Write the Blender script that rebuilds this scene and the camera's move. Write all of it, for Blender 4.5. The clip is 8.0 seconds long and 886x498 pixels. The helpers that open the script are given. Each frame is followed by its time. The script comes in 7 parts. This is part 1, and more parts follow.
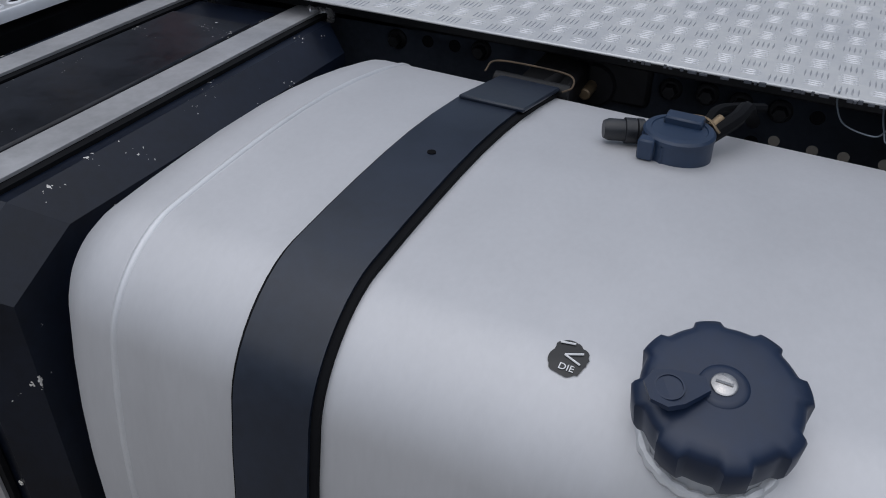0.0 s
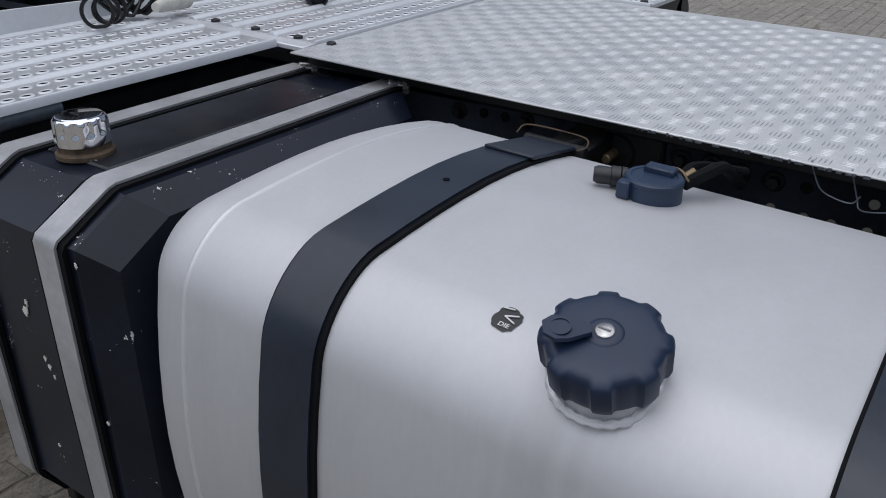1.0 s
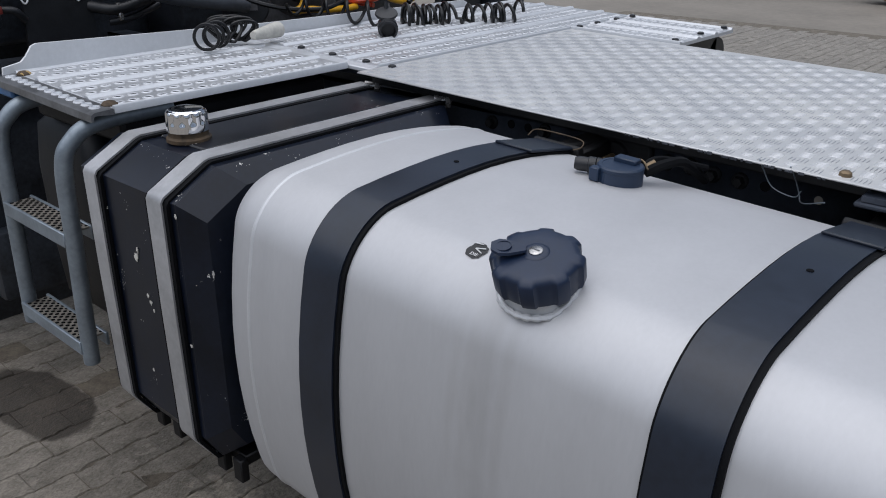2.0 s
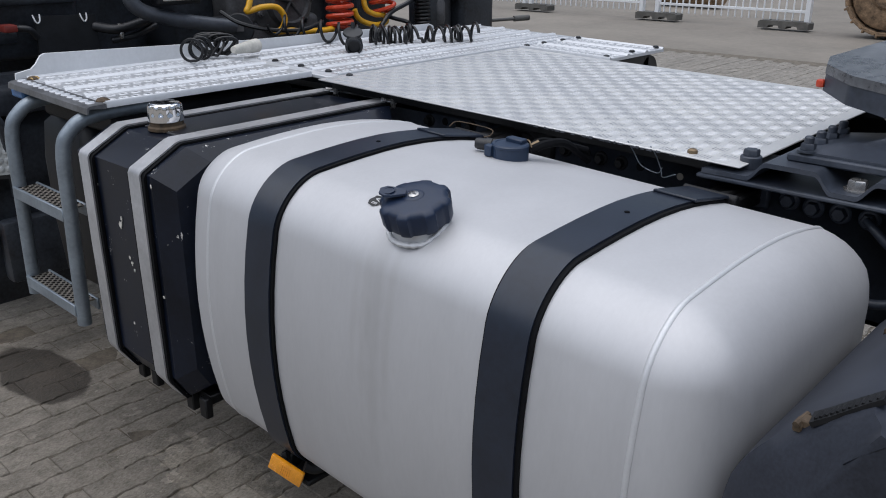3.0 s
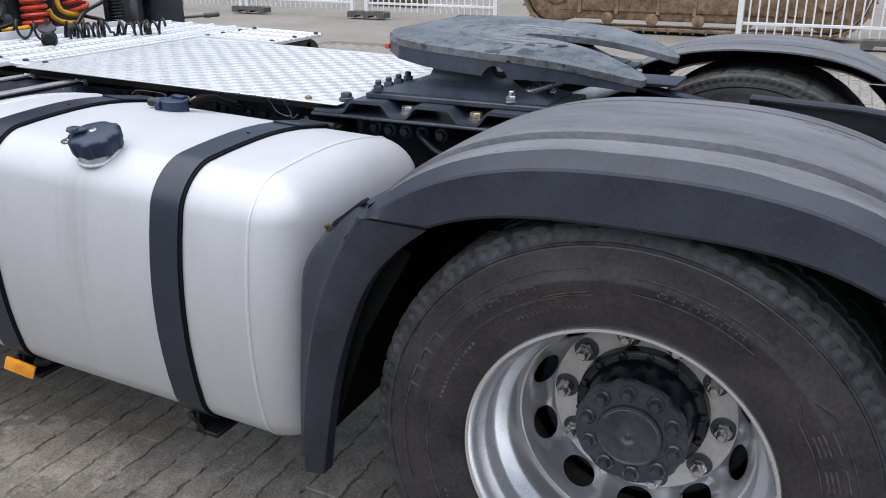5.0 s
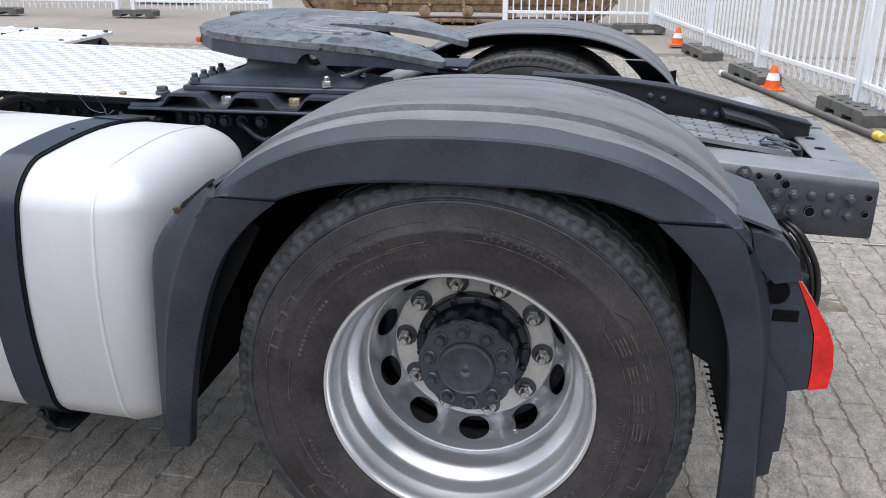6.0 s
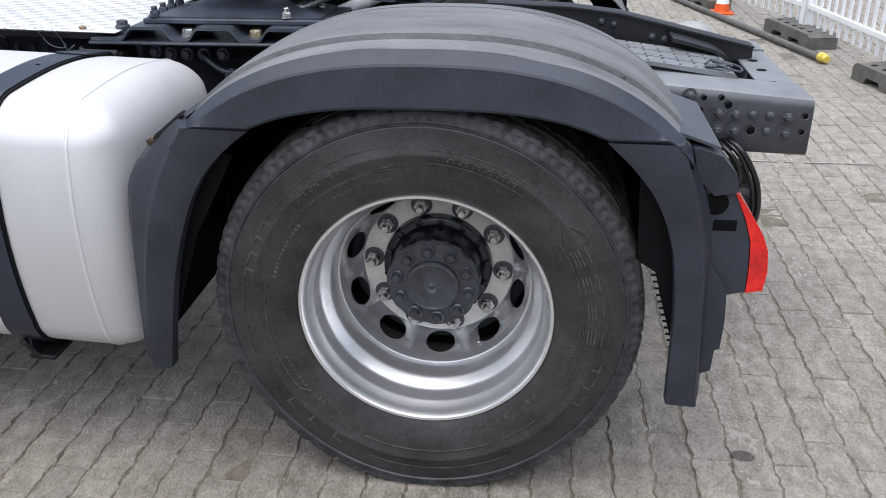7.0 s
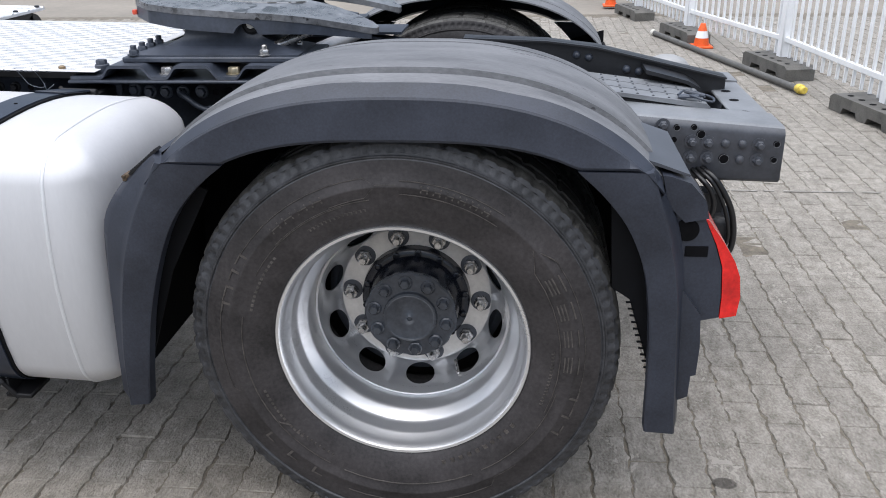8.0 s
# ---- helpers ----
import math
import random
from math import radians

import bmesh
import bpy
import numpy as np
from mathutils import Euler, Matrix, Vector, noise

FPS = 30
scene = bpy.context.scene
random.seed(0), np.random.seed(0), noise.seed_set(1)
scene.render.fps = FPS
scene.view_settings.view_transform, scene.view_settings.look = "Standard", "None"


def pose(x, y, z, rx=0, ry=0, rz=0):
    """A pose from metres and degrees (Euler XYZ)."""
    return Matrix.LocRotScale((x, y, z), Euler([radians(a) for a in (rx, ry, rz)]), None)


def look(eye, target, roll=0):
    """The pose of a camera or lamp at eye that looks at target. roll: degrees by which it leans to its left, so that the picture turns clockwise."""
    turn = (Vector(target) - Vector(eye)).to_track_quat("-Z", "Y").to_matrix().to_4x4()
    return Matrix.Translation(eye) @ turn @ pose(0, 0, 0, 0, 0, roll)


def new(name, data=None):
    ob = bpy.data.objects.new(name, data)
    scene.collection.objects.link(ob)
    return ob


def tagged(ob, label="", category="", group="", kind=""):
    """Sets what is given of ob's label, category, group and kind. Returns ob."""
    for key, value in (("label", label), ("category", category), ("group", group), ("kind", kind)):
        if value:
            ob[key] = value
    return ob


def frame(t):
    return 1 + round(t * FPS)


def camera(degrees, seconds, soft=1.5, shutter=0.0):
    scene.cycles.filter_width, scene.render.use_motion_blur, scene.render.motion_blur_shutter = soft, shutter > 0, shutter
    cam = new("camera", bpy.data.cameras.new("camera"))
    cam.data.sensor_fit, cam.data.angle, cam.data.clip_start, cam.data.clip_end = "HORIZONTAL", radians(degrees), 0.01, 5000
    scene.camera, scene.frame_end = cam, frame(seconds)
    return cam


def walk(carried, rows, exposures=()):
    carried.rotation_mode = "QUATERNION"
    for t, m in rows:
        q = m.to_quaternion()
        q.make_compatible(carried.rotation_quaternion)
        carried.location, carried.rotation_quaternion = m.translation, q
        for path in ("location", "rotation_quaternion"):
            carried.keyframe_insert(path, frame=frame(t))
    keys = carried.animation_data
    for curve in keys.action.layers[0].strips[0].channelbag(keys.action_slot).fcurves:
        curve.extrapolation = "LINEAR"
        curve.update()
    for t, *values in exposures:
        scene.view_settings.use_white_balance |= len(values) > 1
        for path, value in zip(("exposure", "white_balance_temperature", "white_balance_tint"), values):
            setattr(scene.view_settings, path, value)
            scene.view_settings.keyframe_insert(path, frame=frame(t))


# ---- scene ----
cam = camera(55.9, 8.0, soft=1.0)
PATH = [
    (0, (-1.255, -1.621, 1.413), (-1.982, -0.127, 0.3), -0.2),
    (0.5, (-1.166, -1.73, 1.419), (-2.087, -0.213, 0.497), -0.5),
    (1, (-1.013, -1.762, 1.415), (-2.055, -0.302, 0.53), -0.2),
    (1.2, (-0.955, -1.779, 1.412), (-2.083, -0.379, 0.537), -0.2),
    (2.3, (-0.603, -2.007, 1.436), (-1.859, -0.637, 0.698), -0.1),
    (2.5, (-0.531, -2.035, 1.437), (-1.802, -0.664, 0.727), -0.2),
    (3, (-0.338, -2.078, 1.417), (-1.616, -0.713, 0.707), -0.2),
    (3.5, (-0.164, -2.161, 1.431), (-1.452, -0.804, 0.723), -0.3),
    (4, (-0.006, -2.333, 1.44), (-1.305, -0.987, 0.731), -0.4),
    (4.5, (0.144, -2.426, 1.446), (-0.973, -0.924, 0.739), -0.5),
    (5, (0.279, -2.532, 1.438), (-0.52, -0.84, 0.733), -0.1),
    (5.2, (0.314, -2.567, 1.442), (-0.385, -0.831, 0.736), -0.1),
    (6.3, (0.237, -2.816, 1.449), (-0.015, -0.975, 0.709), -0.1),
    (6.5, (0.237, -2.84, 1.456), (0.003, -1.036, 0.625), -0.2),
    (7, (0.252, -2.868, 1.467), (0.03, -1.08, 0.599), -0.6),
    (7.5, (0.267, -2.88, 1.461), (0.055, -1.051, 0.68), -0.9),
    (8, (0.288, -2.879, 1.46), (0.085, -1.053, 0.67), -1.2),
]
LIGHT = [(0.0, -0.64, 5980, 10), (0.5, -0.47, 5980, 10), (1.0, -0.44, 6000, 10), (2.5, -0.26, 6030, 10), (4.0, 0.07, 6050, 10), (5.0, 0.46, 6030, 10), (6.5, 0.76, 6160, 10), (8.0, 0.74, 6140, 10)]
walk(cam, [(t, look(eye, target, roll)) for t, eye, target, roll in PATH], LIGHT)

# ==== place ====
# ---- light: an overcast day over an open yard ----
world = bpy.data.worlds.new("overcast_sky")
scene.world = world
world.use_nodes = True
wn = world.node_tree
sky = wn.nodes.new("ShaderNodeTexSky")
sky.sky_type = 'NISHITA'
sky.sun_disc = False
sky.sun_elevation = radians(78)
sky.sun_rotation = radians(200)
sky.air_density, sky.dust_density, sky.ozone_density = 1.0, 3.0, 1.0
grey = wn.nodes.new("ShaderNodeHueSaturation")
grey.inputs["Saturation"].default_value = 0.62
wn.links.new(sky.outputs[0], grey.inputs["Color"])
wn.links.new(grey.outputs[0], wn.nodes["Background"].inputs[0])
wn.nodes["Background"].inputs[1].default_value = 0.095
sun_data = bpy.data.lights.new("sun", "SUN")
sun_data.energy, sun_data.angle, sun_data.color = 2.9, radians(110), (1.0, 0.98, 0.96)
sun = new("sun", sun_data)
sun.matrix_world = look((-2, -2, 12), (-1, 0, 0))


# ---- materials ----
def material(name, base, rough=0.5, metal=0.0, vary=0.12, scale=6.0, fine=90.0, bump=0.15, depth=0.002, tint=None,
             specks=0.0, speck_colour=(0.7, 0.7, 0.68), speck_scale=60.0, rough_vary=0.12, coat=0.0, scratch=0.0, stretch=(1, 1, 1), per_piece=0.0, spec=0.5, world_space=False, edges=(0.3, 0.7), fine_share=0.35):
    """A surface with stains at one scale, grain at another, fine relief and, where given, chips of another colour."""
    m = bpy.data.materials.new(name)
    m.use_nodes = True
    nt = m.node_tree
    n, l = nt.nodes, nt.links
    bsdf = n["Principled BSDF"]
    co = n.new("ShaderNodeTexCoord")
    mp = n.new("ShaderNodeMapping")
    mp.inputs["Scale"].default_value = stretch
    l.new(n.new("ShaderNodeNewGeometry").outputs["Position"] if world_space else co.outputs["Object"], mp.inputs["Vector"])
    def noise_tex(s, detail=5, rough_=0.6):
        t = n.new("ShaderNodeTexNoise")
        t.inputs["Scale"].default_value, t.inputs["Detail"].default_value, t.inputs["Roughness"].default_value = s, detail, rough_
        l.new(mp.outputs[0], t.inputs["Vector"])
        return t
    large, small = noise_tex(scale), noise_tex(fine, 4)
    mix = n.new("ShaderNodeMix"); mix.data_type = 'RGBA'
    b = Vector(base)
    dark = [max(0.0, c * (1 - 2.2 * vary)) for c in b]
    light = [min(1.0, c * (1 + 1.6 * vary)) for c in (tint or b)]
    mix.inputs[6].default_value, mix.inputs[7].default_value = (*dark, 1), (*light, 1)
    add = n.new("ShaderNodeMath"); add.operation = 'MULTIPLY_ADD'
    add.inputs[1].default_value = fine_share
    l.new(small.outputs[0], add.inputs[0])
    half = n.new("ShaderNodeMath"); half.operation = 'MULTIPLY'; half.inputs[1].default_value = 1 - fine_share
    l.new(large.outputs[0], half.inputs[0]); l.new(half.outputs[0], add.inputs[2])
    ramp = n.new("ShaderNodeMapRange")
    ramp.inputs[1].default_value, ramp.inputs[2].default_value = edges
    l.new(add.outputs[0], ramp.inputs[0]); l.new(ramp.outputs[0], mix.inputs[0])
    colour = mix.outputs[2]
    if per_piece:
        info = n.new("ShaderNodeObjectInfo"); isl = n.new("ShaderNodeNewGeometry")
        both = n.new("ShaderNodeMath"); both.operation = 'ADD'
        l.new(info.outputs["Random"], both.inputs[0]); l.new(isl.outputs["Random Per Island"], both.inputs[1])
        fr = n.new("ShaderNodeMath"); fr.operation = 'FRACT'; l.new(both.outputs[0], fr.inputs[0])
        pr = n.new("ShaderNodeMapRange"); pr.inputs[3].default_value, pr.inputs[4].default_value = 1 - per_piece, 1 + per_piece
        l.new(fr.outputs[0], pr.inputs[0])
        hsv = n.new("ShaderNodeHueSaturation")
        l.new(pr.outputs[0], hsv.inputs["Value"]); l.new(colour, hsv.inputs["Color"])
        colour = hsv.outputs[0]
    if specks:
        v = noise_tex(speck_scale, 2, 0.5)
        v2 = noise_tex(speck_scale * 0.11, 1, 0.5)
        prod = n.new("ShaderNodeMath"); prod.operation = 'MULTIPLY'
        l.new(v.outputs[0], prod.inputs[0]); l.new(v2.outputs[0], prod.inputs[1])
        th = n.new("ShaderNodeMapRange"); th.inputs[1].default_value, th.inputs[2].default_value = 0.47 - specks, 0.485 - specks
        l.new(prod.outputs[0], th.inputs[0])
        mx = n.new("ShaderNodeMix"); mx.data_type = 'RGBA'
        mx.inputs[7].default_value = (*speck_colour, 1)
        l.new(th.outputs[0], mx.inputs[0]); l.new(colour, mx.inputs[6])
        colour = mx.outputs[2]
    l.new(colour, bsdf.inputs["Base Color"])
    rr = n.new("ShaderNodeMapRange")
    rr.inputs[3].default_value, rr.inputs[4].default_value = max(0.02, rough - rough_vary), min(1.0, rough + rough_vary)
    l.new(add.outputs[0], rr.inputs[0]); l.new(rr.outputs[0], bsdf.inputs["Roughness"])
    bsdf.inputs["Metallic"].default_value = metal
    bsdf.inputs["Specular IOR Level"].default_value = spec
    bsdf.inputs["Coat Weight"].default_value = coat
    bsdf.inputs["Coat Roughness"].default_value = 0.15
    if bump:
        bp = n.new("ShaderNodeBump")
        bp.inputs["Strength"].default_value, bp.inputs["Distance"].default_value = bump, depth
        l.new(add.outputs[0], bp.inputs["Height"]); l.new(bp.outputs[0], bsdf.inputs["Normal"])
    return m


M_TANK = material("satin_aluminium", (0.533, 0.533, 0.545), 0.57, 0.45, vary=0.032, scale=9, stretch=(1.0, 0.7, 0.22), fine=160, bump=0.05, depth=0.0008, specks=0.0, speck_colour=(0.25, 0.25, 0.26), speck_scale=150, rough_vary=0.05)
M_WELD = material("weld_aluminium", (0.62, 0.627, 0.64), 0.48, 0.40, vary=0.05, fine=220, bump=0.2, depth=0.001)
M_STRAP = material("strap_black_paint", (0.0132, 0.0188, 0.0325), 0.34, 0.0, vary=0.2, scale=9, bump=0.06, specks=0.0, speck_colour=(0.30, 0.30, 0.31), speck_scale=190)
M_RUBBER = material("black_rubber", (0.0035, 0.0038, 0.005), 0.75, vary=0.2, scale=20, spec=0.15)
M_BOX = material("black_box_paint", (0.0060, 0.0092, 0.0190), 0.34, vary=0.25, scale=7, bump=0.04, spec=0.32, specks=0.018, speck_colour=(0.6, 0.58, 0.55), speck_scale=190)
M_BOXTOP = material("worn_box_top", (0.0075, 0.0100, 0.0165), 0.32, vary=0.35, scale=7, bump=0.08, spec=0.35, tint=(0.0165, 0.0185, 0.0245), specks=0.035, speck_colour=(0.62, 0.6, 0.57), speck_scale=200)
M_BAND = material("grey_band_steel", (0.46, 0.46, 0.47), 0.42, 0.5, vary=0.10, scale=14, bump=0.1)
M_FRAME = material("chassis_paint", (0.0416, 0.0496, 0.0672), 0.42, vary=0.25, scale=10, bump=0.15)
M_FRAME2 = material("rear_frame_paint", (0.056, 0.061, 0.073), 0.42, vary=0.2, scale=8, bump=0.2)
# paler copy of the frame paint: sky light on the tops put into colour
M_LITFRAME = material("dusty_frame_top", (0.17, 0.178, 0.19), 0.5, vary=0.14, scale=9, bump=0.12)
M_DOME = material("pale_plastic_cover", (0.27, 0.27, 0.27), 0.5, vary=0.06, scale=8, bump=0.05)
M_DIRTY = material("greasy_black_steel", (0.006, 0.006, 0.007), 0.55, vary=0.4, scale=12, bump=0.4, spec=0.3)
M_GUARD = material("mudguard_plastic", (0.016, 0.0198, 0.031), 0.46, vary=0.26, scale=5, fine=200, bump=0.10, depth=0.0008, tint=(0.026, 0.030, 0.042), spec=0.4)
# dust and scuffs, with sky light on the top mixed into the pale colour
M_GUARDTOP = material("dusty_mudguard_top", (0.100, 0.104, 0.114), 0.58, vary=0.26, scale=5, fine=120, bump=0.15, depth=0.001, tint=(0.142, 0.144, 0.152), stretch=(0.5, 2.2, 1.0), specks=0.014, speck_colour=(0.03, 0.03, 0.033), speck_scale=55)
M_TYRE = material("tyre_rubber", (0.0155, 0.0150, 0.0168), 0.56, vary=0.45, scale=5, fine=120, bump=0.3, tint=(0.034, 0.0305, 0.0312), spec=0.35)
M_SHOULDER = material("tyre_shoulder_rubber", (0.0135, 0.0155, 0.0195), 0.50, vary=0.42, scale=22, fine=160, bump=0.4, tint=(0.034, 0.035, 0.039))
M_RELIEF = material("worn_tyre_lettering", (0.062, 0.055, 0.050), 0.55, vary=0.4, scale=30, bump=0.3)
M_TREAD = material("tread_rubber", (0.018, 0.018, 0.0185), 0.7, vary=0.45, scale=30, fine=170, bump=0.6, tint=(0.048, 0.046, 0.042))
M_RIM = material("silver_rim_paint", (0.71, 0.715, 0.73), 0.28, 0.86, vary=0.03, scale=3, fine=500, bump=0.0, rough_vary=0.03)
M_DISC = material("dull_disc_steel", (0.64, 0.62, 0.60), 0.38, 0.55, vary=0.10, scale=14, bump=0.1)
M_HUBCOVER = material("hub_cover_paint", (0.040, 0.045, 0.055), 0.22, vary=0.25, scale=14, bump=0.15)
M_HUB = material("hub_black_paint", (0.009, 0.011, 0.0175), 0.20, vary=0.2, scale=16, bump=0.12)
M_NUT = material("zinc_steel", (0.48, 0.47, 0.46), 0.27, 0.85, vary=0.2, scale=40, bump=0.2)
M_GOLD = material("passivated_steel", (0.46, 0.40, 0.28), 0.35, 0.85, vary=0.25, scale=40, bump=0.2)
M_CHROME = material("chrome", (0.80, 0.80, 0.81), 0.06, 1.0, vary=0.02, bump=0.0, rough_vary=0.03)
M_RUST = material("rust", (0.085, 0.058, 0.034), 0.8, vary=0.4, scale=40, bump=0.6, specks=0.10, speck_colour=(0.4, 0.27, 0.1), speck_scale=90)
M_BRASS = material("dull_brown_steel", (0.20, 0.145, 0.085), 0.45, 0.5, vary=0.3, scale=40, bump=0.2)
M_CAP = material("blue_black_plastic", (0.0080, 0.0185, 0.0480), 0.42, vary=0.12, scale=18, bump=0.1, depth=0.0006)
M_SENDER = material("blue_sender_plastic", (0.0145, 0.0300, 0.0640), 0.42, vary=0.12, scale=18, bump=0.1, depth=0.0006)
M_CHECK = material("checker_aluminium", (0.61, 0.62, 0.64), 0.45, 0.35, vary=0.07, scale=5, fine=70, bump=0.12, tint=(0.60, 0.595, 0.575))
M_BAR = material("checker_bar", (0.50, 0.51, 0.53), 0.44, 0.5, vary=0.06, scale=9, bump=0.05)
M_UPSTAND = material("plain_aluminium_sheet", (0.73, 0.745, 0.765), 0.5, 0.10, vary=0.05, scale=7, bump=0.06)
M_BANDFLOOR = material("dull_plank_floor", (0.52, 0.53, 0.55), 0.40, 0.4, vary=0.12, scale=9, bump=0.12)
M_PLANK = material("perforated_aluminium", (0.66, 0.675, 0.70), 0.42, 0.25, vary=0.06, scale=7, bump=0.10)
M_ENDPROF = material("dirty_end_profile", (0.17, 0.175, 0.185), 0.38, 0.5, vary=0.25, scale=14, bump=0.15)
M_HOLE = material("dark_void", (0.004, 0.004, 0.005), 0.8, vary=0.3, spec=0.1)
M_TUBE = material("galvanised_tube", (0.27, 0.31, 0.35), 0.45, 0.55, vary=0.14, scale=16, bump=0.12)
M_STEP = material("step_grating", (0.33, 0.30, 0.26), 0.55, 0.5, vary=0.25, scale=30, bump=0.2)
M_PLASTIC = material("black_plastic", (0.014, 0.015, 0.018), 0.4, vary=0.25, scale=12, bump=0.15)
M_CAB = material("dark_cab_underside", (0.026, 0.030, 0.038), 0.42, vary=0.5, scale=6, bump=0.2, spec=0.45)
M_ENGINE = material("cast_grey_housing", (0.095, 0.095, 0.100), 0.5, 0.3, vary=0.3, scale=14, bump=0.4)
M_RED = material("red_air_line", (0.62, 0.065, 0.022), 0.35, vary=0.08, scale=20, bump=0.0, coat=0.3)
M_YELLOW = material("yellow_air_line", (0.80, 0.42, 0.015), 0.35, vary=0.08, scale=20, bump=0.0, coat=0.3)
M_CABLE = material("black_cable", (0.008, 0.008, 0.009), 0.32, vary=0.2, scale=30, bump=0.0)
M_WHITEPL = material("dirty_white_plastic", (0.62, 0.60, 0.54), 0.5, vary=0.12, scale=22, bump=0.1)
M_CAN = material("canister_plastic", (0.006, 0.0068, 0.009), 0.45, vary=0.3, scale=14, bump=0.2, spec=0.3)
M_LENS = material("clear_lens", (0.40, 0.42, 0.42), 0.12, vary=0.10, scale=60, bump=0.5, depth=0.003, coat=1.0)
M_ORANGE = material("amber_reflector", (0.85, 0.33, 0.010), 0.25, vary=0.10, scale=50, fine=400, bump=0.1, coat=1.0)
M_REDLENS = material("red_lamp_lens", (0.58, 0.012, 0.010), 0.20, vary=0.26, scale=14, bump=0.05, coat=0.35, spec=0.4)
M_PAVER = material("concrete_paver", (0.216, 0.194, 0.159), 0.74, vary=0.19, scale=22, fine=150, fine_share=0.5, bump=1.0, depth=0.010, stretch=(1.0, 0.6, 1.0), tint=(0.250, 0.231, 0.204), per_piece=0.09, rough_vary=0.25, specks=0.08, speck_colour=(0.31, 0.285, 0.25), speck_scale=60, world_space=True, edges=(0.36, 0.64))
M_SAND = material("joint_sand", (0.150, 0.130, 0.102), 0.95, vary=0.30, scale=16, fine=120, bump=0.9, depth=0.006, world_space=True)
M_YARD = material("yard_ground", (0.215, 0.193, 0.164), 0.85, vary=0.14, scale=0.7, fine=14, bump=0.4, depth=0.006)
M_WHITE = material("white_powder_coat", (0.78, 0.79, 0.80), 0.4, vary=0.04, scale=6, bump=0.05)
M_FOOT = material("recycled_plastic_foot", (0.11, 0.105, 0.095), 0.7, vary=0.25, scale=10, bump=0.4)
M_CONE = material("orange_cone_rubber", (0.78, 0.12, 0.02), 0.5, vary=0.10, scale=20, bump=0.1)
M_STEELPIPE = material("blue_grey_pipe_paint", (0.110, 0.120, 0.140), 0.38, 0.3, vary=0.15, scale=12, bump=0.08)
M_PIPE = material("grey_pipe", (0.10, 0.098, 0.092), 0.55, vary=0.2, scale=10, bump=0.2)
M_TRACK = material("rusty_crawler_steel", (0.22, 0.145, 0.085), 0.8, vary=0.4, scale=9, fine=40, bump=0.8, depth=0.01, tint=(0.24, 0.16, 0.095))
M_GREASE = material("greased_plate", (0.054, 0.057, 0.064), 0.30, 0.2, vary=0.42, scale=9, fine=55, bump=0.8, depth=0.006, tint=(0.155, 0.160, 0.170), rough_vary=0.20, stretch=(1.0, 0.45, 1.0), specks=0.05, speck_colour=(0.012, 0.012, 0.013), speck_scale=26)
M_STICKER = material("torn_black_sticker", (0.012, 0.012, 0.013), 0.4, vary=0.2, specks=0.0)
M_INK = material("white_print", (0.75, 0.75, 0.75), 0.5, vary=0.05)
M_CHALK = material("worn_white_line", (0.30, 0.285, 0.26), 0.8, vary=0.25, scale=20, bump=0.3)


def stained(mat, colour, x, y, rx, ry, strength, wobble=0.5, scale=4.0, soft=0.15, z=0.0, rz=1.0):
    """A stain with an uneven rim lying on a ground material."""
    nt = mat.node_tree
    n, l = nt.nodes, nt.links
    bsdf = n["Principled BSDF"]
    src = bsdf.inputs["Base Color"].links[0].from_socket
    pos = n.new("ShaderNodeNewGeometry")
    mp = n.new("ShaderNodeMapping")
    mp.vector_type = 'TEXTURE'
    mp.inputs["Location"].default_value = (x, y, z)
    mp.inputs["Scale"].default_value = (rx, ry, rz)
    l.new(pos.outputs["Position"], mp.inputs["Vector"])
    ln = n.new("ShaderNodeVectorMath"); ln.operation = 'LENGTH'
    l.new(mp.outputs[0], ln.inputs[0])
    tx = n.new("ShaderNodeTexNoise")
    tx.inputs["Scale"].default_value, tx.inputs["Detail"].default_value = scale, 5
    l.new(pos.outputs["Position"], tx.inputs["Vector"])
    ad = n.new("ShaderNodeMath"); ad.operation = 'MULTIPLY_ADD'
    ad.inputs[1].default_value = wobble * 2
    l.new(tx.outputs[0], ad.inputs[0]); l.new(ln.outputs["Value"], ad.inputs[2])
    rg = n.new("ShaderNodeMapRange"); rg.interpolation_type = 'SMOOTHSTEP'
    rg.inputs[1].default_value, rg.inputs[2].default_value = 1 - soft + wobble, 1 + soft + wobble
    rg.inputs[3].default_value, rg.inputs[4].default_value = strength, 0.0
    l.new(ad.outputs[0], rg.inputs[0])
    mx = n.new("ShaderNodeMix"); mx.data_type = 'RGBA'; mx.blend_type = 'MULTIPLY'
    mx.inputs[7].default_value = (*colour, 1)
    l.new(rg.outputs[0], mx.inputs[0]); l.new(src, mx.inputs[6])
    l.new(mx.outputs[2], bsdf.inputs["Base Color"])


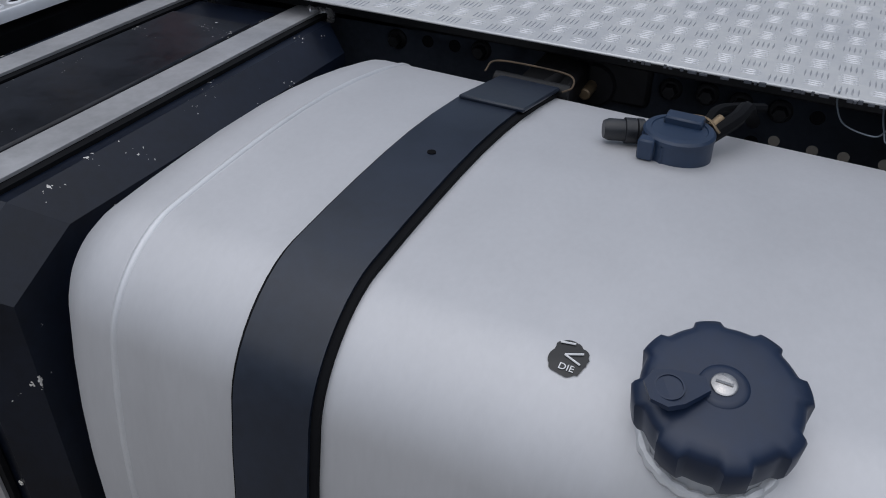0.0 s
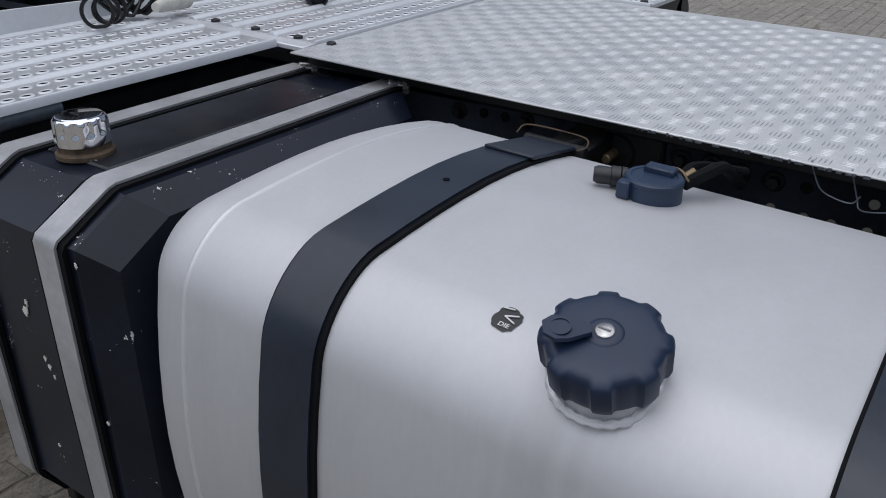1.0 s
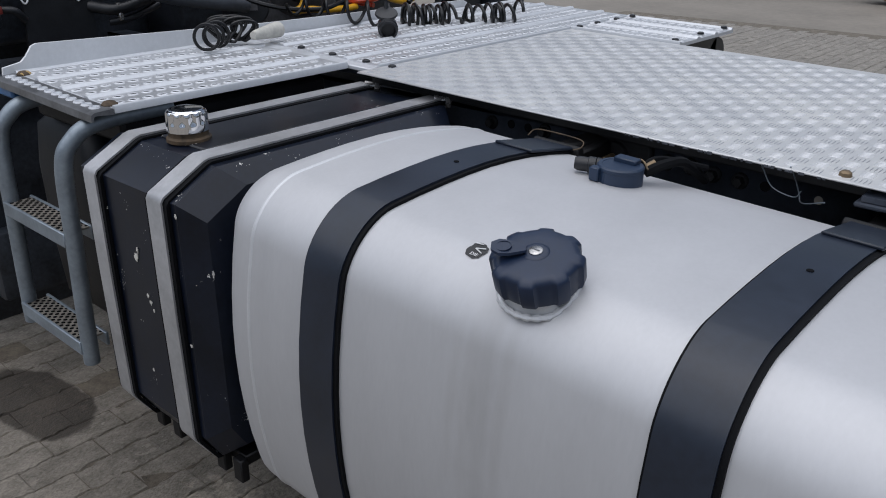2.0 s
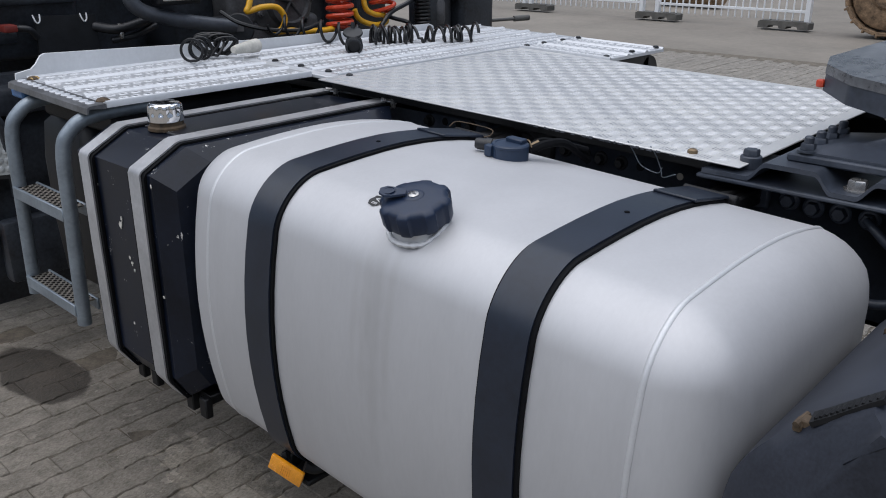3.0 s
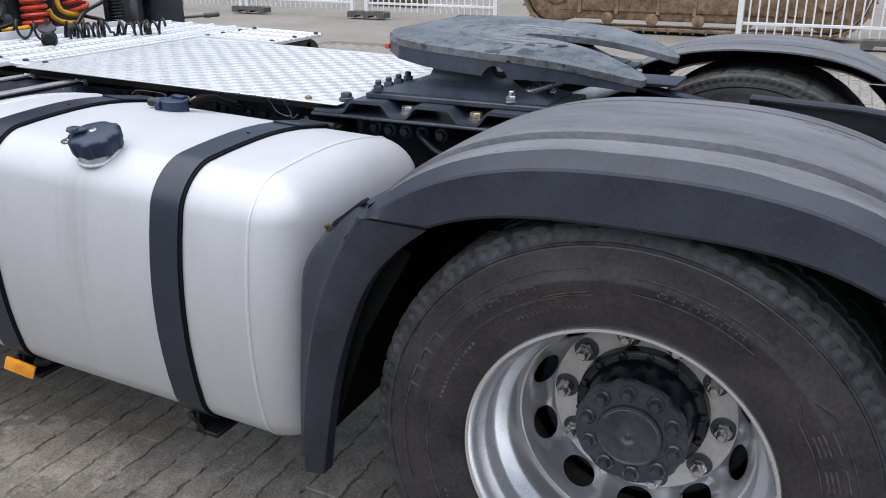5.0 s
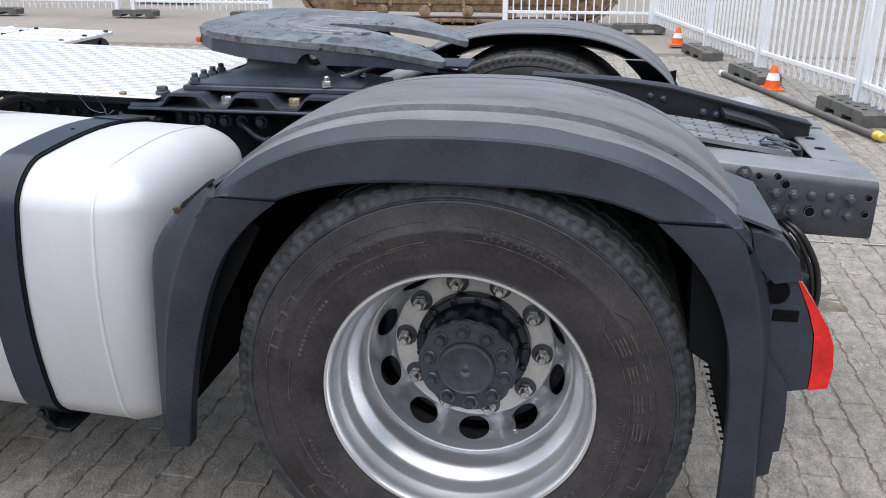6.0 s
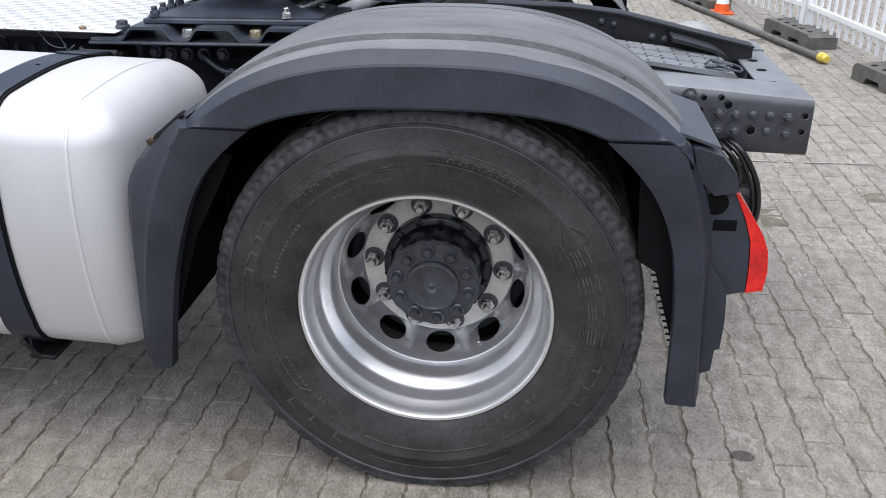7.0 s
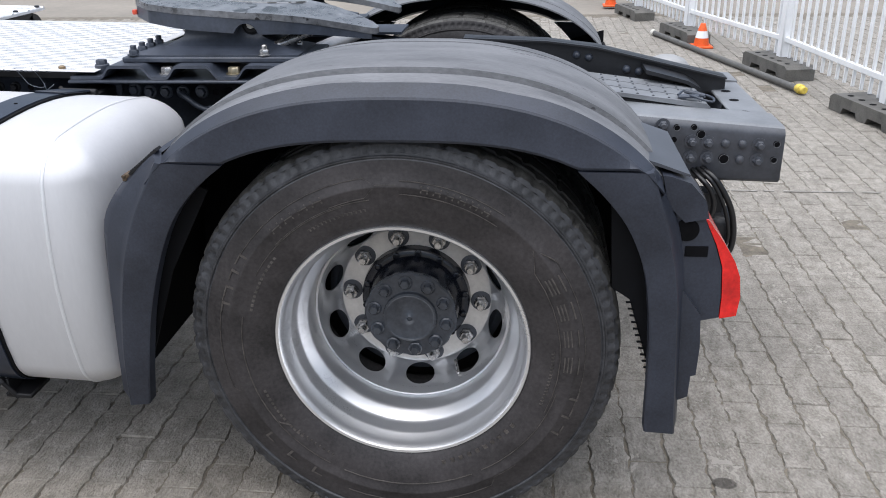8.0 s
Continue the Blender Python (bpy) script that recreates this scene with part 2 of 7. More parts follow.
for ground_mat in (M_PAVER, M_SAND):
    stained(ground_mat, (0.26, 0.24, 0.22), -3.09, -1.17, 0.25, 0.12, 1.0, 0.35, 7.0, 0.07)      # oily wet patch by the ladder
    stained(ground_mat, (0.30, 0.28, 0.25), -3.03, -1.46, 0.14, 0.08, 1.0, 0.40, 8.0, 0.07)
    stained(ground_mat, (0.30, 0.29, 0.28), 0.821, -1.027, 0.030, 0.022, 1.0, 0.30, 20.0)
    stained(ground_mat, (1.6, 1.58, 1.54), -2.15, -1.08, 0.22, 0.10, 0.8, 1.1, 26.0)
    stained(ground_mat, (1.6, 1.58, 1.54), -2.10, -1.60, 0.20, 0.12, 0.8, 1.1, 26.0)
    stained(ground_mat, (0.72, 0.67, 0.60), -2.5, -1.30, 1.30, 0.75, 0.65, 0.5, 2.2)          # trodden dirt beside the tank
    stained(ground_mat, (0.80, 0.75, 0.68), -0.2, -1.45, 1.2, 0.45, 0.40, 0.6, 3.0)          # dirt fallen from the wheel
    stained(ground_mat, (1.6, 1.58, 1.54), -1.66, -1.10, 0.25, 0.14, 0.8, 1.1, 24.0)        # pale scuffs

for dx, w, h, g in ((-0.035, 0.012, 0.16, 0.90), (-0.010, 0.016, 0.24, 0.87), (0.022, 0.010, 0.15, 0.92), (-0.060, 0.010, 0.10, 0.93)):
    stained(M_TANK, (g, g * 0.995, g * 0.985), -1.285 + dx, -1.18, w, 0.14, 0.8, 0.5, 18.0, 0.6, 0.80, h)   # faint fuel drips below the filler


# ---- mesh helpers ----
def finish(name, bm, mat, parent=None, label="", sharp=38):
    me = bpy.data.meshes.new(name)
    bmesh.ops.recalc_face_normals(bm, faces=bm.faces)
    bm.to_mesh(me)
    bm.free()
    me.materials.append(mat)
    me.polygons.foreach_set("use_smooth", [True] * len(me.polygons))
    me.set_sharp_from_angle(angle=radians(sharp))
    ob = new(name, me)
    if parent is not None:
        ob.parent = parent
    if label:
        ob["label"] = label
    return ob


def part(name, bm, mat, parent, label="", sharp=38):
    return finish(name, bm, mat, parent, label, sharp)


def thing(name, label, category, group="", kind=""):
    return tagged(new(name), label, category, group, kind)


def box(bm, lo, hi, bev=0.004, seg=1, m=None):
    r = bmesh.ops.create_cube(bm, size=1.0)
    vs = r["verts"]
    lo, hi = Vector(lo), Vector(hi)
    for v in vs:
        v.co = Vector((lo[k] + (v.co[k] + 0.5) * (hi[k] - lo[k]) for k in range(3)))
    if bev:
        es = {e for v in vs for e in v.link_edges}
        g = bmesh.ops.bevel(bm, geom=list(es), offset=bev, segments=seg, profile=0.5, affect='EDGES')
        vs = list({v for f in g["faces"] for v in f.verts} | {v for v in vs if v.is_valid})
    if m is not None:
        bmesh.ops.transform(bm, matrix=m, verts=vs)
    return vs


def loft(bm, rings, caps=True, closed=True):
    """Faces between successive rings of equally many points."""
    made = [[bm.verts.new(p) for p in ring] for ring in rings]
    n = len(made[0])
    for a, b in zip(made, made[1:]):
        for i in range(n if closed else n - 1):
            j = (i + 1) % n
            bm.faces.new((a[i], a[j], b[j], b[i]))
    if caps and closed:
        bm.faces.new(list(reversed(made[0])))
        bm.faces.new(made[-1])
    return made


def basis(axis):
    axis = Vector(axis).normalized()
    side = axis.cross(Vector((0, 0, 1)) if abs(axis.z) < 0.9 else Vector((1, 0, 0))).normalized()
    return axis, side, axis.cross(side)


def lathe(bm, centre, axis, profile, n=32, caps=True, wobble=None):
    """Turns a profile of (radius, along) round an axis."""
    a, s, u = basis(axis)
    c = Vector(centre)
    rings = []
    for k, (r, h) in enumerate(profile):
        ring = []
        for i in range(n):
            t = 2 * math.pi * i / n
            rr = r + (wobble(k, i) if wobble else 0)
            ring.append(c + a * h + (s * math.cos(t) + u * math.sin(t)) * rr)
        rings.append(ring)
    return loft(bm, rings, caps)


def rod(bm, p0, p1, r, n=12, bev=0.0, r1=None):
    p0, p1 = Vector(p0), Vector(p1)
    d = (p1 - p0).length
    r1 = r if r1 is None else r1
    prof = [(r, 0), (r1, d)] if not bev else [(r - bev, 0), (r, bev), (r1, d - bev), (r1 - bev, d)]
    return lathe(bm, p0, p1 - p0, prof, n)


def smooth_path(pts, steps=8):
    pts = [Vector(p) for p in pts]
    ext = [2 * pts[0] - pts[1]] + pts + [2 * pts[-1] - pts[-2]]
    out = []
    for i in range(1, len(ext) - 2):
        p0, p1, p2, p3 = ext[i - 1:i + 3]
        for k in range(steps):
            t = k / steps
            out.append(0.5 * ((2 * p1) + (p2 - p0) * t + (2 * p0 - 5 * p1 + 4 * p2 - p3) * t * t + (3 * p1 - p0 - 3 * p2 + p3) * t ** 3))
    out.append(pts[-1])
    return out


def sweep(bm, path, section, caps=True, up=None):
    """A closed section of (side, up) points carried along a path."""
    path = [Vector(p) for p in path]
    rings, ref = [], None
    for i, p in enumerate(path):
        t = (path[min(i + 1, len(path) - 1)] - path[max(i - 1, 0)]).normalized()
        if up is not None:
            side = t.cross(Vector(up)).normalized()
        elif ref is None:
            side = basis(t)[1]
        else:
            side = (ref - t * ref.dot(t)).normalized()
        ref = side
        top = side.cross(t)
        rings.append([p + side * a + top * b for a, b in section])
    return loft(bm, rings, caps)


def circle(r, n=10):
    return [(r * math.cos(2 * math.pi * i / n), r * math.sin(2 * math.pi * i / n)) for i in range(n)]


def tube(bm, pts, r, n=10, steps=8):
    return sweep(bm, smooth_path(pts, steps) if steps else pts, circle(r, n))


def coil(p0, p1, r, turns, per=14, sag=0.0, squash=1.0):
    p0, p1 = Vector(p0), Vector(p1)
    a, s, u = basis(p1 - p0)
    out = []
    n = int(turns * per)
    for i in range(n + 1):
        f = i / n
        t = 2 * math.pi * turns * f
        out.append(p0.lerp(p1, f) + (s * math.cos(t) + u * math.sin(t) * squash) * r - Vector((0, 0, sag * 4 * f * (1 - f))))
    return out


def prism(bm, outline, a0, a1, to):
    """Extrudes a flat outline of (u, v) from depth a0 to a1; to(u, v, a) gives the place."""
    bot = [bm.verts.new(to(u, v, a0)) for u, v in outline]
    top = [bm.verts.new(to(u, v, a1)) for u, v in outline]
    n = len(outline)
    fs = [bm.faces.new(list(reversed(bot))), bm.faces.new(top)]
    for i in range(n):
        j = (i + 1) % n
        fs.append(bm.faces.new((bot[i], bot[j], top[j], top[i])))
    return fs


def bevel_sharp(bm, off=0.004, seg=2, angle=30):
    es = [e for e in bm.edges if len(e.link_faces) == 2 and e.calc_face_angle(0) > radians(angle)]
    bmesh.ops.bevel(bm, geom=es, offset=off, segments=seg, profile=0.5, affect='EDGES', clamp_overlap=True)


def round_rect(u0, u1, v0, v1, r, n=8, bulge=0.0):
    """A rounded rectangle, counter-clockwise; bulge swells its sides."""
    pts = []
    for cu, cv, start in ((u1 - r, v1 - r, 0), (u0 + r, v1 - r, 90), (u0 + r, v0 + r, 180), (u1 - r, v0 + r, 270)):
        for i in range(n + 1):
            t = radians(start + 90 * i / n)
            pts.append((cu + r * math.cos(t), cv + r * math.sin(t)))
    return pts


def hexnut(bm, centre, axis, r=0.015, h=0.014, washer=0.0, stud=0.0, stud_r=0.0):
    a = Vector(axis).normalized()
    c = Vector(centre)
    if washer:
        lathe(bm, c, a, [(washer, 0), (washer, 0.003)], 16)
        c = c + a * 0.003
    lathe(bm, c, a, [(r, 0), (r, h * 0.8), (r * 0.86, h)], 6)
    if stud:
        lathe(bm, c + a * h, a, [(stud_r, -0.002), (stud_r, stud * 0.8), (stud_r * 0.75, stud)], 12)


def bolt_head(bm, centre, axis, r=0.016):
    a = Vector(axis).normalized()
    c = Vector(centre)
    lathe(bm, c, a, [(r * 1.45, -0.003), (r * 1.45, 0.004), (r * 1.2, 0.007)], 14)
    lathe(bm, c, a, [(r, 0.005), (r, 0.014), (r * 0.82, 0.018)], 6)


CL = -0.05  # the truck's centre line, in y

# ---- ground ----
bm = bmesh.new()
bmesh.ops.create_grid(bm, x_segments=8, y_segments=8, size=400)
for v in bm.verts:
    v.co.z = -0.030
tagged(finish("ground", bm, M_YARD), "grey paved storage yard reaching to the horizon", "ground", kind="structure")


# ---- the silver fuel tank ----
TY0, TY1, TZ0, TZ1 = -1.190, -0.56, 0.338, 0.972   # its section: outer face, inner face, bottom, top
TX0, TX1 = -1.913, -0.688                            # front and rear end


def tank_section(x, inset=0.0, r=0.082, n=10):
    pts = []
    flat = round_rect(TY0 + inset, TY1 - inset, TZ0 + inset, TZ1 - inset, max(r - inset, 0.03), n)
    line = []
    for k, p in enumerate(flat):
        q = flat[(k + 1) % len(flat)]
        steps = 8 if k % (n + 1) == n else 1
        line += [(p[0] + (q[0] - p[0]) * i / steps, p[1] + (q[1] - p[1]) * i / steps) for i in range(steps)]
    for y, z in line:
        fy = (y - TY0) / (TY1 - TY0) * 2 - 1
        fz = (z - TZ0) / (TZ1 - TZ0) * 2 - 1
        z += 0.020 * (1 - fy * fy) * (1 if z > 0.66 else -0.4)
        if z > 0.66:
            z -= 0.020 * (max(0.0, y + 0.93) / 0.3) ** 2
        y += (-0.050 if y < -0.9 else 0.004) * (1 - fz * fz)
        pts.append((x, y, z))
    return pts


def build_tank():
    t = thing("fuel_tank", "large satin silver aluminium diesel tank strapped to a truck chassis", "fuel tank")
    bm = bmesh.new()
    rings = []
    R = 0.115
    for i in range(9):
        a = math.pi / 2 * i / 8
        rings.append(tank_section(TX0 + 0.085 * (1 - math.cos(a)), R * (1 - math.sin(a))))
    for i in range(1, 24):
        rings.append(tank_section(TX0 + 0.085 + (TX1 - 0.12 - TX0 - 0.085) * i / 24))
    for i in range(11):
        a = math.pi / 2 * i / 10
        rings.append(tank_section(TX1 - 0.12 * (1 - math.sin(a)), 0.120 * (1 - math.cos(a))))
    loft(bm, rings)
    part("shell", bm, M_TANK, t)
    for x in (-1.800, -0.797):
        bm = bmesh.new()
        rings = []
        for dx, up in ((-0.0048, -0.0006), (-0.0036, 0.0008), (-0.0018, 0.0019), (0.0, 0.0023), (0.0018, 0.0019), (0.0036, 0.0008), (0.0048, -0.0006)):
            rings.append(tank_section(x + dx, -up))
        loft(bm, rings, caps=False)
        part("weld_seam", bm, M_WELD, t, "smooth raised weld seam around the tank end")
    return t


tank = build_tank()


def top_rise(y):
    fy = (y - TY0) / (TY1 - TY0) * 2 - 1
    return 0.020 * (1 - fy * fy) - 0.020 * (max(0.0, y + 0.93) / 0.3) ** 2


def strap_path(off, n=10):
    """The line round the tank's top, outer face and underside, at a height off above the shell."""
    sec = [Vector((0, y, z)) for _, y, z in tank_section(0, -off, n=n)]
    return [p for p in sec if p.y < -0.62 and (p.z > 0.66 or p.y < -0.80)]


def ribbon(bm, path, x0, x1, thick):
    """A flat band across x along a path in the y-z plane, thick towards the outside."""
    rings = []
    for i, p in enumerate(path):
        t = (path[min(i + 1, len(path) - 1)] - path[max(i - 1, 0)]).normalized()
        out = Vector((0, t.z, -t.y))
        rings.append([(x0, p.y, p.z), (x1, p.y, p.z), (x1, p.y - out.y * thick, p.z - out.z * thick), (x0, p.y - out.y * thick, p.z - out.z * thick)])
    loft(bm, rings)


def build_strap(x):
    s = thing("tank_strap", "wide black painted steel strap with rubber edging round the silver tank", "tank strap", "straps round the fuel tank")
    bm = bmesh.new()
    ribbon(bm, strap_path(0.009), x - 0.0405, x + 0.0380, 0.004)
    bevel_sharp(bm, 0.001, 1, 60)
    part("band", bm, M_STRAP, s, "black painted steel band with fine scuffs")
    bm = bmesh.new()
    ribbon(bm, strap_path(0.0055), x - 0.0445, x + 0.0455, 0.006)
    part("rubber_liner", bm, M_RUBBER, s, "black rubber liner showing at both edges")
    # the lapped end plate and its hook on the frame
    bm = bmesh.new()
    zt = TZ1 + 0.006
    box(bm, (x - 0.038, -0.760, -0.002), (x + 0.048, -0.625, 0.004), 0.002)
    for v in bm.verts:
        v.co.z += TZ1 + 0.010 + top_rise(v.co.y)
    part("end_plate", bm, M_STRAP, s, "lapped flat end plate")
    bm = bmesh.new()
    rod(bm, (x - 0.05, -0.615, zt - 0.016), (x + 0.06, -0.615, zt - 0.016), 0.011, 12, 0.002)
    rod(bm, (x + 0.02, -0.615, zt - 0.016), (x + 0.02, -0.47, zt - 0.04), 0.009, 10)
    box(bm, (x - 0.03, -0.59, zt - 0.06), (x + 0.045, -0.457, zt - 0.024), 0.004)
    part("hinge_pin", bm, M_DIRTY, s, "dirty black hinge pin and bracket")
    bm = bmesh.new()
    lathe(bm, (x + 0.003, -0.915, TZ1 + 0.0085 + top_rise(-0.915)), (0, 0, 1), [(0.0048, -0.004), (0.0048, 0.0012), (0.003, 0.0013)], 14)
    part("eyelet", bm, M_HOLE, s, "small dark punched hole")
    # the tensioner under the tank
    bm = bmesh.new()
    box(bm, (x - 0.02, -1.19, TZ0 - 0.035), (x + 0.05, -1.10, TZ0 - 0.022), 0.003)
    box(bm, (x - 0.012, -1.19, TZ0 - 0.03), (x - 0.004, -1.10, TZ0 + 0.02), 0.002)
    rod(bm, (x + 0.012, -1.185, TZ0 - 0.035), (x - 0.026, -1.192, TZ0 + 0.022), 0.0065, 10)
    hexnut(bm, (x - 0.018, -1.191, TZ0 + 0.010), (-0.5, 0, 0.8), 0.012, 0.012)
    part("tensioner", bm, M_DIRTY, s, "black threaded tensioner below the tank")
    return s


for sx in (-1.6145, -1.0135):
    build_strap(sx)


def tank_top_z(y):
    line = sorted((yy, zz) for _, yy, zz in tank_section(0) if zz > 0.72 and yy < -0.6)
    for (ya, za), (yb, zb) in zip(line, line[1:]):
        if ya <= y <= yb:
            return za + (zb - za) * (y - ya) / max(1e-9, yb - ya)
    return line[0][1] if y < line[0][0] else line[-1][1]


def build_filler():
    c = Vector((-1.268, -1.1435, 0.9795))
    axis = Vector((0.02, -0.27, 0.963)).normalized()
    t = thing("fuel_cap", "dark blue-black fuel cap with grip lugs and a round key lock", "fuel cap")
    bm = bmesh.new()
    lathe(bm, c, axis, [(0.0510, -0.05), (0.0500, -0.012), (0.0470, 0.004), (0.0465, 0.02)], 40)
    part("filler_neck", bm, M_WELD, t, "bare aluminium filler neck")
    bm = bmesh.new()
    a, s, u = basis(axis)
    ring = []
    for i in range(72):
        th = 2 * math.pi * i / 72
        q = c + (s * math.cos(th) + u * math.sin(th)) * 0.0512
        # the bead follows the tank's shoulder, and the neck where it falls away
        q.z = max(tank_top_z(q.y) + 0.001, (q - axis * 0.019).z)
        ring.append(q)
    ring.append(ring[0])
    rings = []
    for i, p in enumerate(ring):
        tt = (ring[(i + 1) % 72] - ring[(i - 1) % 72]).normalized()
        side = tt.cross(Vector((0, 0, 1))).normalized()
        r = 0.0045 + 0.0011 * math.sin(i * 2.1)
        rings.append([p + side * r * math.cos(k * math.pi / 4) + Vector((0, 0, 1)) * r * math.sin(k * math.pi / 4) for k in range(8)])
    loft(bm, rings, caps=False)
    part("weld_bead", bm, M_WELD, t, "lumpy weld bead round the filler neck")
    # the cap: eight lugs round a domed disc
    bm = bmesh.new()
    n = 128
    def lug(th):
        f = (th / (2 * math.pi) * 8) % 1.0
        return max(0.0, min(1.0, 3.4 - abs(f - 0.5) * 13))
    rings = []
    for r, h, k in ((0.0502, -0.003, 0.2), (0.0549, -0.001, 0.8), (0.0575, 0.007, 1.0), (0.0585, 0.032, 1.0), (0.0570, 0.036, 0.9), (0.0522, 0.0395, 0.35), (0.0460, 0.0415, 0.0), (0.0313, 0.0428, 0.0), (0.0178, 0.0430, 0.0), (0.0162, 0.0445, 0.0), (0.0125, 0.0450, 0.0)):
        ring = []
        for i in range(n):
            th = 2 * math.pi * i / n
            rr = r - 0.0020 * k + 0.0055 * k * lug(th)
            ring.append(c + a * h + (s * math.cos(th) + u * math.sin(th)) * rr)
        rings.append(ring)
    loft(bm, rings)
    part("cap_body", bm, M_CAP, t, "ribbed blue-black plastic cap")
    bm = bmesh.new()
    lathe(bm, c + a * 0.0435, a, [(0.0092, 0), (0.0092, 0.0025), (0.0080, 0.0034)], 28)
    box(bm, c + a * 0.046 + Vector((-0.006, -0.0012, 0.0006)), c + a * 0.046 + Vector((0.006, 0.0012, 0.0014)), 0)
    part("key_lock", bm, M_NUT, t, "bright round lock cylinder with a key slot")
    # the swivel cover, turned aside, with its plain round badge
    bm = bmesh.new()
    d = Vector((-0.78, -0.54, 0)).normalized()
    pth = [c + a * 0.0455 + d * q for q in (0.012, 0.022, 0.034, 0.046, 0.056)]
    wid = (0.006, 0.0105, 0.0155, 0.0165, 0.008)
    e = a.cross(d)
    loft(bm, [[p - e * w, p + e * w, p + e * w * 0.9 + a * 0.0032, p - e * w * 0.9 + a * 0.0032] for p, w in zip(pth, wid)])
    bevel_sharp(bm, 0.0012, 1, 40)
    part("dust_cover", bm, M_CAP, t, "swivel dust cover turned aside")
    bm = bmesh.new()
    bc = c + a * 0.0490 + d * 0.040
    lathe(bm, bc, a, [(0.0105, -0.001), (0.0105, 0.0010), (0.0092, 0.0010), (0.0092, 0.0)], 28)
    part("badge", bm, M_CAP, t, "plain moulded round badge")
    return t


build_filler()


def build_sender():
    t = thing("level_sender", "dark blue round tank level sender with a ribbed cable plug", "fuel sender")
    c = Vector((-1.386, -0.755, TZ1 + 0.009))
    bm = bmesh.new()
    lathe(bm, c, (0, 0, 1), [(0.038, -0.006), (0.0385, 0.0), (0.0385, 0.025), (0.0395, 0.0255), (0.0395, 0.030), (0.037, 0.0325), (0.031, 0.033), (0.030, 0.0318)], 40)
    box(bm, c + Vector((-0.036, -0.042, 0.006)), c + Vector((-0.018, -0.026, 0.030)), 0.002)
    part("housing", bm, M_SENDER, t, "round blue plastic housing")
    bm = bmesh.new()
    box(bm, c + Vector((-0.020, 0.008, 0.030)), c + Vector((0.022, 0.030, 0.040)), 0.002)
    part("latch_block", bm, M_SENDER, t, "small raised blue block")
    for k in range(6):
        th = radians(180 + 15 * k)
        bm = bmesh.new()
        rod(bm, c + Vector((0.038 * math.cos(th), 0.038 * math.sin(th), 0.002)), c + Vector((0.038 * math.cos(th), 0.038 * math.sin(th), 0.024)), 0.0022, 6)
        part("grip_rib", bm, M_SENDER, t)
    bm = bmesh.new()
    p = c + Vector((-0.038, 0.006, 0.017)); q = c + Vector((-0.085, -0.016, 0.019))
    lathe(bm, p, q - p, [(0.011, 0), (0.0145, 0.003), (0.0145, 0.010), (0.013, 0.011), (0.0145, 0.012), (0.0145, 0.024), (0.0125, 0.025), (0.0125, 0.042), (0.010, 0.048)], 24)
    part("cable_plug", bm, M_PLASTIC, t, "ribbed black round plug")
    bm = bmesh.new()
    tube(bm, [c + Vector((0.03, 0.03, 0.018)), c + Vector((0.05, 0.06, 0.03)), c + Vector((0.055, 0.12, 0.02)), c + Vector((0.06, 0.2, -0.03))], 0.009, 8)
    tube(bm, [c + Vector((0.02, 0.035, 0.022)), c + Vector((0.03, 0.08, 0.03)), c + Vector((0.07, 0.18, 0.0))], 0.006, 8)
    part("hose", bm, M_RUBBER, t, "black breather hoses")
    bm = bmesh.new()
    tube(bm, [c + Vector((-0.02, 0.03, 0.033)), c + Vector((0.02, 0.032, 0.037)), c + Vector((0.04, 0.02, 0.028))], 0.0016, 6)
    rod(bm, c + Vector((0.028, 0.036, 0.025)), c + Vector((0.036, 0.05, 0.032)), 0.006, 10)
    part("clip", bm, M_BRASS, t, "thin brass wire clip")


build_sender()

# the torn round diesel sticker
st = thing("diesel_sticker", "small torn round black diesel warning sticker on the tank", "sticker")
bm = bmesh.new()
rng = random.Random(4)
sc = Vector((-1.385, -1.129, 0))


pts = []
for i in range(40):
    th = 2 * math.pi * i / 40
    r = 0.0172 * (1 - 0.28 * abs(noise.noise((math.cos(th) * 2.2, math.sin(th) * 2.2, 3.3))) - 0.05 * rng.random())
    pts.append((sc.x + r * math.cos(th), sc.y + r * math.sin(th)))
rings = [[(sc.x + (x - sc.x) * f, sc.y + (y - sc.y) * f, tank_top_z(sc.y + (y - sc.y) * f) + 0.0012) for x, y in pts] for f in (1.0, 0.6, 0.05)]
loft(bm, rings, caps=False)
part("disc", bm, M_STICKER, st, "torn black disc")


def lettering(body, size, origin, right, upward, parent, mat, label):
    cu = bpy.data.curves.new("lettering", "FONT")
    cu.body, cu.size, cu.extrude = body, size, 0.0002
    tmp = bpy.data.objects.new("lettering", cu)
    scene.collection.objects.link(tmp)
    dep = bpy.context.evaluated_depsgraph_get()
    me = bpy.data.meshes.new_from_object(tmp.evaluated_get(dep))
    bpy.data.objects.remove(tmp)
    r, u = Vector(right).normalized(), Vector(upward).normalized()
    nrm = r.cross(u)
    me.transform(Matrix(((r.x, u.x, nrm.x, origin[0]), (r.y, u.y, nrm.y, origin[1]), (r.z, u.z, nrm.z, origin[2]), (0, 0, 0, 1))))
    me.materials.clear()
    me.materials.append(mat)
    ob = new("lettering", me)
    ob.parent = parent
    ob["label"] = label
    return ob


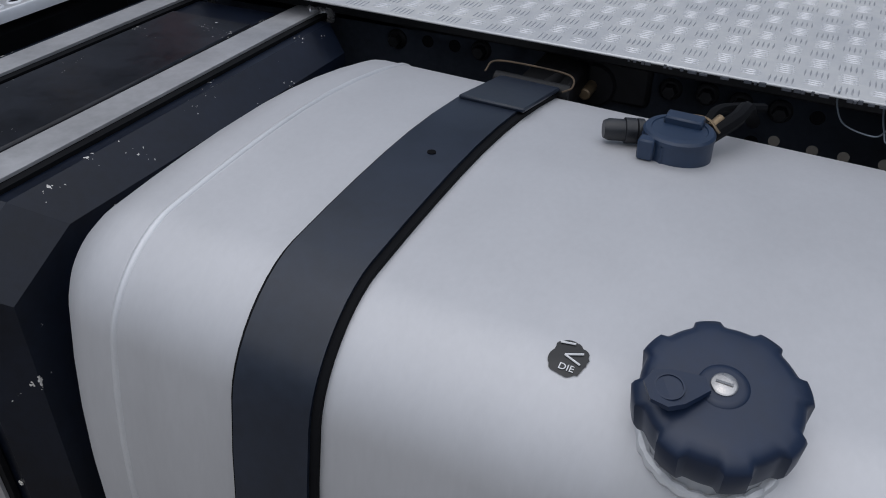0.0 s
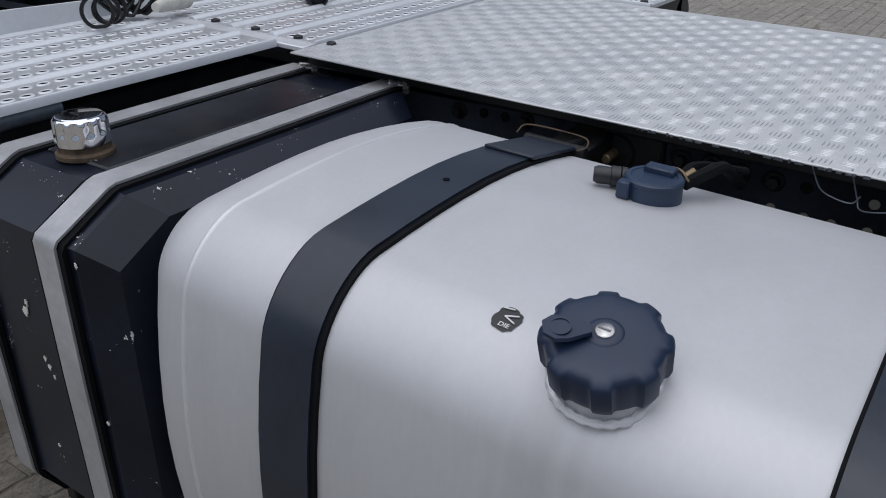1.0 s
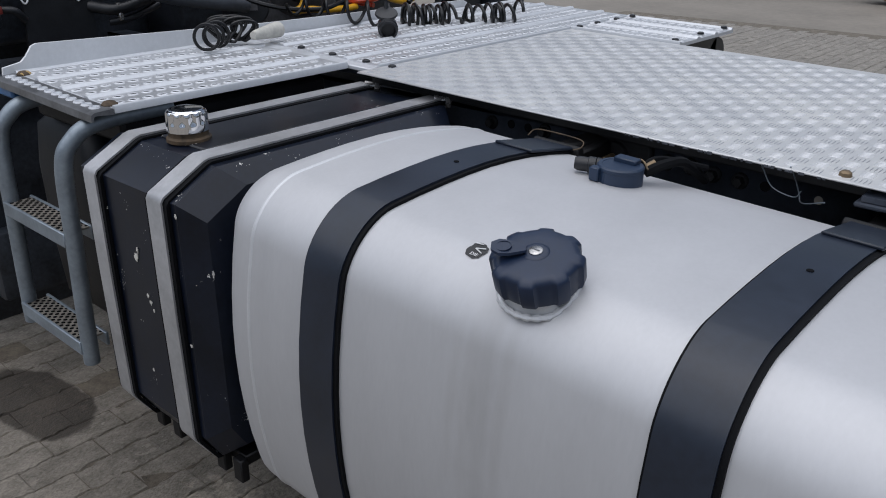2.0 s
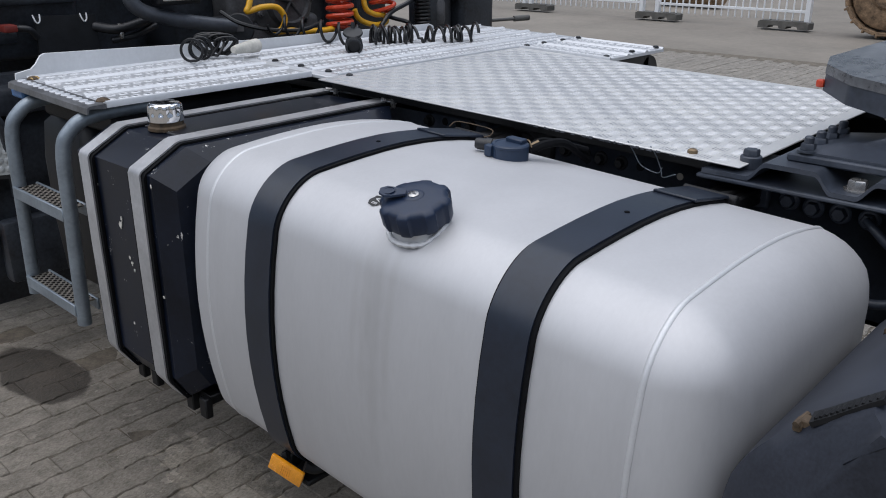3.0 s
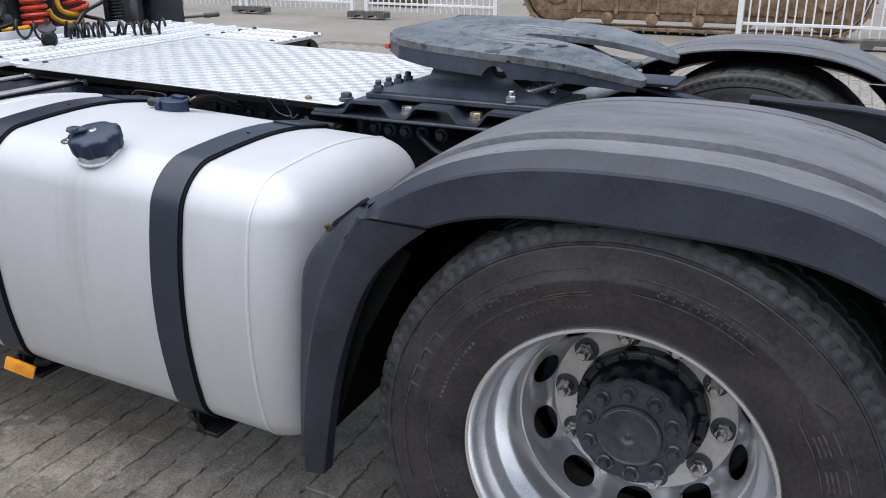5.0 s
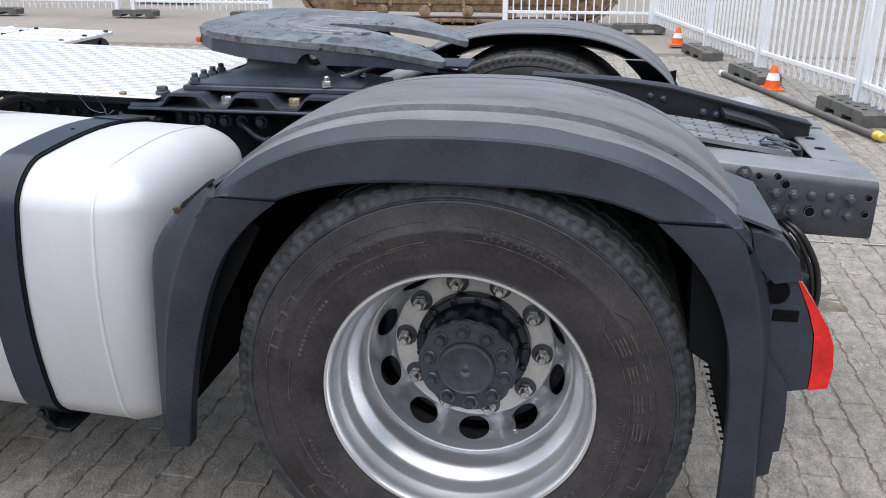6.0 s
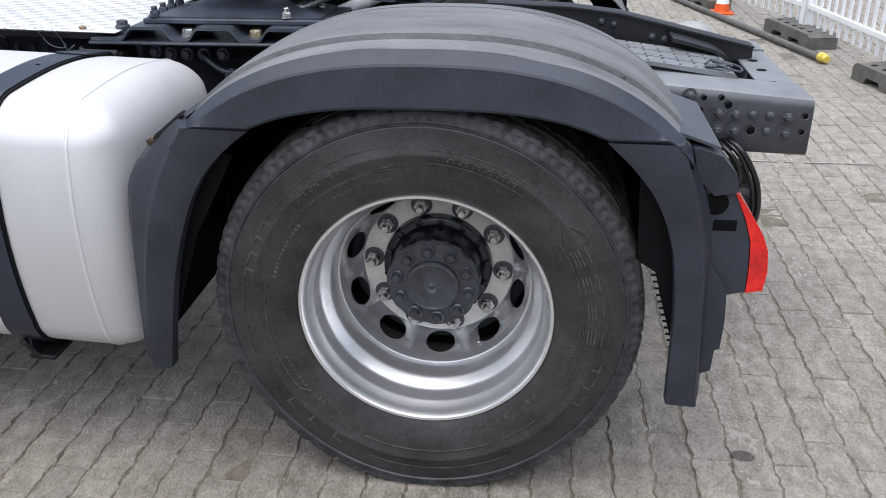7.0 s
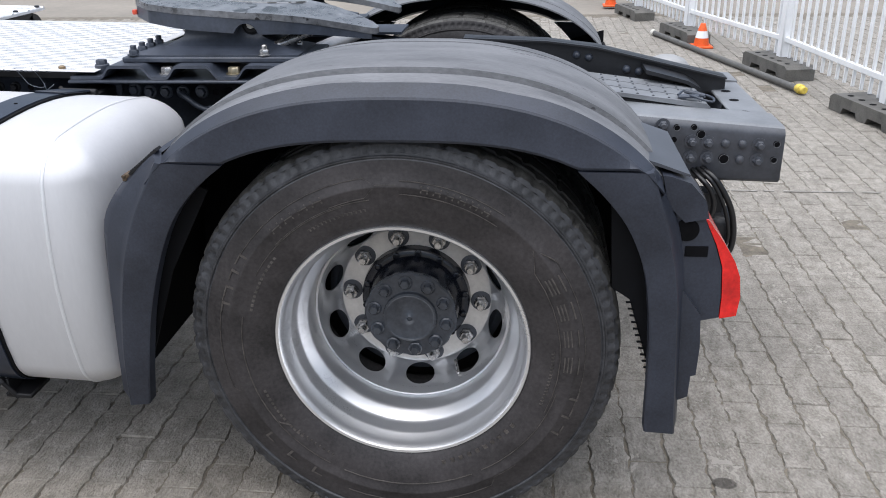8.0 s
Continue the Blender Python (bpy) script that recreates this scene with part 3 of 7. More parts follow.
lettering("DIE", 0.0088, (sc.x - 0.005, sc.y - 0.0115, tank_top_z(sc.y - 0.0115) + 0.0024), (1, 0, 0), (0, 1, 0.2), st, M_INK, "white printed letters")
bm = bmesh.new()
for p, q in (((-0.003, 0.001), (0.011, 0.006)), ((-0.003, 0.001), (0.011, -0.004)), ((-0.010, 0.011), (0.002, 0.013))):
    a, b = Vector((sc.x + p[0], sc.y + p[1], tank_top_z(sc.y + p[1]) + 0.0022)), Vector((sc.x + q[0], sc.y + q[1], tank_top_z(sc.y + q[1]) + 0.0022))
    rod(bm, a, b, 0.0009, 6)
part("warning_mark", bm, M_INK, st, "white printed warning mark")


# the tank hangs a little lower at its rear end
for ob in list(scene.objects):
    if ob.type == 'MESH' and ob.parent is not None:
        ob.data.transform(Matrix(((1, 0, 0, 0), (0, 1, 0, 0), (-0.037, 0, 1, -0.037 * 1.45), (0, 0, 0, 1))))


# ---- the black box tank in front of it ----
BX0, BX1 = -2.365, -1.940


def build_box_tank():
    t = thing("box_tank", "chamfered black painted box tank with chipped paint and rust stains", "tank")
    sec = [(-0.53, 0.975), (-1.150, 0.975), (-1.240, 0.926), (-1.242, 0.43), (-1.210, 0.374), (-0.60, 0.366), (-0.53, 0.42)]
    bm = bmesh.new()
    def ring(x, inset):
        cy, cz = -0.885, 0.665
        return [(x, y + (inset if y < cy else -inset), z + (inset if z < cz else -inset)) for y, z in sec]
    loft(bm, [ring(BX0, 0.028), ring(BX0 + 0.03, 0.0), ring(BX1 - 0.045, 0.0), ring(BX1, 0.032)])
    bevel_sharp(bm, 0.022, 4, 12)
    part("body", bm, M_BOX, t, "black painted body with chipped edges", sharp=14)
    bm = bmesh.new()
    box(bm, (-2.240, -1.11, 0.972), (-2.082, -0.60, 0.980), 0.003)
    part("top_panel", bm, M_BOXTOP, t, "scuffed rust-stained top panel")
    for x0, x1 in ((-2.304, -2.257), (-2.064, -2.014)):
        path = [Vector((0, y, z)) for y, z in ((-0.50, 0.984), (-0.60, 0.985), (-0.9, 0.985), (-1.145, 0.985), (-1.158, 0.981), (-1.246, 0.934), (-1.252, 0.924), (-1.254, 0.70), (-1.253, 0.43), (-1.250, 0.418), (-1.216, 0.364), (-1.18, 0.358))]
        bm = bmesh.new()
        ribbon(bm, path, x0, x1, 0.004)
        bevel_sharp(bm, 0.001, 1, 60)
        part("band", bm, M_BAND, t, "grey steel clamping band")
        bm = bmesh.new()
        ribbon(bm, [p - Vector((0, -0.004 if p.y < -1.2 else 0, 0.0045)) for p in path], x0 - 0.012, x1 + 0.012, 0.007)
        part("rubber_strip", bm, M_RUBBER, t, "black rubber strip under the band")
        bm = bmesh.new()
        xm = (x0 + x1) / 2
        rod(bm, (xm + 0.005, -0.515, 0.982), (xm + 0.035, -0.485, 0.975), 0.011, 12, 0.002)
        hexnut(bm, (xm + 0.028, -0.50, 0.976), (0.7, 0.6, -0.1), 0.014, 0.014)
        part("clamp_bolt", bm, M_NUT, t, "weathered clamp bolt")
    rg = random.Random(12)
    for x, z, r in ((-2.156, 0.778, 0.014), (-2.148, 0.794, 0.008), (-2.126, 0.688, 0.008), (-2.133, 0.700, 0.006), (-2.118, 0.672, 0.005), (-1.985, 0.905, 0.006), (-2.247, 0.858, 0.006), (-1.992, 0.640, 0.005), (-2.16, 0.52, 0.005)):
        bm = bmesh.new()
        flake = []
        for i in range(14):
            th = 2 * math.pi * i / 14
            q = r * rg.uniform(0.35, 1.0)
            flake.append((x + 0.7 * q * math.cos(th), z + q * math.sin(th)))
        prism(bm, flake, -1.2430, -1.2415, lambda u, v, a: (u, a, v))
        part("paint_chip", bm, M_WHITEPL, t, "pale chip where the paint has flaked off")
    bm = bmesh.new()
    for y in (-1.18, -1.08, -0.8):
        for x in (-2.27, -2.20, -2.03, -1.97):
            box(bm, (x, y - 0.02, 0.318), (x + 0.03, y, 0.372), 0.003)
    box(bm, (-2.34, -1.18, 0.345), (-1.95, -1.05, 0.370), 0.003)
    part("foot_bracket", bm, M_DIRTY, t, "black toothed support bracket below")
    return t


build_box_tank()


def build_chrome_cap():
    t = thing("chrome_cap", "polished chrome filler cap on a rusty collar", "tank cap")
    c = Vector((-2.172, -1.086, 0.988))
    bm = bmesh.new()
    lathe(bm, c, (0, 0, 1), [(0.044, -0.010), (0.044, -0.003), (0.0395, 0.001), (0.0395, 0.012)], 36)
    part("collar", bm, M_RUST, t, "rusty threaded collar")
    bm = bmesh.new()
    def flute(k, i):
        if 3 <= k <= 8:
            f = (i / 96 * 12) % 1.0
            return -0.0034 * (0, 0, 0, 0.1, 0.6, 0.9, 1.0, 1.0, 0.9)[k] * math.sin(math.pi * (f - 0.2) / 0.6) if 0.2 < f < 0.8 else 0.0
        return 0.0
    lathe(bm, c, (0, 0, 1), [(0.039, 0.009), (0.0415, 0.011), (0.0413, 0.023), (0.0412, 0.0255), (0.0411, 0.028), (0.0409, 0.032), (0.0407, 0.038), (0.0405, 0.044), (0.0395, 0.0475), (0.038, 0.0495), (0.0355, 0.0515), (0.034, 0.0518), (0.033, 0.0535), (0.020, 0.0548), (0.006, 0.0552)], 96, wobble=flute)
    part("cap", bm, M_CHROME, t, "fluted chrome cap")
    bm = bmesh.new()
    for k in range(9):
        th = radians(200 + 16 * k)
        p = c + Vector((math.cos(th) * 0.024, math.sin(th) * 0.024, 0.0545))
        box(bm, p - Vector((0.0025, 0.0025, 0.001)), p + Vector((0.0025, 0.0025, 0.0008)), 0)
    box(bm, c + Vector((-0.01, -0.008, 0.0545)), c + Vector((0.012, -0.004, 0.0560)), 0)
    part("marking", bm, M_PLASTIC, t, "dark stamped marks")


build_chrome_cap()


# ---- amber side reflector under the tank ----
def build_reflector():
    t = thing("side_reflector", "rectangular amber side marker on a bracket below the tank", "reflector")
    bm = bmesh.new()
    ex = Vector((0.073, 0.025, -0.030)).normalized()
    ey = Vector((0, 0, 1)).cross(ex).normalized()
    ez = ex.cross(ey)
    m = Matrix.Translation((-1.605, -1.2135, 0.347)) @ Matrix((ex, ey, ez)).transposed().to_4x4()
    box(bm, (-0.042, -0.007, -0.020), (0.042, 0.003, 0.020), 0.003, 2, m)
    part("lens", bm, M_ORANGE, t, "amber plastic lens")
    bm = bmesh.new()
    for i in range(5):
        box(bm, (-0.012 + i * 0.005, -0.0080, -0.012), (-0.009 + i * 0.005, -0.0068, 0.012), 0, 1, m)
    part("lens_element", bm, M_ORANGE, t, "ribbed inner element")
    bm = bmesh.new()
    box(bm, (-0.032, 0.003, -0.026), (0.034, 0.010, 0.016), 0.002, 1, m)
    box(bm, (0.01, 0.005, -0.01), (0.03, 0.12, 0.0), 0.002, 1, m)
    tube(bm, [(-1.56, -1.20, 0.37), (-1.545, -1.18, 0.36), (-1.53, -1.15, 0.375), (-1.545, -1.10, 0.40)], 0.011, 10)
    tube(bm, [(-1.62, -1.19, 0.40), (-1.60, -1.20, 0.42), (-1.57, -1.19, 0.395)], 0.006, 8)
    part("bracket", bm, M_DIRTY, t, "black bracket with its cable")


build_reflector()

# ---- chassis ----
FY = -0.455      # outer face of the near frame rail
FT = 0.965       # top of the rails


def build_chassis():
    t = thing("chassis_frame", "black painted truck chassis rails with rows of bolts and holes", "chassis")
    for side, y0 in ((1, FY), (-1, 2 * CL - FY)):
        bm = bmesh.new()
        # a C-section: web and two flanges; behind the axle it steps down to the tail
        line = [(-5.2, FT), (-0.35, FT), (0.25, 0.868)]
        low = [(-5.2, FT - 0.26), (-0.35, FT - 0.26), (0.25, 0.68)]
        for (xa, za), (xb, zb), (xc, zc), (xd, zd) in zip(line, line[1:], low, low[1:]):
            def quadbox(pa, pb, pc, pd, ya, yb):
                vs = [bm.verts.new((p[0], y, p[1])) for y in (ya, yb) for p in (pa, pb, pd, pc)]
                for f in ((0, 1, 2, 3), (7, 6, 5, 4), (0, 4, 5, 1), (1, 5, 6, 2), (2, 6, 7, 3), (3, 7, 4, 0)):
                    bm.faces.new([vs[i] for i in f])
            yi = y0 + side * 0.075
            quadbox((xa, za), (xb, zb), (xc, zc), (xd, zd), y0, y0 + side * 0.009)
            quadbox((xa, za), (xb, zb), (xa, za - 0.009), (xb, zb - 0.009), y0, yi)
            quadbox((xc, zc + 0.009), (xd, zd + 0.009), (xc, zc), (xd, zd), y0, yi)
        bmesh.ops.remove_doubles(bm, verts=bm.verts, dist=0.0001)
        part("rail", bm, M_FRAME, t, "black C-section side rail")
    bm = bmesh.new()
    box(bm, (-1.07, -0.558, FT - 0.007), (-0.22, FY + 0.02, FT + 0.0025), 0.003)
    part("flange_plate", bm, M_FRAME, t, "long flat plate along the rail top")
    bm = bmesh.new()
    for x in (-2.6, -1.4, -0.45):
        box(bm, (x - 0.06, FY + 0.01, FT - 0.2), (x + 0.06, 2 * CL - FY - 0.01, FT - 0.06), 0.01)
    part("cross_member", bm, M_DIRTY, t, "dark cross members between the rails")
    return t


frame_thing = build_chassis()


def web_bolts(spots, mat, label, r=0.016):
    for x, z in spots:
        bm = bmesh.new()
        bolt_head(bm, (x, FY, z), (0, -1, 0), r)
        part("bolt", bm, mat, frame_thing, label)


web_bolts([(-1.903, 0.937), (-1.753, 0.942), (-1.501, 0.933), (-1.453, 0.931), (-1.401, 0.933), (-1.354, 0.927), (-1.300, 0.926)], M_DIRTY, "dark dirty flange bolt", 0.0115)
web_bolts([(-0.916, 0.919), (-0.868, 0.913), (-0.817, 0.913), (-0.764, 0.912), (-0.705, 0.913)], M_FRAME, "black painted flange bolt", 0.0145)
bm = bmesh.new()
for x, z in ((-1.848, 0.941), (-1.80, 0.941), (-1.252, 0.925), (-1.33, 0.872), (-1.10, 0.885), (-0.662, 0.911), (-0.619, 0.917), (-0.562, 0.901)):
    lathe(bm, (x, FY - 0.0012, z), (0, 1, 0), [(0.010, 0), (0.010, 0.004)], 16)
part("punched_hole", bm, M_HOLE, frame_thing, "row of dark punched holes")
# pale discs stand in for holes, coloured like the bright yard behind
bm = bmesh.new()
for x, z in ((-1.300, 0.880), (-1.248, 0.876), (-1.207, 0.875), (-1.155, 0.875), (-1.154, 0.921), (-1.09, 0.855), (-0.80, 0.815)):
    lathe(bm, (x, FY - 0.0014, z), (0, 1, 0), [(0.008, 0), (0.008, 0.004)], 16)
part("punched_hole", bm, M_YARD, frame_thing, "pale discs coloured as if the yard showed through rail holes")
bm = bmesh.new()
box(bm, (-1.60, FY - 0.02, 0.90), (-1.48, FY, 0.97), 0.006)
lathe(bm, (-1.562, FY - 0.005, 0.926), (0, -1, 0), [(0.036, 0), (0.036, 0.012), (0.03, 0.02)], 20)
part("strap_mount", bm, M_DIRTY, frame_thing, "dirty strap mounting lug")
bm = bmesh.new()
rod(bm, (-1.565, FY - 0.02, 0.925), (-1.565, FY - 0.060, 0.924), 0.009, 14, 0.002)
part("stud", bm, M_BRASS, frame_thing, "brownish threaded stud end")
bm = bmesh.new()
tube(bm, [(-1.675, -0.625, 0.982), (-1.665, -0.608, 0.992), (-1.60, -0.602, 0.990), (-1.560, -0.604, 0.986), (-1.552, -0.62, 0.978), (-1.562, -0.632, 0.974)], 0.0013, 6)
part("wire_clip", bm, M_RUST, frame_thing, "bent brown spring wire")
bm = bmesh.new()
tube(bm, [(-0.765, FY - 0.02, 0.915), (-0.742, FY - 0.034, 0.902), (-0.712, FY - 0.035, 0.878), (-0.679, FY - 0.035, 0.867), (-0.635, FY - 0.035, 0.871), (-0.589, FY - 0.035, 0.887), (-0.545, FY - 0.035, 0.906), (-0.50, FY - 0.03, 0.925)], 0.0085, 10)
tube(bm, [(-0.86, FY - 0.03, 0.86), (-0.80, FY - 0.05, 0.83), (-0.74, FY - 0.05, 0.77), (-0.66, FY - 0.04, 0.78), (-0.5, FY - 0.05, 0.80)], 0.010, 10)
box(bm, (-1.010, FY - 0.016, 0.893), (-0.952, FY, 0.942), 0.006)
lathe(bm, (-0.981, FY - 0.014, 0.916), (0, -1, 0), [(0.013, 0), (0.013, 0.004), (0.008, 0.005), (0.007, 0.001)], 16)
lathe(bm, (-0.674, FY - 0.02, 0.856), (0, -1, 0), [(0.021, 0), (0.021, 0.016), (0.015, 0.018), (0.015, 0.026)], 18)
lathe(bm, (-0.575, FY - 0.02, 0.868), (0, -1, 0), [(0.018, 0), (0.018, 0.014), (0.012, 0.020)], 18)
part("air_pipe", bm, M_FRAME, frame_thing, "black air pipes and fittings on the rail")
bm = bmesh.new()
tube(bm, [(-1.236, -0.545, 1.002), (-1.234, -0.520, 0.974), (-1.219, -0.510, 0.945), (-1.181, -0.508, 0.935), (-1.168, -0.512, 0.950)], 0.0012, 6)
tube(bm, [(-1.182, -0.545, 1.000), (-1.180, -0.520, 0.974), (-1.172, -0.510, 0.945), (-1.161, -0.520, 0.932), (-1.113, -0.560, 0.955)], 0.0012, 6)
part("loose_string", bm, M_TUBE, frame_thing, "loose grey strings hanging from the deck edge")


# ---- aluminium decks ----
DZ = 1.004
DX0, DX1, DY0, DY1 = -2.262, -0.985, -0.550, 0.385


def build_checker_deck():
    t = thing("checker_deck", "worn aluminium tread plate deck with raised five-bar pattern", "deck plate")
    bm = bmesh.new()
    box(bm, (DX0, DY0, DZ - 0.004), (DX1, DY1, DZ), 0.0015)
    part("plate", bm, M_CHECK, t, "bright weathered tread plate")
    bm = bmesh.new()
    # groups of five bars, turned a quarter from one group to the next
    pitch, step = 0.0390, 0.0070
    verts, faces = [], []
    L, W, H = 0.0150, 0.0017, 0.0011
    nx, ny = int((DX1 - DX0) / pitch), int((DY1 - DY0) / pitch)
    for i in range(nx):
        for j in range(ny):
            cx, cy = DX0 + 0.02 + i * pitch, DY0 + 0.02 + j * pitch
            turn = 0 if (i + j) % 2 else 1
            for k in range(-2, 3):
                o = k * step
                px, py = (o, 0) if turn else (0, o)
                dx, dy = (0, 1) if turn else (1, 0)
                ox, oy = cx + px, cy + py
                if ox < DX0 + 0.016 or ox > DX1 - 0.016 or oy < DY0 + 0.016 or oy > DY1 - 0.016:
                    continue
                b = len(verts)
                nxn, nyn = -dy, dx
                verts += [(ox - dx * L, oy - dy * L, DZ - 0.0003), (ox + nxn * W, oy + nyn * W, DZ - 0.0003), (ox + dx * L, oy + dy * L, DZ - 0.0003), (ox - nxn * W, oy - nyn * W, DZ - 0.0003),
                          (ox - dx * L * 0.6, oy - dy * L * 0.6, DZ + H), (ox + dx * L * 0.6, oy + dy * L * 0.6, DZ + H)]
                faces += [(b, b + 3, b + 4), (b, b + 4, b + 1), (b + 1, b + 4, b + 5), (b + 1, b + 5, b + 2), (b + 2, b + 5, b + 3), (b + 3, b + 5, b + 4)]
    bm.free()
    me = bpy.data.meshes.new("tread_bars")
    me.from_pydata(verts, [], faces)
    me.materials.append(M_BAR)
    ob = new("tread_bar", me)
    ob.parent = t
    tagged(ob, "raised worn tread bars", kind="stuff")
    # folded black edge support and brass screws
    bm = bmesh.new()
    box(bm, (DX0, DY0 + 0.050, DZ - 0.036), (DX1 - 0.004, DY0 + 0.085, DZ - 0.005), 0.003)
    part("edge_support", bm, M_DIRTY, t, "black support angle below the edge")
    bm = bmesh.new()
    rg = random.Random(31)
    x = -1.50
    while x < -1.12:
        l = rg.uniform(0.003, 0.012)
        box(bm, (x, DY0 - rg.uniform(0.0005, 0.003), DZ - 0.006), (x + l, DY0 + 0.001, DZ + rg.uniform(-0.003, -0.0006)), 0.0004)
        x += l * rg.uniform(0.8, 3.2)
    tagged(part("dirt_crust", bm, M_FRAME2, t, "black dirt crusted along the deck edge"), kind="stuff")
    for x in (-1.10,):
        bm = bmesh.new()
        lathe(bm, (x, DY0 + 0.03, DZ), (0, 0, 1), [(0.011, 0), (0.010, 0.006), (0.006, 0.009)], 16)
        part("screw", bm, M_BRASS, t, "brass-coloured screw head")
    return t


build_checker_deck()


def perforated_plank(t, x0, x1, y0, y1, z, rows, lip_low=0.0):
    """Planks across the truck: ribs along y and rows of raised round holes between them."""
    w = (x1 - x0) / rows
    for k in range(rows):
        a, b = x0 + k * w, x0 + (k + 1) * w
        bm = bmesh.new()
        prof = [(a, z - 0.010), (a, z + 0.004), (a + 0.001, z + 0.006), (a + 0.003, z + 0.0068), (a + 0.005, z + 0.006), (a + 0.010, z + 0.0005), (b - 0.012, z + 0.0005), (b - 0.008, z + 0.005), (b - 0.005, z + 0.0068), (b - 0.002, z + 0.006), (b, z + 0.003), (b, z - 0.010)]
        loft(bm, [[(x, y, zz) for x, zz in prof] for y in (y0, y1)])
        part("plank", bm, M_PLANK, t)
        bm = bmesh.new()
        box(bm, (a + 0.0102, y0 + 0.004, z - 0.004), (b - 0.0122, y1 - 0.004, z + 0.0012), 0)
        part("plank_floor", bm, M_BANDFLOOR, t)
    verts, faces, hv, hf = [], [], [], []
    n = 10
    py = 0.034
    for k in range(rows):
        a, b = x0 + k * w, x0 + (k + 1) * w
        for j in range(int((y1 - y0 - 0.045) / py) + 1):
            for c in range(2):
                cx = (a + b) / 2 - 0.001 + (c - 0.5) * 0.046
                cy = y0 + 0.020 + j * py + (0.010 if c == 1 else 0)
                s = len(verts)
                for r, h in ((0.0140, 0.0002), (0.0118, 0.0020), (0.0098, 0.0022), (0.0092, 0.0002)):
                    verts += [(cx + r * 0.75 * math.cos(2 * math.pi * i / n), cy + r * math.sin(2 * math.pi * i / n), z + h + 0.001) for i in range(n)]
                for q in range(3):
                    faces += [(s + q * n + i, s + q * n + (i + 1) % n, s + (q + 1) * n + (i + 1) % n, s + (q + 1) * n + i) for i in range(n)]
                s = len(hv)
                hv += [(cx + 0.0096 * 0.75 * math.cos(2 * math.pi * i / n), cy + 0.0096 * math.sin(2 * math.pi * i / n), z + 0.0016) for i in range(n)]
                hf.append(tuple(range(s, s + n)))
    for nm, vv, ff, mt, lb in (("raised_rim", verts, faces, M_PLANK, "raised rims of the anti-slip holes"), ("hole_floor", hv, hf, M_HOLE, "dark punched holes")):
        me = bpy.data.meshes.new(nm)
        me.from_pydata(vv, [], ff)
        me.materials.append(mt)
        me.polygons.foreach_set("use_smooth", [True] * len(me.polygons))
        ob = new(nm, me)
        ob.parent = t
        tagged(ob, lb, kind="stuff")


WX0, WX1 = -2.820, -2.345
WZ = 1.004
MX0, MX1 = -2.806, -2.270
walk_near = thing("walkway", "perforated anti-slip aluminium walkway over the side of the chassis", "walkway")
perforated_plank(walk_near, WX0, WX1, -1.146, -0.505, WZ, 4)
bm = bmesh.new()
prism(bm, [(-1.148, WZ - 0.012), (-1.148, WZ + 0.001), (-1.188, WZ - 0.001), (-1.197, WZ - 0.005), (-1.199, WZ - 0.020), (-1.195, WZ - 0.020), (-1.192, WZ - 0.010), (-1.186, WZ - 0.008)], WX0, WX1, lambda u, v, a: (a, u, v))
part("end_profile", bm, M_ENDPROF, walk_near, "folded aluminium end profile")
bm = bmesh.new()
for i in range(13):
    x = WX0 + 0.030 + i * 0.034
    lathe(bm, (x, -1.170, WZ - 0.0005), (0, 0, 1), [(0.0125, 0), (0.0105, 0.0035), (0.008, 0.0036), (0.007, 0.0008)], 10)
tagged(part("raised_rim", bm, M_PLANK, walk_near, "row of raised anti-slip rims"), kind="stuff")
for x, y in ((WX1 - 0.035, -1.138), (WX0 + 0.03, -1.138)):
    bm = bmesh.new()
    lathe(bm, (x, y, WZ), (0, 0, 1), [(0.017, -0.002), (0.017, 0.003), (0.012, 0.008), (0.005, 0.010)], 18)
    part("bolt", bm, M_RUST, walk_near, "rusty domed bolt head")
bm = bmesh.new()
# upstand along the cab side, its outer corner cut down in a curve
out = [(-1.175, 0.998), (-1.172, 1.020), (-1.128, 1.028), (-1.114, 1.040), (-1.097, 1.062), (-1.085, 1.067), (-0.40, 1.043), (0.50, 1.030), (0.52, 1.020), (0.52, 0.985), (-0.48, 0.985), (-0.50, 0.995)]
prism(bm, out, WX0 - 0.008, WX0 + 0.0, lambda u, v, a: (a, u, v))
part("upstand", bm, M_UPSTAND, walk_near, "plain folded aluminium upstand")

walk_mid = thing("walkway", "perforated aluminium walkway planks across the middle of the chassis", "walkway")
perforated_plank(walk_mid, MX0, MX1, -0.462, 0.80, DZ - 0.002, 4)
bm = bmesh.new()
box(bm, (MX0, -0.502, DZ - 0.012), (MX1 - 0.002, -0.464, DZ - 0.001), 0.002)
part("edge_strip", bm, M_PLANK, walk_mid, "flat joining strip")
for x in (-2.604, -2.470, -2.337, -2.240):
    bm = bmesh.new()
    lathe(bm, (x, -0.448, DZ - 0.001), (0, 0, 1), [(0.011, 0), (0.010, 0.005), (0.006, 0.007)], 14)
    part("rivet", bm, M_PLASTIC, walk_mid, "black plastic rivet head")

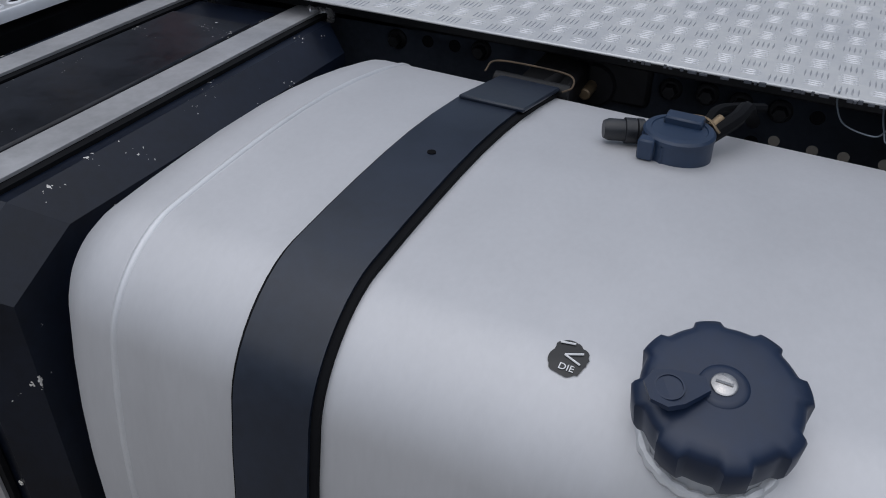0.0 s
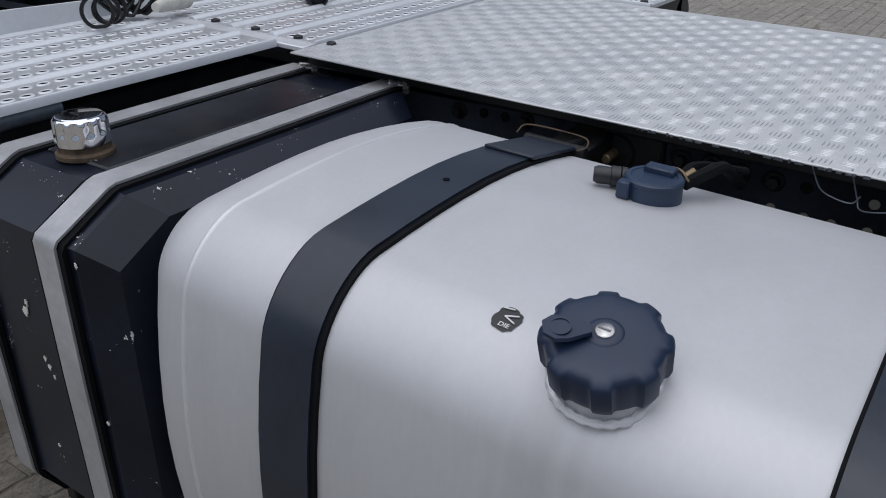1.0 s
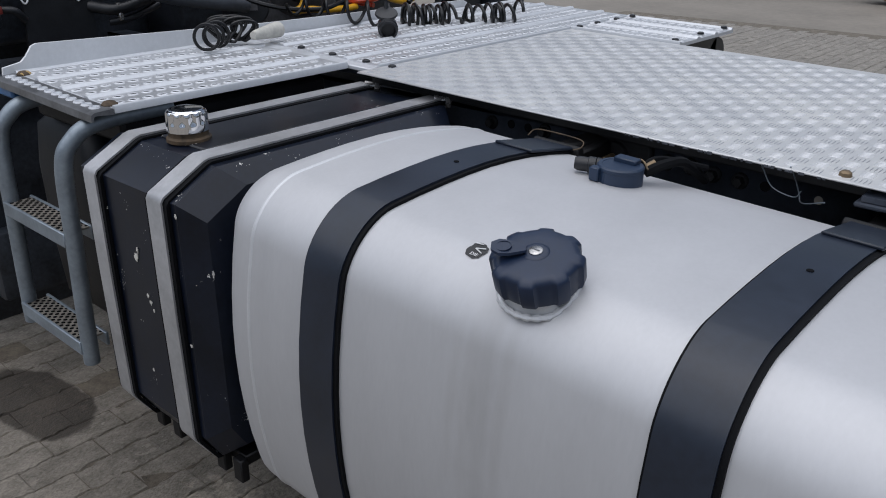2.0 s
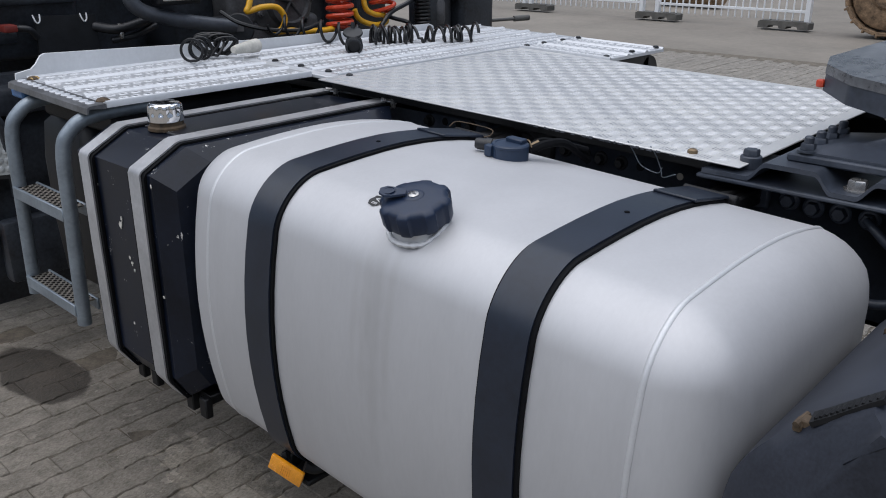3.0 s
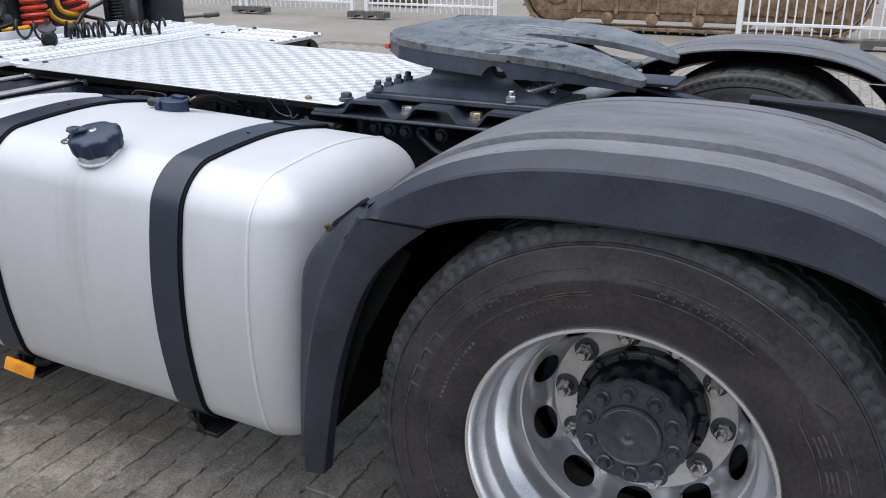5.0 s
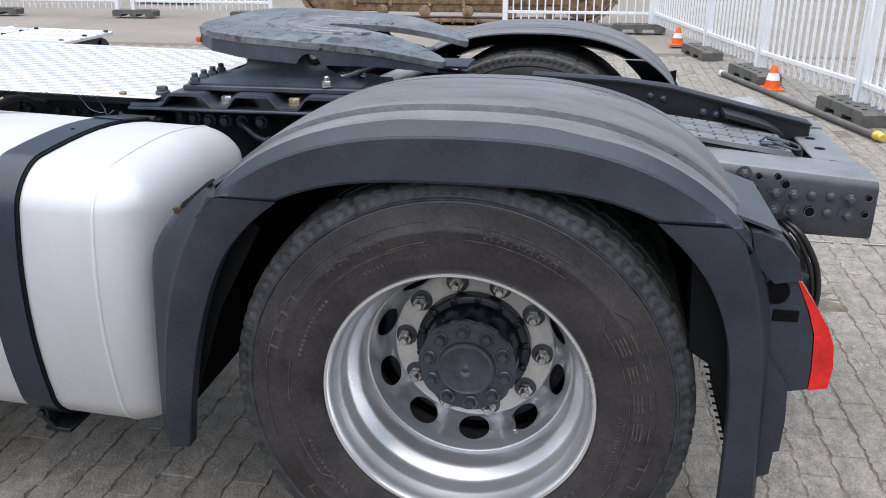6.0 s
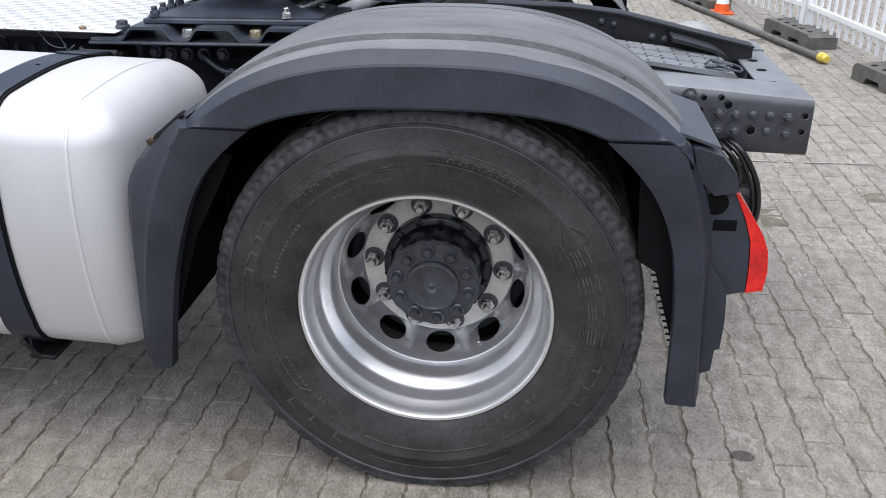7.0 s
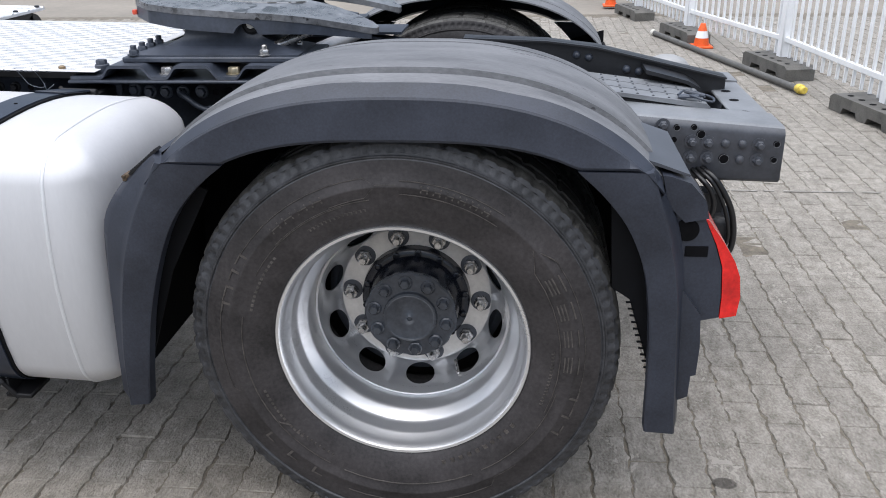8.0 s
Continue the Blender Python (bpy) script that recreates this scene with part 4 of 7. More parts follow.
# the deck wing over the far side
wing = thing("deck_wing", "pale aluminium deck panel over the far side of the chassis", "deck plate")
perforated_plank(wing, 0.388, 0.750, 1.875, 2.262, DZ + 0.002, 3)
for ob in wing.children:
    ob.data.transform(Matrix.Rotation(radians(90), 4, 'Z'))
for x, y in ((-2.24, 0.735), (-1.90, 0.735), (-2.24, 0.405), (-1.90, 0.405), (-2.24, 0.51), (-2.24, 0.63), (-1.90, 0.57)):
    bm = bmesh.new()
    lathe(bm, (x, y, DZ + 0.006), (0, 0, 1), [(0.011, 0), (0.010, 0.005), (0.006, 0.007)], 14)
    part("rivet", bm, M_PLASTIC, wing, "dark rivet head")
bm = bmesh.new()
box(bm, (-1.96, 0.41, DZ - 0.10), (-1.90, 0.70, DZ - 0.008), 0.01)
lathe(bm, (-2.0, 0.70, DZ - 0.075), (1, 0, 0), [(0.06, -0.3), (0.062, -0.28), (0.062, 0.08), (0.055, 0.10)], 28)
for k in range(10):
    lathe(bm, (-2.22 + k * 0.03, 0.70, DZ - 0.075), (1, 0, 0), [(0.062, 0), (0.066, 0.006), (0.062, 0.012)], 28, caps=False)
part("duct", bm, M_PLASTIC, wing, "ribbed black duct below the panel")


# the decks rise a little towards the cab
for deck in [ob for ob in scene.objects if ob.type == 'EMPTY' and ob.name.split(".")[0] in ("checker_deck", "walkway", "deck_wing")]:
    for ob in deck.children:
        ob.data.transform(Matrix(((1, 0, 0, 0), (0, 1, 0, 0), (-0.023, 0, 1, -0.023 * 1.5), (0, 0, 0, 1))))


# ---- fifth wheel coupling ----
def droop(bm):
    """Bends the two tails of the coupling plate downwards like ramps."""
    for v in bm.verts:
        if v.co.x > -0.50:
            v.co.z -= 0.50 * (v.co.x + 0.50) ** 2


def build_fifth_wheel():
    t = thing("fifth_wheel", "greasy black fifth wheel coupling plate on its pedestal", "fifth wheel")
    half = [(-0.955, 0.0), (-0.955, 0.20), (-0.925, 0.30), (-0.85, 0.385), (-0.75, 0.425), (-0.55, 0.440), (-0.42, 0.422), (-0.30, 0.368), (-0.215, 0.305), (-0.187, 0.265), (-0.185, 0.220), (-0.21, 0.185), (-0.34, 0.115), (-0.50, 0.055), (-0.575, 0.035), (-0.61, 0.02)]
    outline = half + [(x, -y) for x, y in reversed(half[1:])]
    tilt = Matrix.Translation((-0.566, CL, 1.10)) @ Matrix.Rotation(radians(3.6), 4, 'Y') @ Matrix.Translation((0.566, 0, -1.10))
    bm = bmesh.new()
    prism(bm, outline, 1.132, 1.150, lambda u, v, a: (u, v, a))
    bevel_sharp(bm, 0.006, 2, 40)
    for k in range(8):
        bmesh.ops.bisect_plane(bm, geom=bm.verts[:] + bm.edges[:] + bm.faces[:], plane_co=(-0.48 + 0.04 * k, 0, 0), plane_no=(1, 0, 0))
    droop(bm)
    bmesh.ops.transform(bm, matrix=tilt, verts=bm.verts)
    part("top_plate", bm, M_GREASE, t, "grease-smeared steel top plate")
    # concentric wear rings pressed into the grease
    for r0 in (0.10, 0.155, 0.215):
        bm = bmesh.new()
        rings = []
        for i in range(41):
            th = radians(40 + 280 * i / 40)
            cs, sn = math.cos(th), math.sin(th)
            rings.append([(-0.60 + r * cs, r * sn, z) for r, z in ((r0 - 0.006, 1.1495), (r0 - 0.003, 1.1525), (r0 + 0.003, 1.1525), (r0 + 0.006, 1.1495))])
        loft(bm, rings)
        bmesh.ops.transform(bm, matrix=tilt, verts=bm.verts)
        part("grease_ring", bm, M_GREASE, t, "dark smeared grease ring")
    # the skirt below the plate's rim, open in an arch at the pivots
    bm = bmesh.new()
    for sgn in (1, -1):
        edge = []
        for (xa, ya), (xb, yb) in zip(half[1:9], half[2:10]):
            n = max(2, int(abs(xb - xa) / 0.008))
            edge += [(xa + (xb - xa) * k / n, ya + (yb - ya) * k / n) for k in range(n)]
        def depth(x):
            d = 0.036 + 0.010 * min(1.0, max(0.0, (x + 0.95) / 0.25)) if x < -0.50 else max(0.018, 0.046 - 0.09 * (x + 0.50))
            w = abs(x + 0.538)
            return min(d, 0.050 - math.sqrt(max(0.0, 0.034 ** 2 - w * w))) if w < 0.034 else d
        pts = [Vector((x, sgn * y, 0)) for x, y in edge]
        rings = []
        for i, p in enumerate(pts):
            tdir = (pts[min(i + 1, len(pts) - 1)] - pts[max(i - 1, 0)]).normalized()
            inn = Vector((-tdir.y, tdir.x, 0))
            if inn.y * sgn > 0:
                inn = -inn
            q, d = p + inn * 0.002, depth(p.x)
            rings.append([(q.x, q.y, 1.135), (q.x + inn.x * 0.02, q.y + inn.y * 0.02, 1.135), (q.x + inn.x * 0.02, q.y + inn.y * 0.02, 1.135 - d), (q.x, q.y, 1.135 - d)])
        loft(bm, rings)
    box(bm, (-0.953, -0.20, 1.085), (-0.933, 0.20, 1.135), 0.003)
    droop(bm)
    bmesh.ops.transform(bm, matrix=tilt, verts=bm.verts)
    part("skirt", bm, M_FRAME, t, "cast rim below the top plate", sharp=30)
    for sgn in (1, -1):
        bm = bmesh.new()
        y = CL + sgn * 0.345
        rings = []
        for x0, x1, w, z in ((-0.895, -0.385, 0.105, 1.024), (-0.895, -0.385, 0.105, 1.030), (-0.80, -0.45, 0.065, 1.050), (-0.745, -0.50, 0.050, 1.075), (-0.73, -0.52, 0.048, 1.105)):
            rings.append([(x0, y - w, z), (x1, y - w, z), (x1, y + w, z), (x0, y + w, z)])
        loft(bm, rings)
        bevel_sharp(bm, 0.004, 2, 20)
        part("pedestal", bm, M_FRAME, t, "black cast pedestal")
        bm = bmesh.new()
        box(bm, (-0.915, y - 0.115, 1.010), (-0.345, y + 0.115, 1.025), 0.003)
        part("pedestal_foot", bm, M_FRAME, t, "flat pedestal foot plate")
        bm = bmesh.new()
        yo = CL + sgn * 0.395
        # black disc on the skirt stands in for the shade inside the pivot hole
        lathe(bm, (-0.535, yo, 1.108), (0, sgn, 0), [(0.027, -0.05), (0.027, 0.004), (0.024, 0.006), (0.021, 0.003)], 28)
        part("pivot_ring", bm, M_DIRTY, t, "black disc standing in for the shaded pivot hole")
        bm = bmesh.new()
        lathe(bm, (-0.533, yo + sgn * 0.003, 1.110), (0, sgn, 0), [(0.0125, 0), (0.0125, 0.008), (0.0105, 0.011)], 8)
        part("pivot_bolt", bm, M_WHITEPL, t, "pale pivot bolt head")
        for x, yy in ((-0.884, 0.095), (-0.884, 0.035), (-0.884, -0.025), (-0.884, -0.085), (-0.487, 0.095), (-0.42, -0.03)):
            bm = bmesh.new()
            hexnut(bm, (x, y + sgn * yy, 1.029), (0, 0, 1), 0.014, 0.013, 0.020, 0.013, 0.009)
            part("nut", bm, M_NUT if x > -0.5 else M_FRAME, t, "flange nut with a protruding stud")
    bm = bmesh.new()
    box(bm, (-0.84, -0.24, 1.04), (-0.64, 0.20, 1.10), 0.02)
    rod(bm, (-0.47, CL - 0.40, 1.045), (-0.36, CL - 0.30, 1.085), 0.014, 14, 0.003)
    part("lock_mechanism", bm, M_NUT, t, "bright worn locking parts under the plate")
    bm = bmesh.new()
    rod(bm, (-0.412, -0.230, 0.992), (-0.330, 0.09, 1.000), 0.022, 16, 0.004)
    part("locking_bar", bm, M_BAND, t, "bright worn bar running under the plate")
    bm = bmesh.new()
    box(bm, (-0.936, CL - 0.306, 1.126), (-0.920, CL - 0.290, 1.142), 0.004, 2)
    part("release_mark", bm, M_RED, t, "red release lever end")
    return t


build_fifth_wheel()


def build_mounting_plate():
    t = thing("mounting_plate", "black corrugated mounting plate bolted on the chassis rails", "mounting plate")
    for sgn in (-1, 1):
        bm = bmesh.new()
        zl, zh = FT + 0.004, FT + 0.036
        top = [(-1.06, zl)]
        for c in (-0.890, -0.690, -0.480):
            for k in range(7):
                f = k / 6
                top.append((c - 0.080 + 0.036 * f, zl + (zh - zl) * (0.5 - 0.5 * math.cos(math.pi * f))))
            for k in range(7):
                f = k / 6
                top.append((c + 0.044 + 0.036 * f, zh + (zl - zh) * (0.5 - 0.5 * math.cos(math.pi * f))))
        top += [(-0.20, zl)]
        outline = [(x, z + 0.009) for x, z in top] + [(x, z) for x, z in reversed(top)]
        y = CL + sgn * 0.405
        prism(bm, outline, y - 0.10, y + 0.10, lambda u, v, a: (u, a, v))
        bevel_sharp(bm, 0.0042, 4, 20)
        part("corrugated_strip", bm, M_FRAME, t)
        yo = CL + sgn * 0.44
        for x, mt, lb in ((-0.780, M_NUT, "bare zinc hex bolt"), (-0.577, M_GOLD, "yellow passivated hex bolt"), (-0.36, M_NUT, "bare zinc hex bolt")):
            bm = bmesh.new()
            hexnut(bm, (x, yo + 0.022 * sgn, FT + 0.0135), (0, 0, 1), 0.0175, 0.017, 0.024)
            part("bolt", bm, mt, t, lb)
        bm = bmesh.new()
        lathe(bm, (-0.990, yo, FT + 0.012), (0, 0, 1), [(0.020, 0), (0.021, 0.003), (0.021, 0.024), (0.019, 0.026)], 24)
        hexnut(bm, (-0.990, yo, FT + 0.038), (0, 0, 1), 0.016, 0.013)
        part("sleeve_bolt", bm, M_FRAME, t, "long sleeve bolt painted black")
    return t


build_mounting_plate()

# ---- rear wheels ----
AZ = 0.487   # axle height


def arc_pts(a, b, n, cx, cz, p):
    """Half a superellipse, from front to rear."""
    out = []
    for i in range(n + 1):
        th = math.pi * (1 - i / n)
        c, s = math.cos(th), math.sin(th)
        out.append((cx + a * math.copysign(abs(c) ** (2 / p), c), cz + b * abs(s) ** (2 / p)))
    return out


def settle(x, y, z, out, w):
    """Under its load the tyre is flat on the ground and bulges just above it."""
    low = max(0.0, 1 - z / 0.17)
    return (x, y + out * math.copysign(0.017 * low * low, w), max(z, 0.0015))


def build_tyre(t, x, out, lift):
    """One tyre. out: +1 or -1 in y, outwards; lift: its middle plane from the wheel's mounting face."""
    N = 448
    half = [(0.292, 0.120), (0.296, 0.128), (0.312, 0.138), (0.335, 0.149), (0.365, 0.156), (0.395, 0.158), (0.398, 0.1595), (0.402, 0.1595), (0.405, 0.157), (0.430, 0.153), (0.448, 0.148), (0.4505, 0.1462), (0.4525, 0.1490), (0.455, 0.1490), (0.4565, 0.1455), (0.4600, 0.1445), (0.4625, 0.1436), (0.4720, 0.1400), (0.4745, 0.1388), (0.482, 0.134), (0.4855, 0.125)]
    tread = [(0.487, 0.112), (0.487, 0.098), (0.475, 0.094), (0.475, 0.086), (0.4885, 0.082), (0.4885, 0.050), (0.476, 0.046), (0.476, 0.038), (0.489, 0.034)]
    def rows(sel, wob):
        bm = bmesh.new()
        rings = []
        for k, (r, w) in enumerate(sel):
            ring = []
            for i in range(N):
                th = 2 * math.pi * i / N
                rr = r + wob(k, i, r, w) + max(0.0, r - 0.40) * 0.18
                sunk = 0.0028 if r in (0.4625, 0.4720) and i % 4 in (0, 1) else 0.0
                y = out * (lift + w - math.copysign(sunk, w))
                ring.append(settle(x + rr * math.cos(th), y, AZ + rr * math.sin(th), out, w))
            rings.append(ring)
        loft(bm, rings, caps=False)
        return bm
    def lugs(k, i, r, w):
        if r > 0.474 and abs(w) > 0.105:
            return -0.005 if i % 12 in (0, 1) else (-0.003 if i % 12 in (6, 7) and abs(w) > 0.12 else 0.0)
        if r > 0.48:
            return -0.005 if (i + (5 if w > 0.06 else 0)) % 14 < 2 else 0.0
        return 0.0
    e = half.index((0.448, 0.148))
    part("sidewall", rows(half[:e + 1], lambda *a: 0.0), M_TYRE, t, "dusty brown-black tyre sidewall")
    part("shoulder", rows(half[e:-1], lambda *a: 0.0 if a[2] < 0.476 else lugs(*a)), M_SHOULDER, t, "grey tyre shoulder with a row of small pockets", sharp=25)
    part("tread", rows(half[-2:] + tread + [(r, -w) for r, w in reversed(half[-2:] + tread)], lugs), M_TREAD, t, "worn blocked tread", sharp=25)
    part("sidewall", rows([(r, -w) for r, w in reversed(half[:-1])], lambda *a: 0.0), M_TYRE, t, "dark inner tyre sidewall")


def sidewall_marks(t, x, out, lift):
    """Raised moulded rings, ledges and plain bars in place of lettering."""
    def arc_bar(r0, r1, a0, a1, w, h=0.0016, n=14):
        bm = bmesh.new()
        rings = []
        for i in range(n + 1):
            th = radians(a0 + (a1 - a0) * i / n)
            cs, sn = math.cos(th), math.sin(th)
            rings.append([settle(x + r * cs, out * (lift + ww), AZ + r * sn, out, 1) for r, ww in ((r0, w - 0.003), (r0, w + h), (r1, w + h), (r1, w - 0.003))])
        loft(bm, rings)
        return bm
    def join(bms):
        res = bmesh.new()
        for b in bms:
            me = bpy.data.meshes.new("tmp"); b.to_mesh(me); b.free(); res.from_mesh(me); bpy.data.meshes.remove(me)
        return res
    bars = []
    # a lozenge frame with short bars at the top, and blocks of bars at the sides
    bars += [arc_bar(0.383, 0.3845, 55, 88, 0.1575), arc_bar(0.413, 0.4145, 55, 88, 0.1560)]
    for a0 in (59, 63, 67, 71, 75, 79, 113, 118.5, 124, 129.5):
        w = 2.0 if a0 < 100 else 3.2
        bars.append(arc_bar(0.391, 0.407, a0, a0 + 0.5, 0.1572, 0.0012, 2))
        bars.append(arc_bar(0.391, 0.407, a0 + w, a0 + w + 0.5, 0.1572, 0.0012, 2))
        bars.append(arc_bar(0.398, 0.4005, a0, a0 + w, 0.1590, 0.0010, 3))
    for a0 in range(140, 166, 2):
        bars.append(arc_bar(0.352, 0.358, a0, a0 + 1.1, 0.1535, 0.001, 3))
    for a0 in range(200, 226, 2):
        bars.append(arc_bar(0.352, 0.358, a0, a0 + 1.2, 0.1535, 0.001, 3))
    for a0 in (-6, 4, 14, 24):
        for k in range(5):
            bars.append(arc_bar(0.375 + k * 0.008, 0.378 + k * 0.008, a0, a0 + 6, 0.1570, 0.0012, 4))
    for a0 in range(286, 326, 4):
        bars.append(arc_bar(0.322, 0.345, a0, a0 + 1.6, 0.1465, 0.001, 3))
    for a0 in [100 + 1.7 * k for k in range(14)] + [222 + 2.1 * k for k in range(9)] + [338 + 1.5 * k for k in range(16)]:
        bars.append(arc_bar(0.346, 0.353, a0, a0 + 0.5, 0.1520, 0.0012, 2))
        bars.append(arc_bar(0.3515, 0.353, a0, a0 + 1.1, 0.1520, 0.0012, 2))
    for a0 in (146, 152, 158, 164, 216, 226, 236, 330, 337, 344):
        bars.append(arc_bar(0.400, 0.424, a0, a0 + 0.8, 0.1560, 0.0016, 2))
        bars.append(arc_bar(0.400, 0.403, a0, a0 + 3.4, 0.1578, 0.0014, 4))
        bars.append(arc_bar(0.421, 0.424, a0 + 1, a0 + 4.0, 0.1550, 0.0014, 4))
    # the long raised frame lines with stepped ends
    def slant(r0, r1, a0, a1, w):
        bm = bmesh.new()
        n = 8
        rings = []
        for i in range(n + 1):
            r, th = r0 + (r1 - r0) * i / n, radians(a0 + (a1 - a0) * i / n)
            cs, sn = math.cos(th), math.sin(th)
            rings.append([settle(x + q * cs, out * (lift + ww), AZ + q * sn, out, 1) for q, ww in ((r - 0.0012, w - 0.003), (r - 0.0006, w + 0.0018), (r + 0.0006, w + 0.0018), (r + 0.0012, w - 0.003))])
        loft(bm, rings)
        return bm
    for r0, r1, a0, a1 in ((0.422, 0.422, 99, 146), (0.422, 0.404, 99, 95.5), (0.404, 0.404, 95.5, 89), (0.398, 0.398, 96, 89), (0.398, 0.378, 96, 99.5), (0.378, 0.376, 99.5, 112),
                           (0.370, 0.370, 108, 150), (0.424, 0.424, 160, 196), (0.424, 0.402, 196, 199), (0.402, 0.402, 199, 206), (0.372, 0.372, 168, 214), (0.372, 0.352, 214, 218),
                           (0.400, 0.400, 42, 52), (0.400, 0.378, 42, 37), (0.378, 0.366, 37, 34), (0.366, 0.366, 34, -24), (0.422, 0.422, 34, -20), (0.405, 0.422, 39, 34),
                           (0.424, 0.424, 250, 300), (0.424, 0.404, 300, 303), (0.374, 0.374, 246, 296), (0.404, 0.404, 303, 312)):
        bars.append(slant(r0, r1, a0, a1, 0.1572 if r0 < 0.41 else 0.1545))
    bars += [arc_bar(0.372, 0.3735, 98, 136, 0.157), arc_bar(0.372, 0.3735, 176, 240, 0.157), arc_bar(0.372, 0.3735, 300, 345, 0.157)]
    tagged(part("sidewall_relief", join(bars), M_RELIEF, t), "moulded marks on the sidewall, paler than the rubber", kind="stuff")


def build_wheel(x, out, face, name="rear_wheel", label="", detail=True):
    """A steel wheel with tyre; face: the y of its disc."""
    t = thing(name, label, "wheel", "rear wheels")
    f = abs(face)
    lift = f + 0.148
    build_tyre(t, x, out, lift)
    sidewall_marks(t, x, out, lift)
    ax = (0, out, 0)
    c = Vector((x, 0, AZ))
    # rim: outer lip, bead seat and the stepped barrel
    bm = bmesh.new()
    L = lift
    lathe(bm, c, ax, [(0.290, L + 0.112), (0.297, L + 0.122), (0.3005, L + 0.130), (0.2985, L + 0.1345), (0.292, L + 0.1335), (0.2875, L + 0.126), (0.2855, L + 0.115), (0.2835, L + 0.100), (0.2760, L + 0.088), (0.2735, L + 0.080), (0.2735, L + 0.050), (0.2690, L + 0.040), (0.2520, L + 0.022), (0.2480, L + 0.010), (0.2470, L - 0.046)], 128, caps=False)
    part("rim", bm, M_RIM, t, "silver painted stepped steel rim")
    # disc: the sloping shoulder with ten hand holes, then the flat nut face
    bm = bmesh.new()
    pr = [(0.2465, f + 0.105), (0.2400, f + 0.108), (0.2370, f + 0.100), (0.2330, f + 0.088), (0.2250, f + 0.060), (0.2110, f + 0.031), (0.1960, f + 0.014)]
    def at(s, th):
        """A place on the shoulder, s from 0 (outside) to 1 (inside)."""
        q = s * 3
        i = min(2, int(q)); g = q - i
        (r0, a0), (r1, a1) = pr[3 + i], pr[4 + i]
        r, a = r0 + (r1 - r0) * g, a0 + (a1 - a0) * g
        return Vector((x + r * math.cos(th), out * a, AZ + r * math.sin(th)))
    lathe(bm, c, ax, pr[:4], 160, caps=False)
    holes = 10
    turn0 = radians(-90 + 2)
    K = 32
    for h in range(holes):
        th0 = turn0 + 2 * math.pi * h / holes
        wid = math.pi / holes
        outer, inner = [], []
        for i in range(K):
            g = 4 * i / K
            e, u = int(g), g - int(g)
            if e == 0: s_, w_ = 0.0, -1 + 2 * u
            elif e == 1: s_, w_ = u, 1.0
            elif e == 2: s_, w_ = 1.0, 1 - 2 * u
            else: s_, w_ = 1 - u, -1.0
            outer.append((s_, w_))
            an = math.atan2(s_ - 0.5, w_ * 0.5)
            inner.append((0.48 + 0.44 * math.sin(an), 0.57 * math.cos(an)))
        ro = [bm.verts.new(at(s_, th0 + w_ * wid)) for s_, w_ in outer]
        rm = [bm.verts.new(at(s_, th0 + w_ * wid)) for s_, w_ in inner]
        rn = [bm.verts.new(at(s_, th0 + w_ * wid) - Vector((0, out * 0.010, 0))) for s_, w_ in inner]
        for i in range(K):
            j = (i + 1) % K
            bm.faces.new((ro[i], ro[j], rm[j], rm[i]))
            bm.faces.new((rm[i], rm[j], rn[j], rn[i]))
    bmesh.ops.remove_doubles(bm, verts=bm.verts, dist=0.0004)
    part("disc_shoulder", bm, M_RIM, t, "silver painted disc with oval hand holes", sharp=45)
    bm = bmesh.new()
    lathe(bm, c, ax, [(0.1965, f + 0.0145), (0.190, f + 0.011), (0.150, f + 0.010), (0.10, f + 0.010)], 96, caps=False)
    part("nut_face", bm, M_DISC, t, "dull greyish disc face")
    bm = bmesh.new()
    lathe(bm, c, ax, [(0.236, f - 0.16), (0.236, f - 0.052), (0.232, f - 0.046), (0.232, f - 0.036), (0.236, f - 0.032), (0.236, f - 0.018), (0.229, f - 0.010), (0.215, f - 0.006), (0.205, f - 0.014), (0.19, f - 0.03), (0.05, f - 0.03)], 96, caps=False)
    part("brake_drum", bm, M_FRAME2, t, "dark brake behind the hand holes")
    for k in range(10):
        th = radians(-4 + 36 * k)
        p = c + Vector((0.170 * math.cos(th), out * (f + 0.010), 0.170 * math.sin(th)))
        bm = bmesh.new()
        hexnut(bm, p + Vector(ax) * 0.003, ax, 0.0185, 0.022, 0.0, 0.018, 0.011)
        nut = part("wheel_nut", bm, M_NUT, t, "steel wheel nut on its stud")
        # washer colour is darkened to give the ring of shade round each nut
        bm = bmesh.new()
        lathe(bm, p, ax, [(0.0275, -0.002), (0.0275, 0.0025), (0.0255, 0.0035), (0.012, 0.0035)], 28)
        part("washer", bm, M_FRAME2, nut, "washer under the nut, coloured dark for the shade round it")
    # valve stem
    bm = bmesh.new()
    th = radians(-60)
    rod(bm, c + Vector((0.205 * math.cos(th), out * (f + 0.035), 0.205 * math.sin(th))), c + Vector((0.225 * math.cos(th), out * (f + 0.075), 0.225 * math.sin(th))), 0.0045, 10, 0.001)
    part("valve", bm, M_NUT, t, "small metal valve stem")
    # hub: drum, flange, end cover
    bm = bmesh.new()
    lathe(bm, c, ax, [(0.142, f + 0.008), (0.140, f + 0.030), (0.136, f + 0.034), (0.122, f + 0.036), (0.118, f + 0.050), (0.114, f + 0.108), (0.112, f + 0.112)], 64)
    part("hub", bm, M_HUB, t, "glossy black hub")
    bm = bmesh.new()
    def scallop(k, i):
        return (-0.004 * max(0.0, math.sin(2 * math.pi * (i / 120 * 10)) - 0.3)) if k in (1, 2, 3) else 0.0
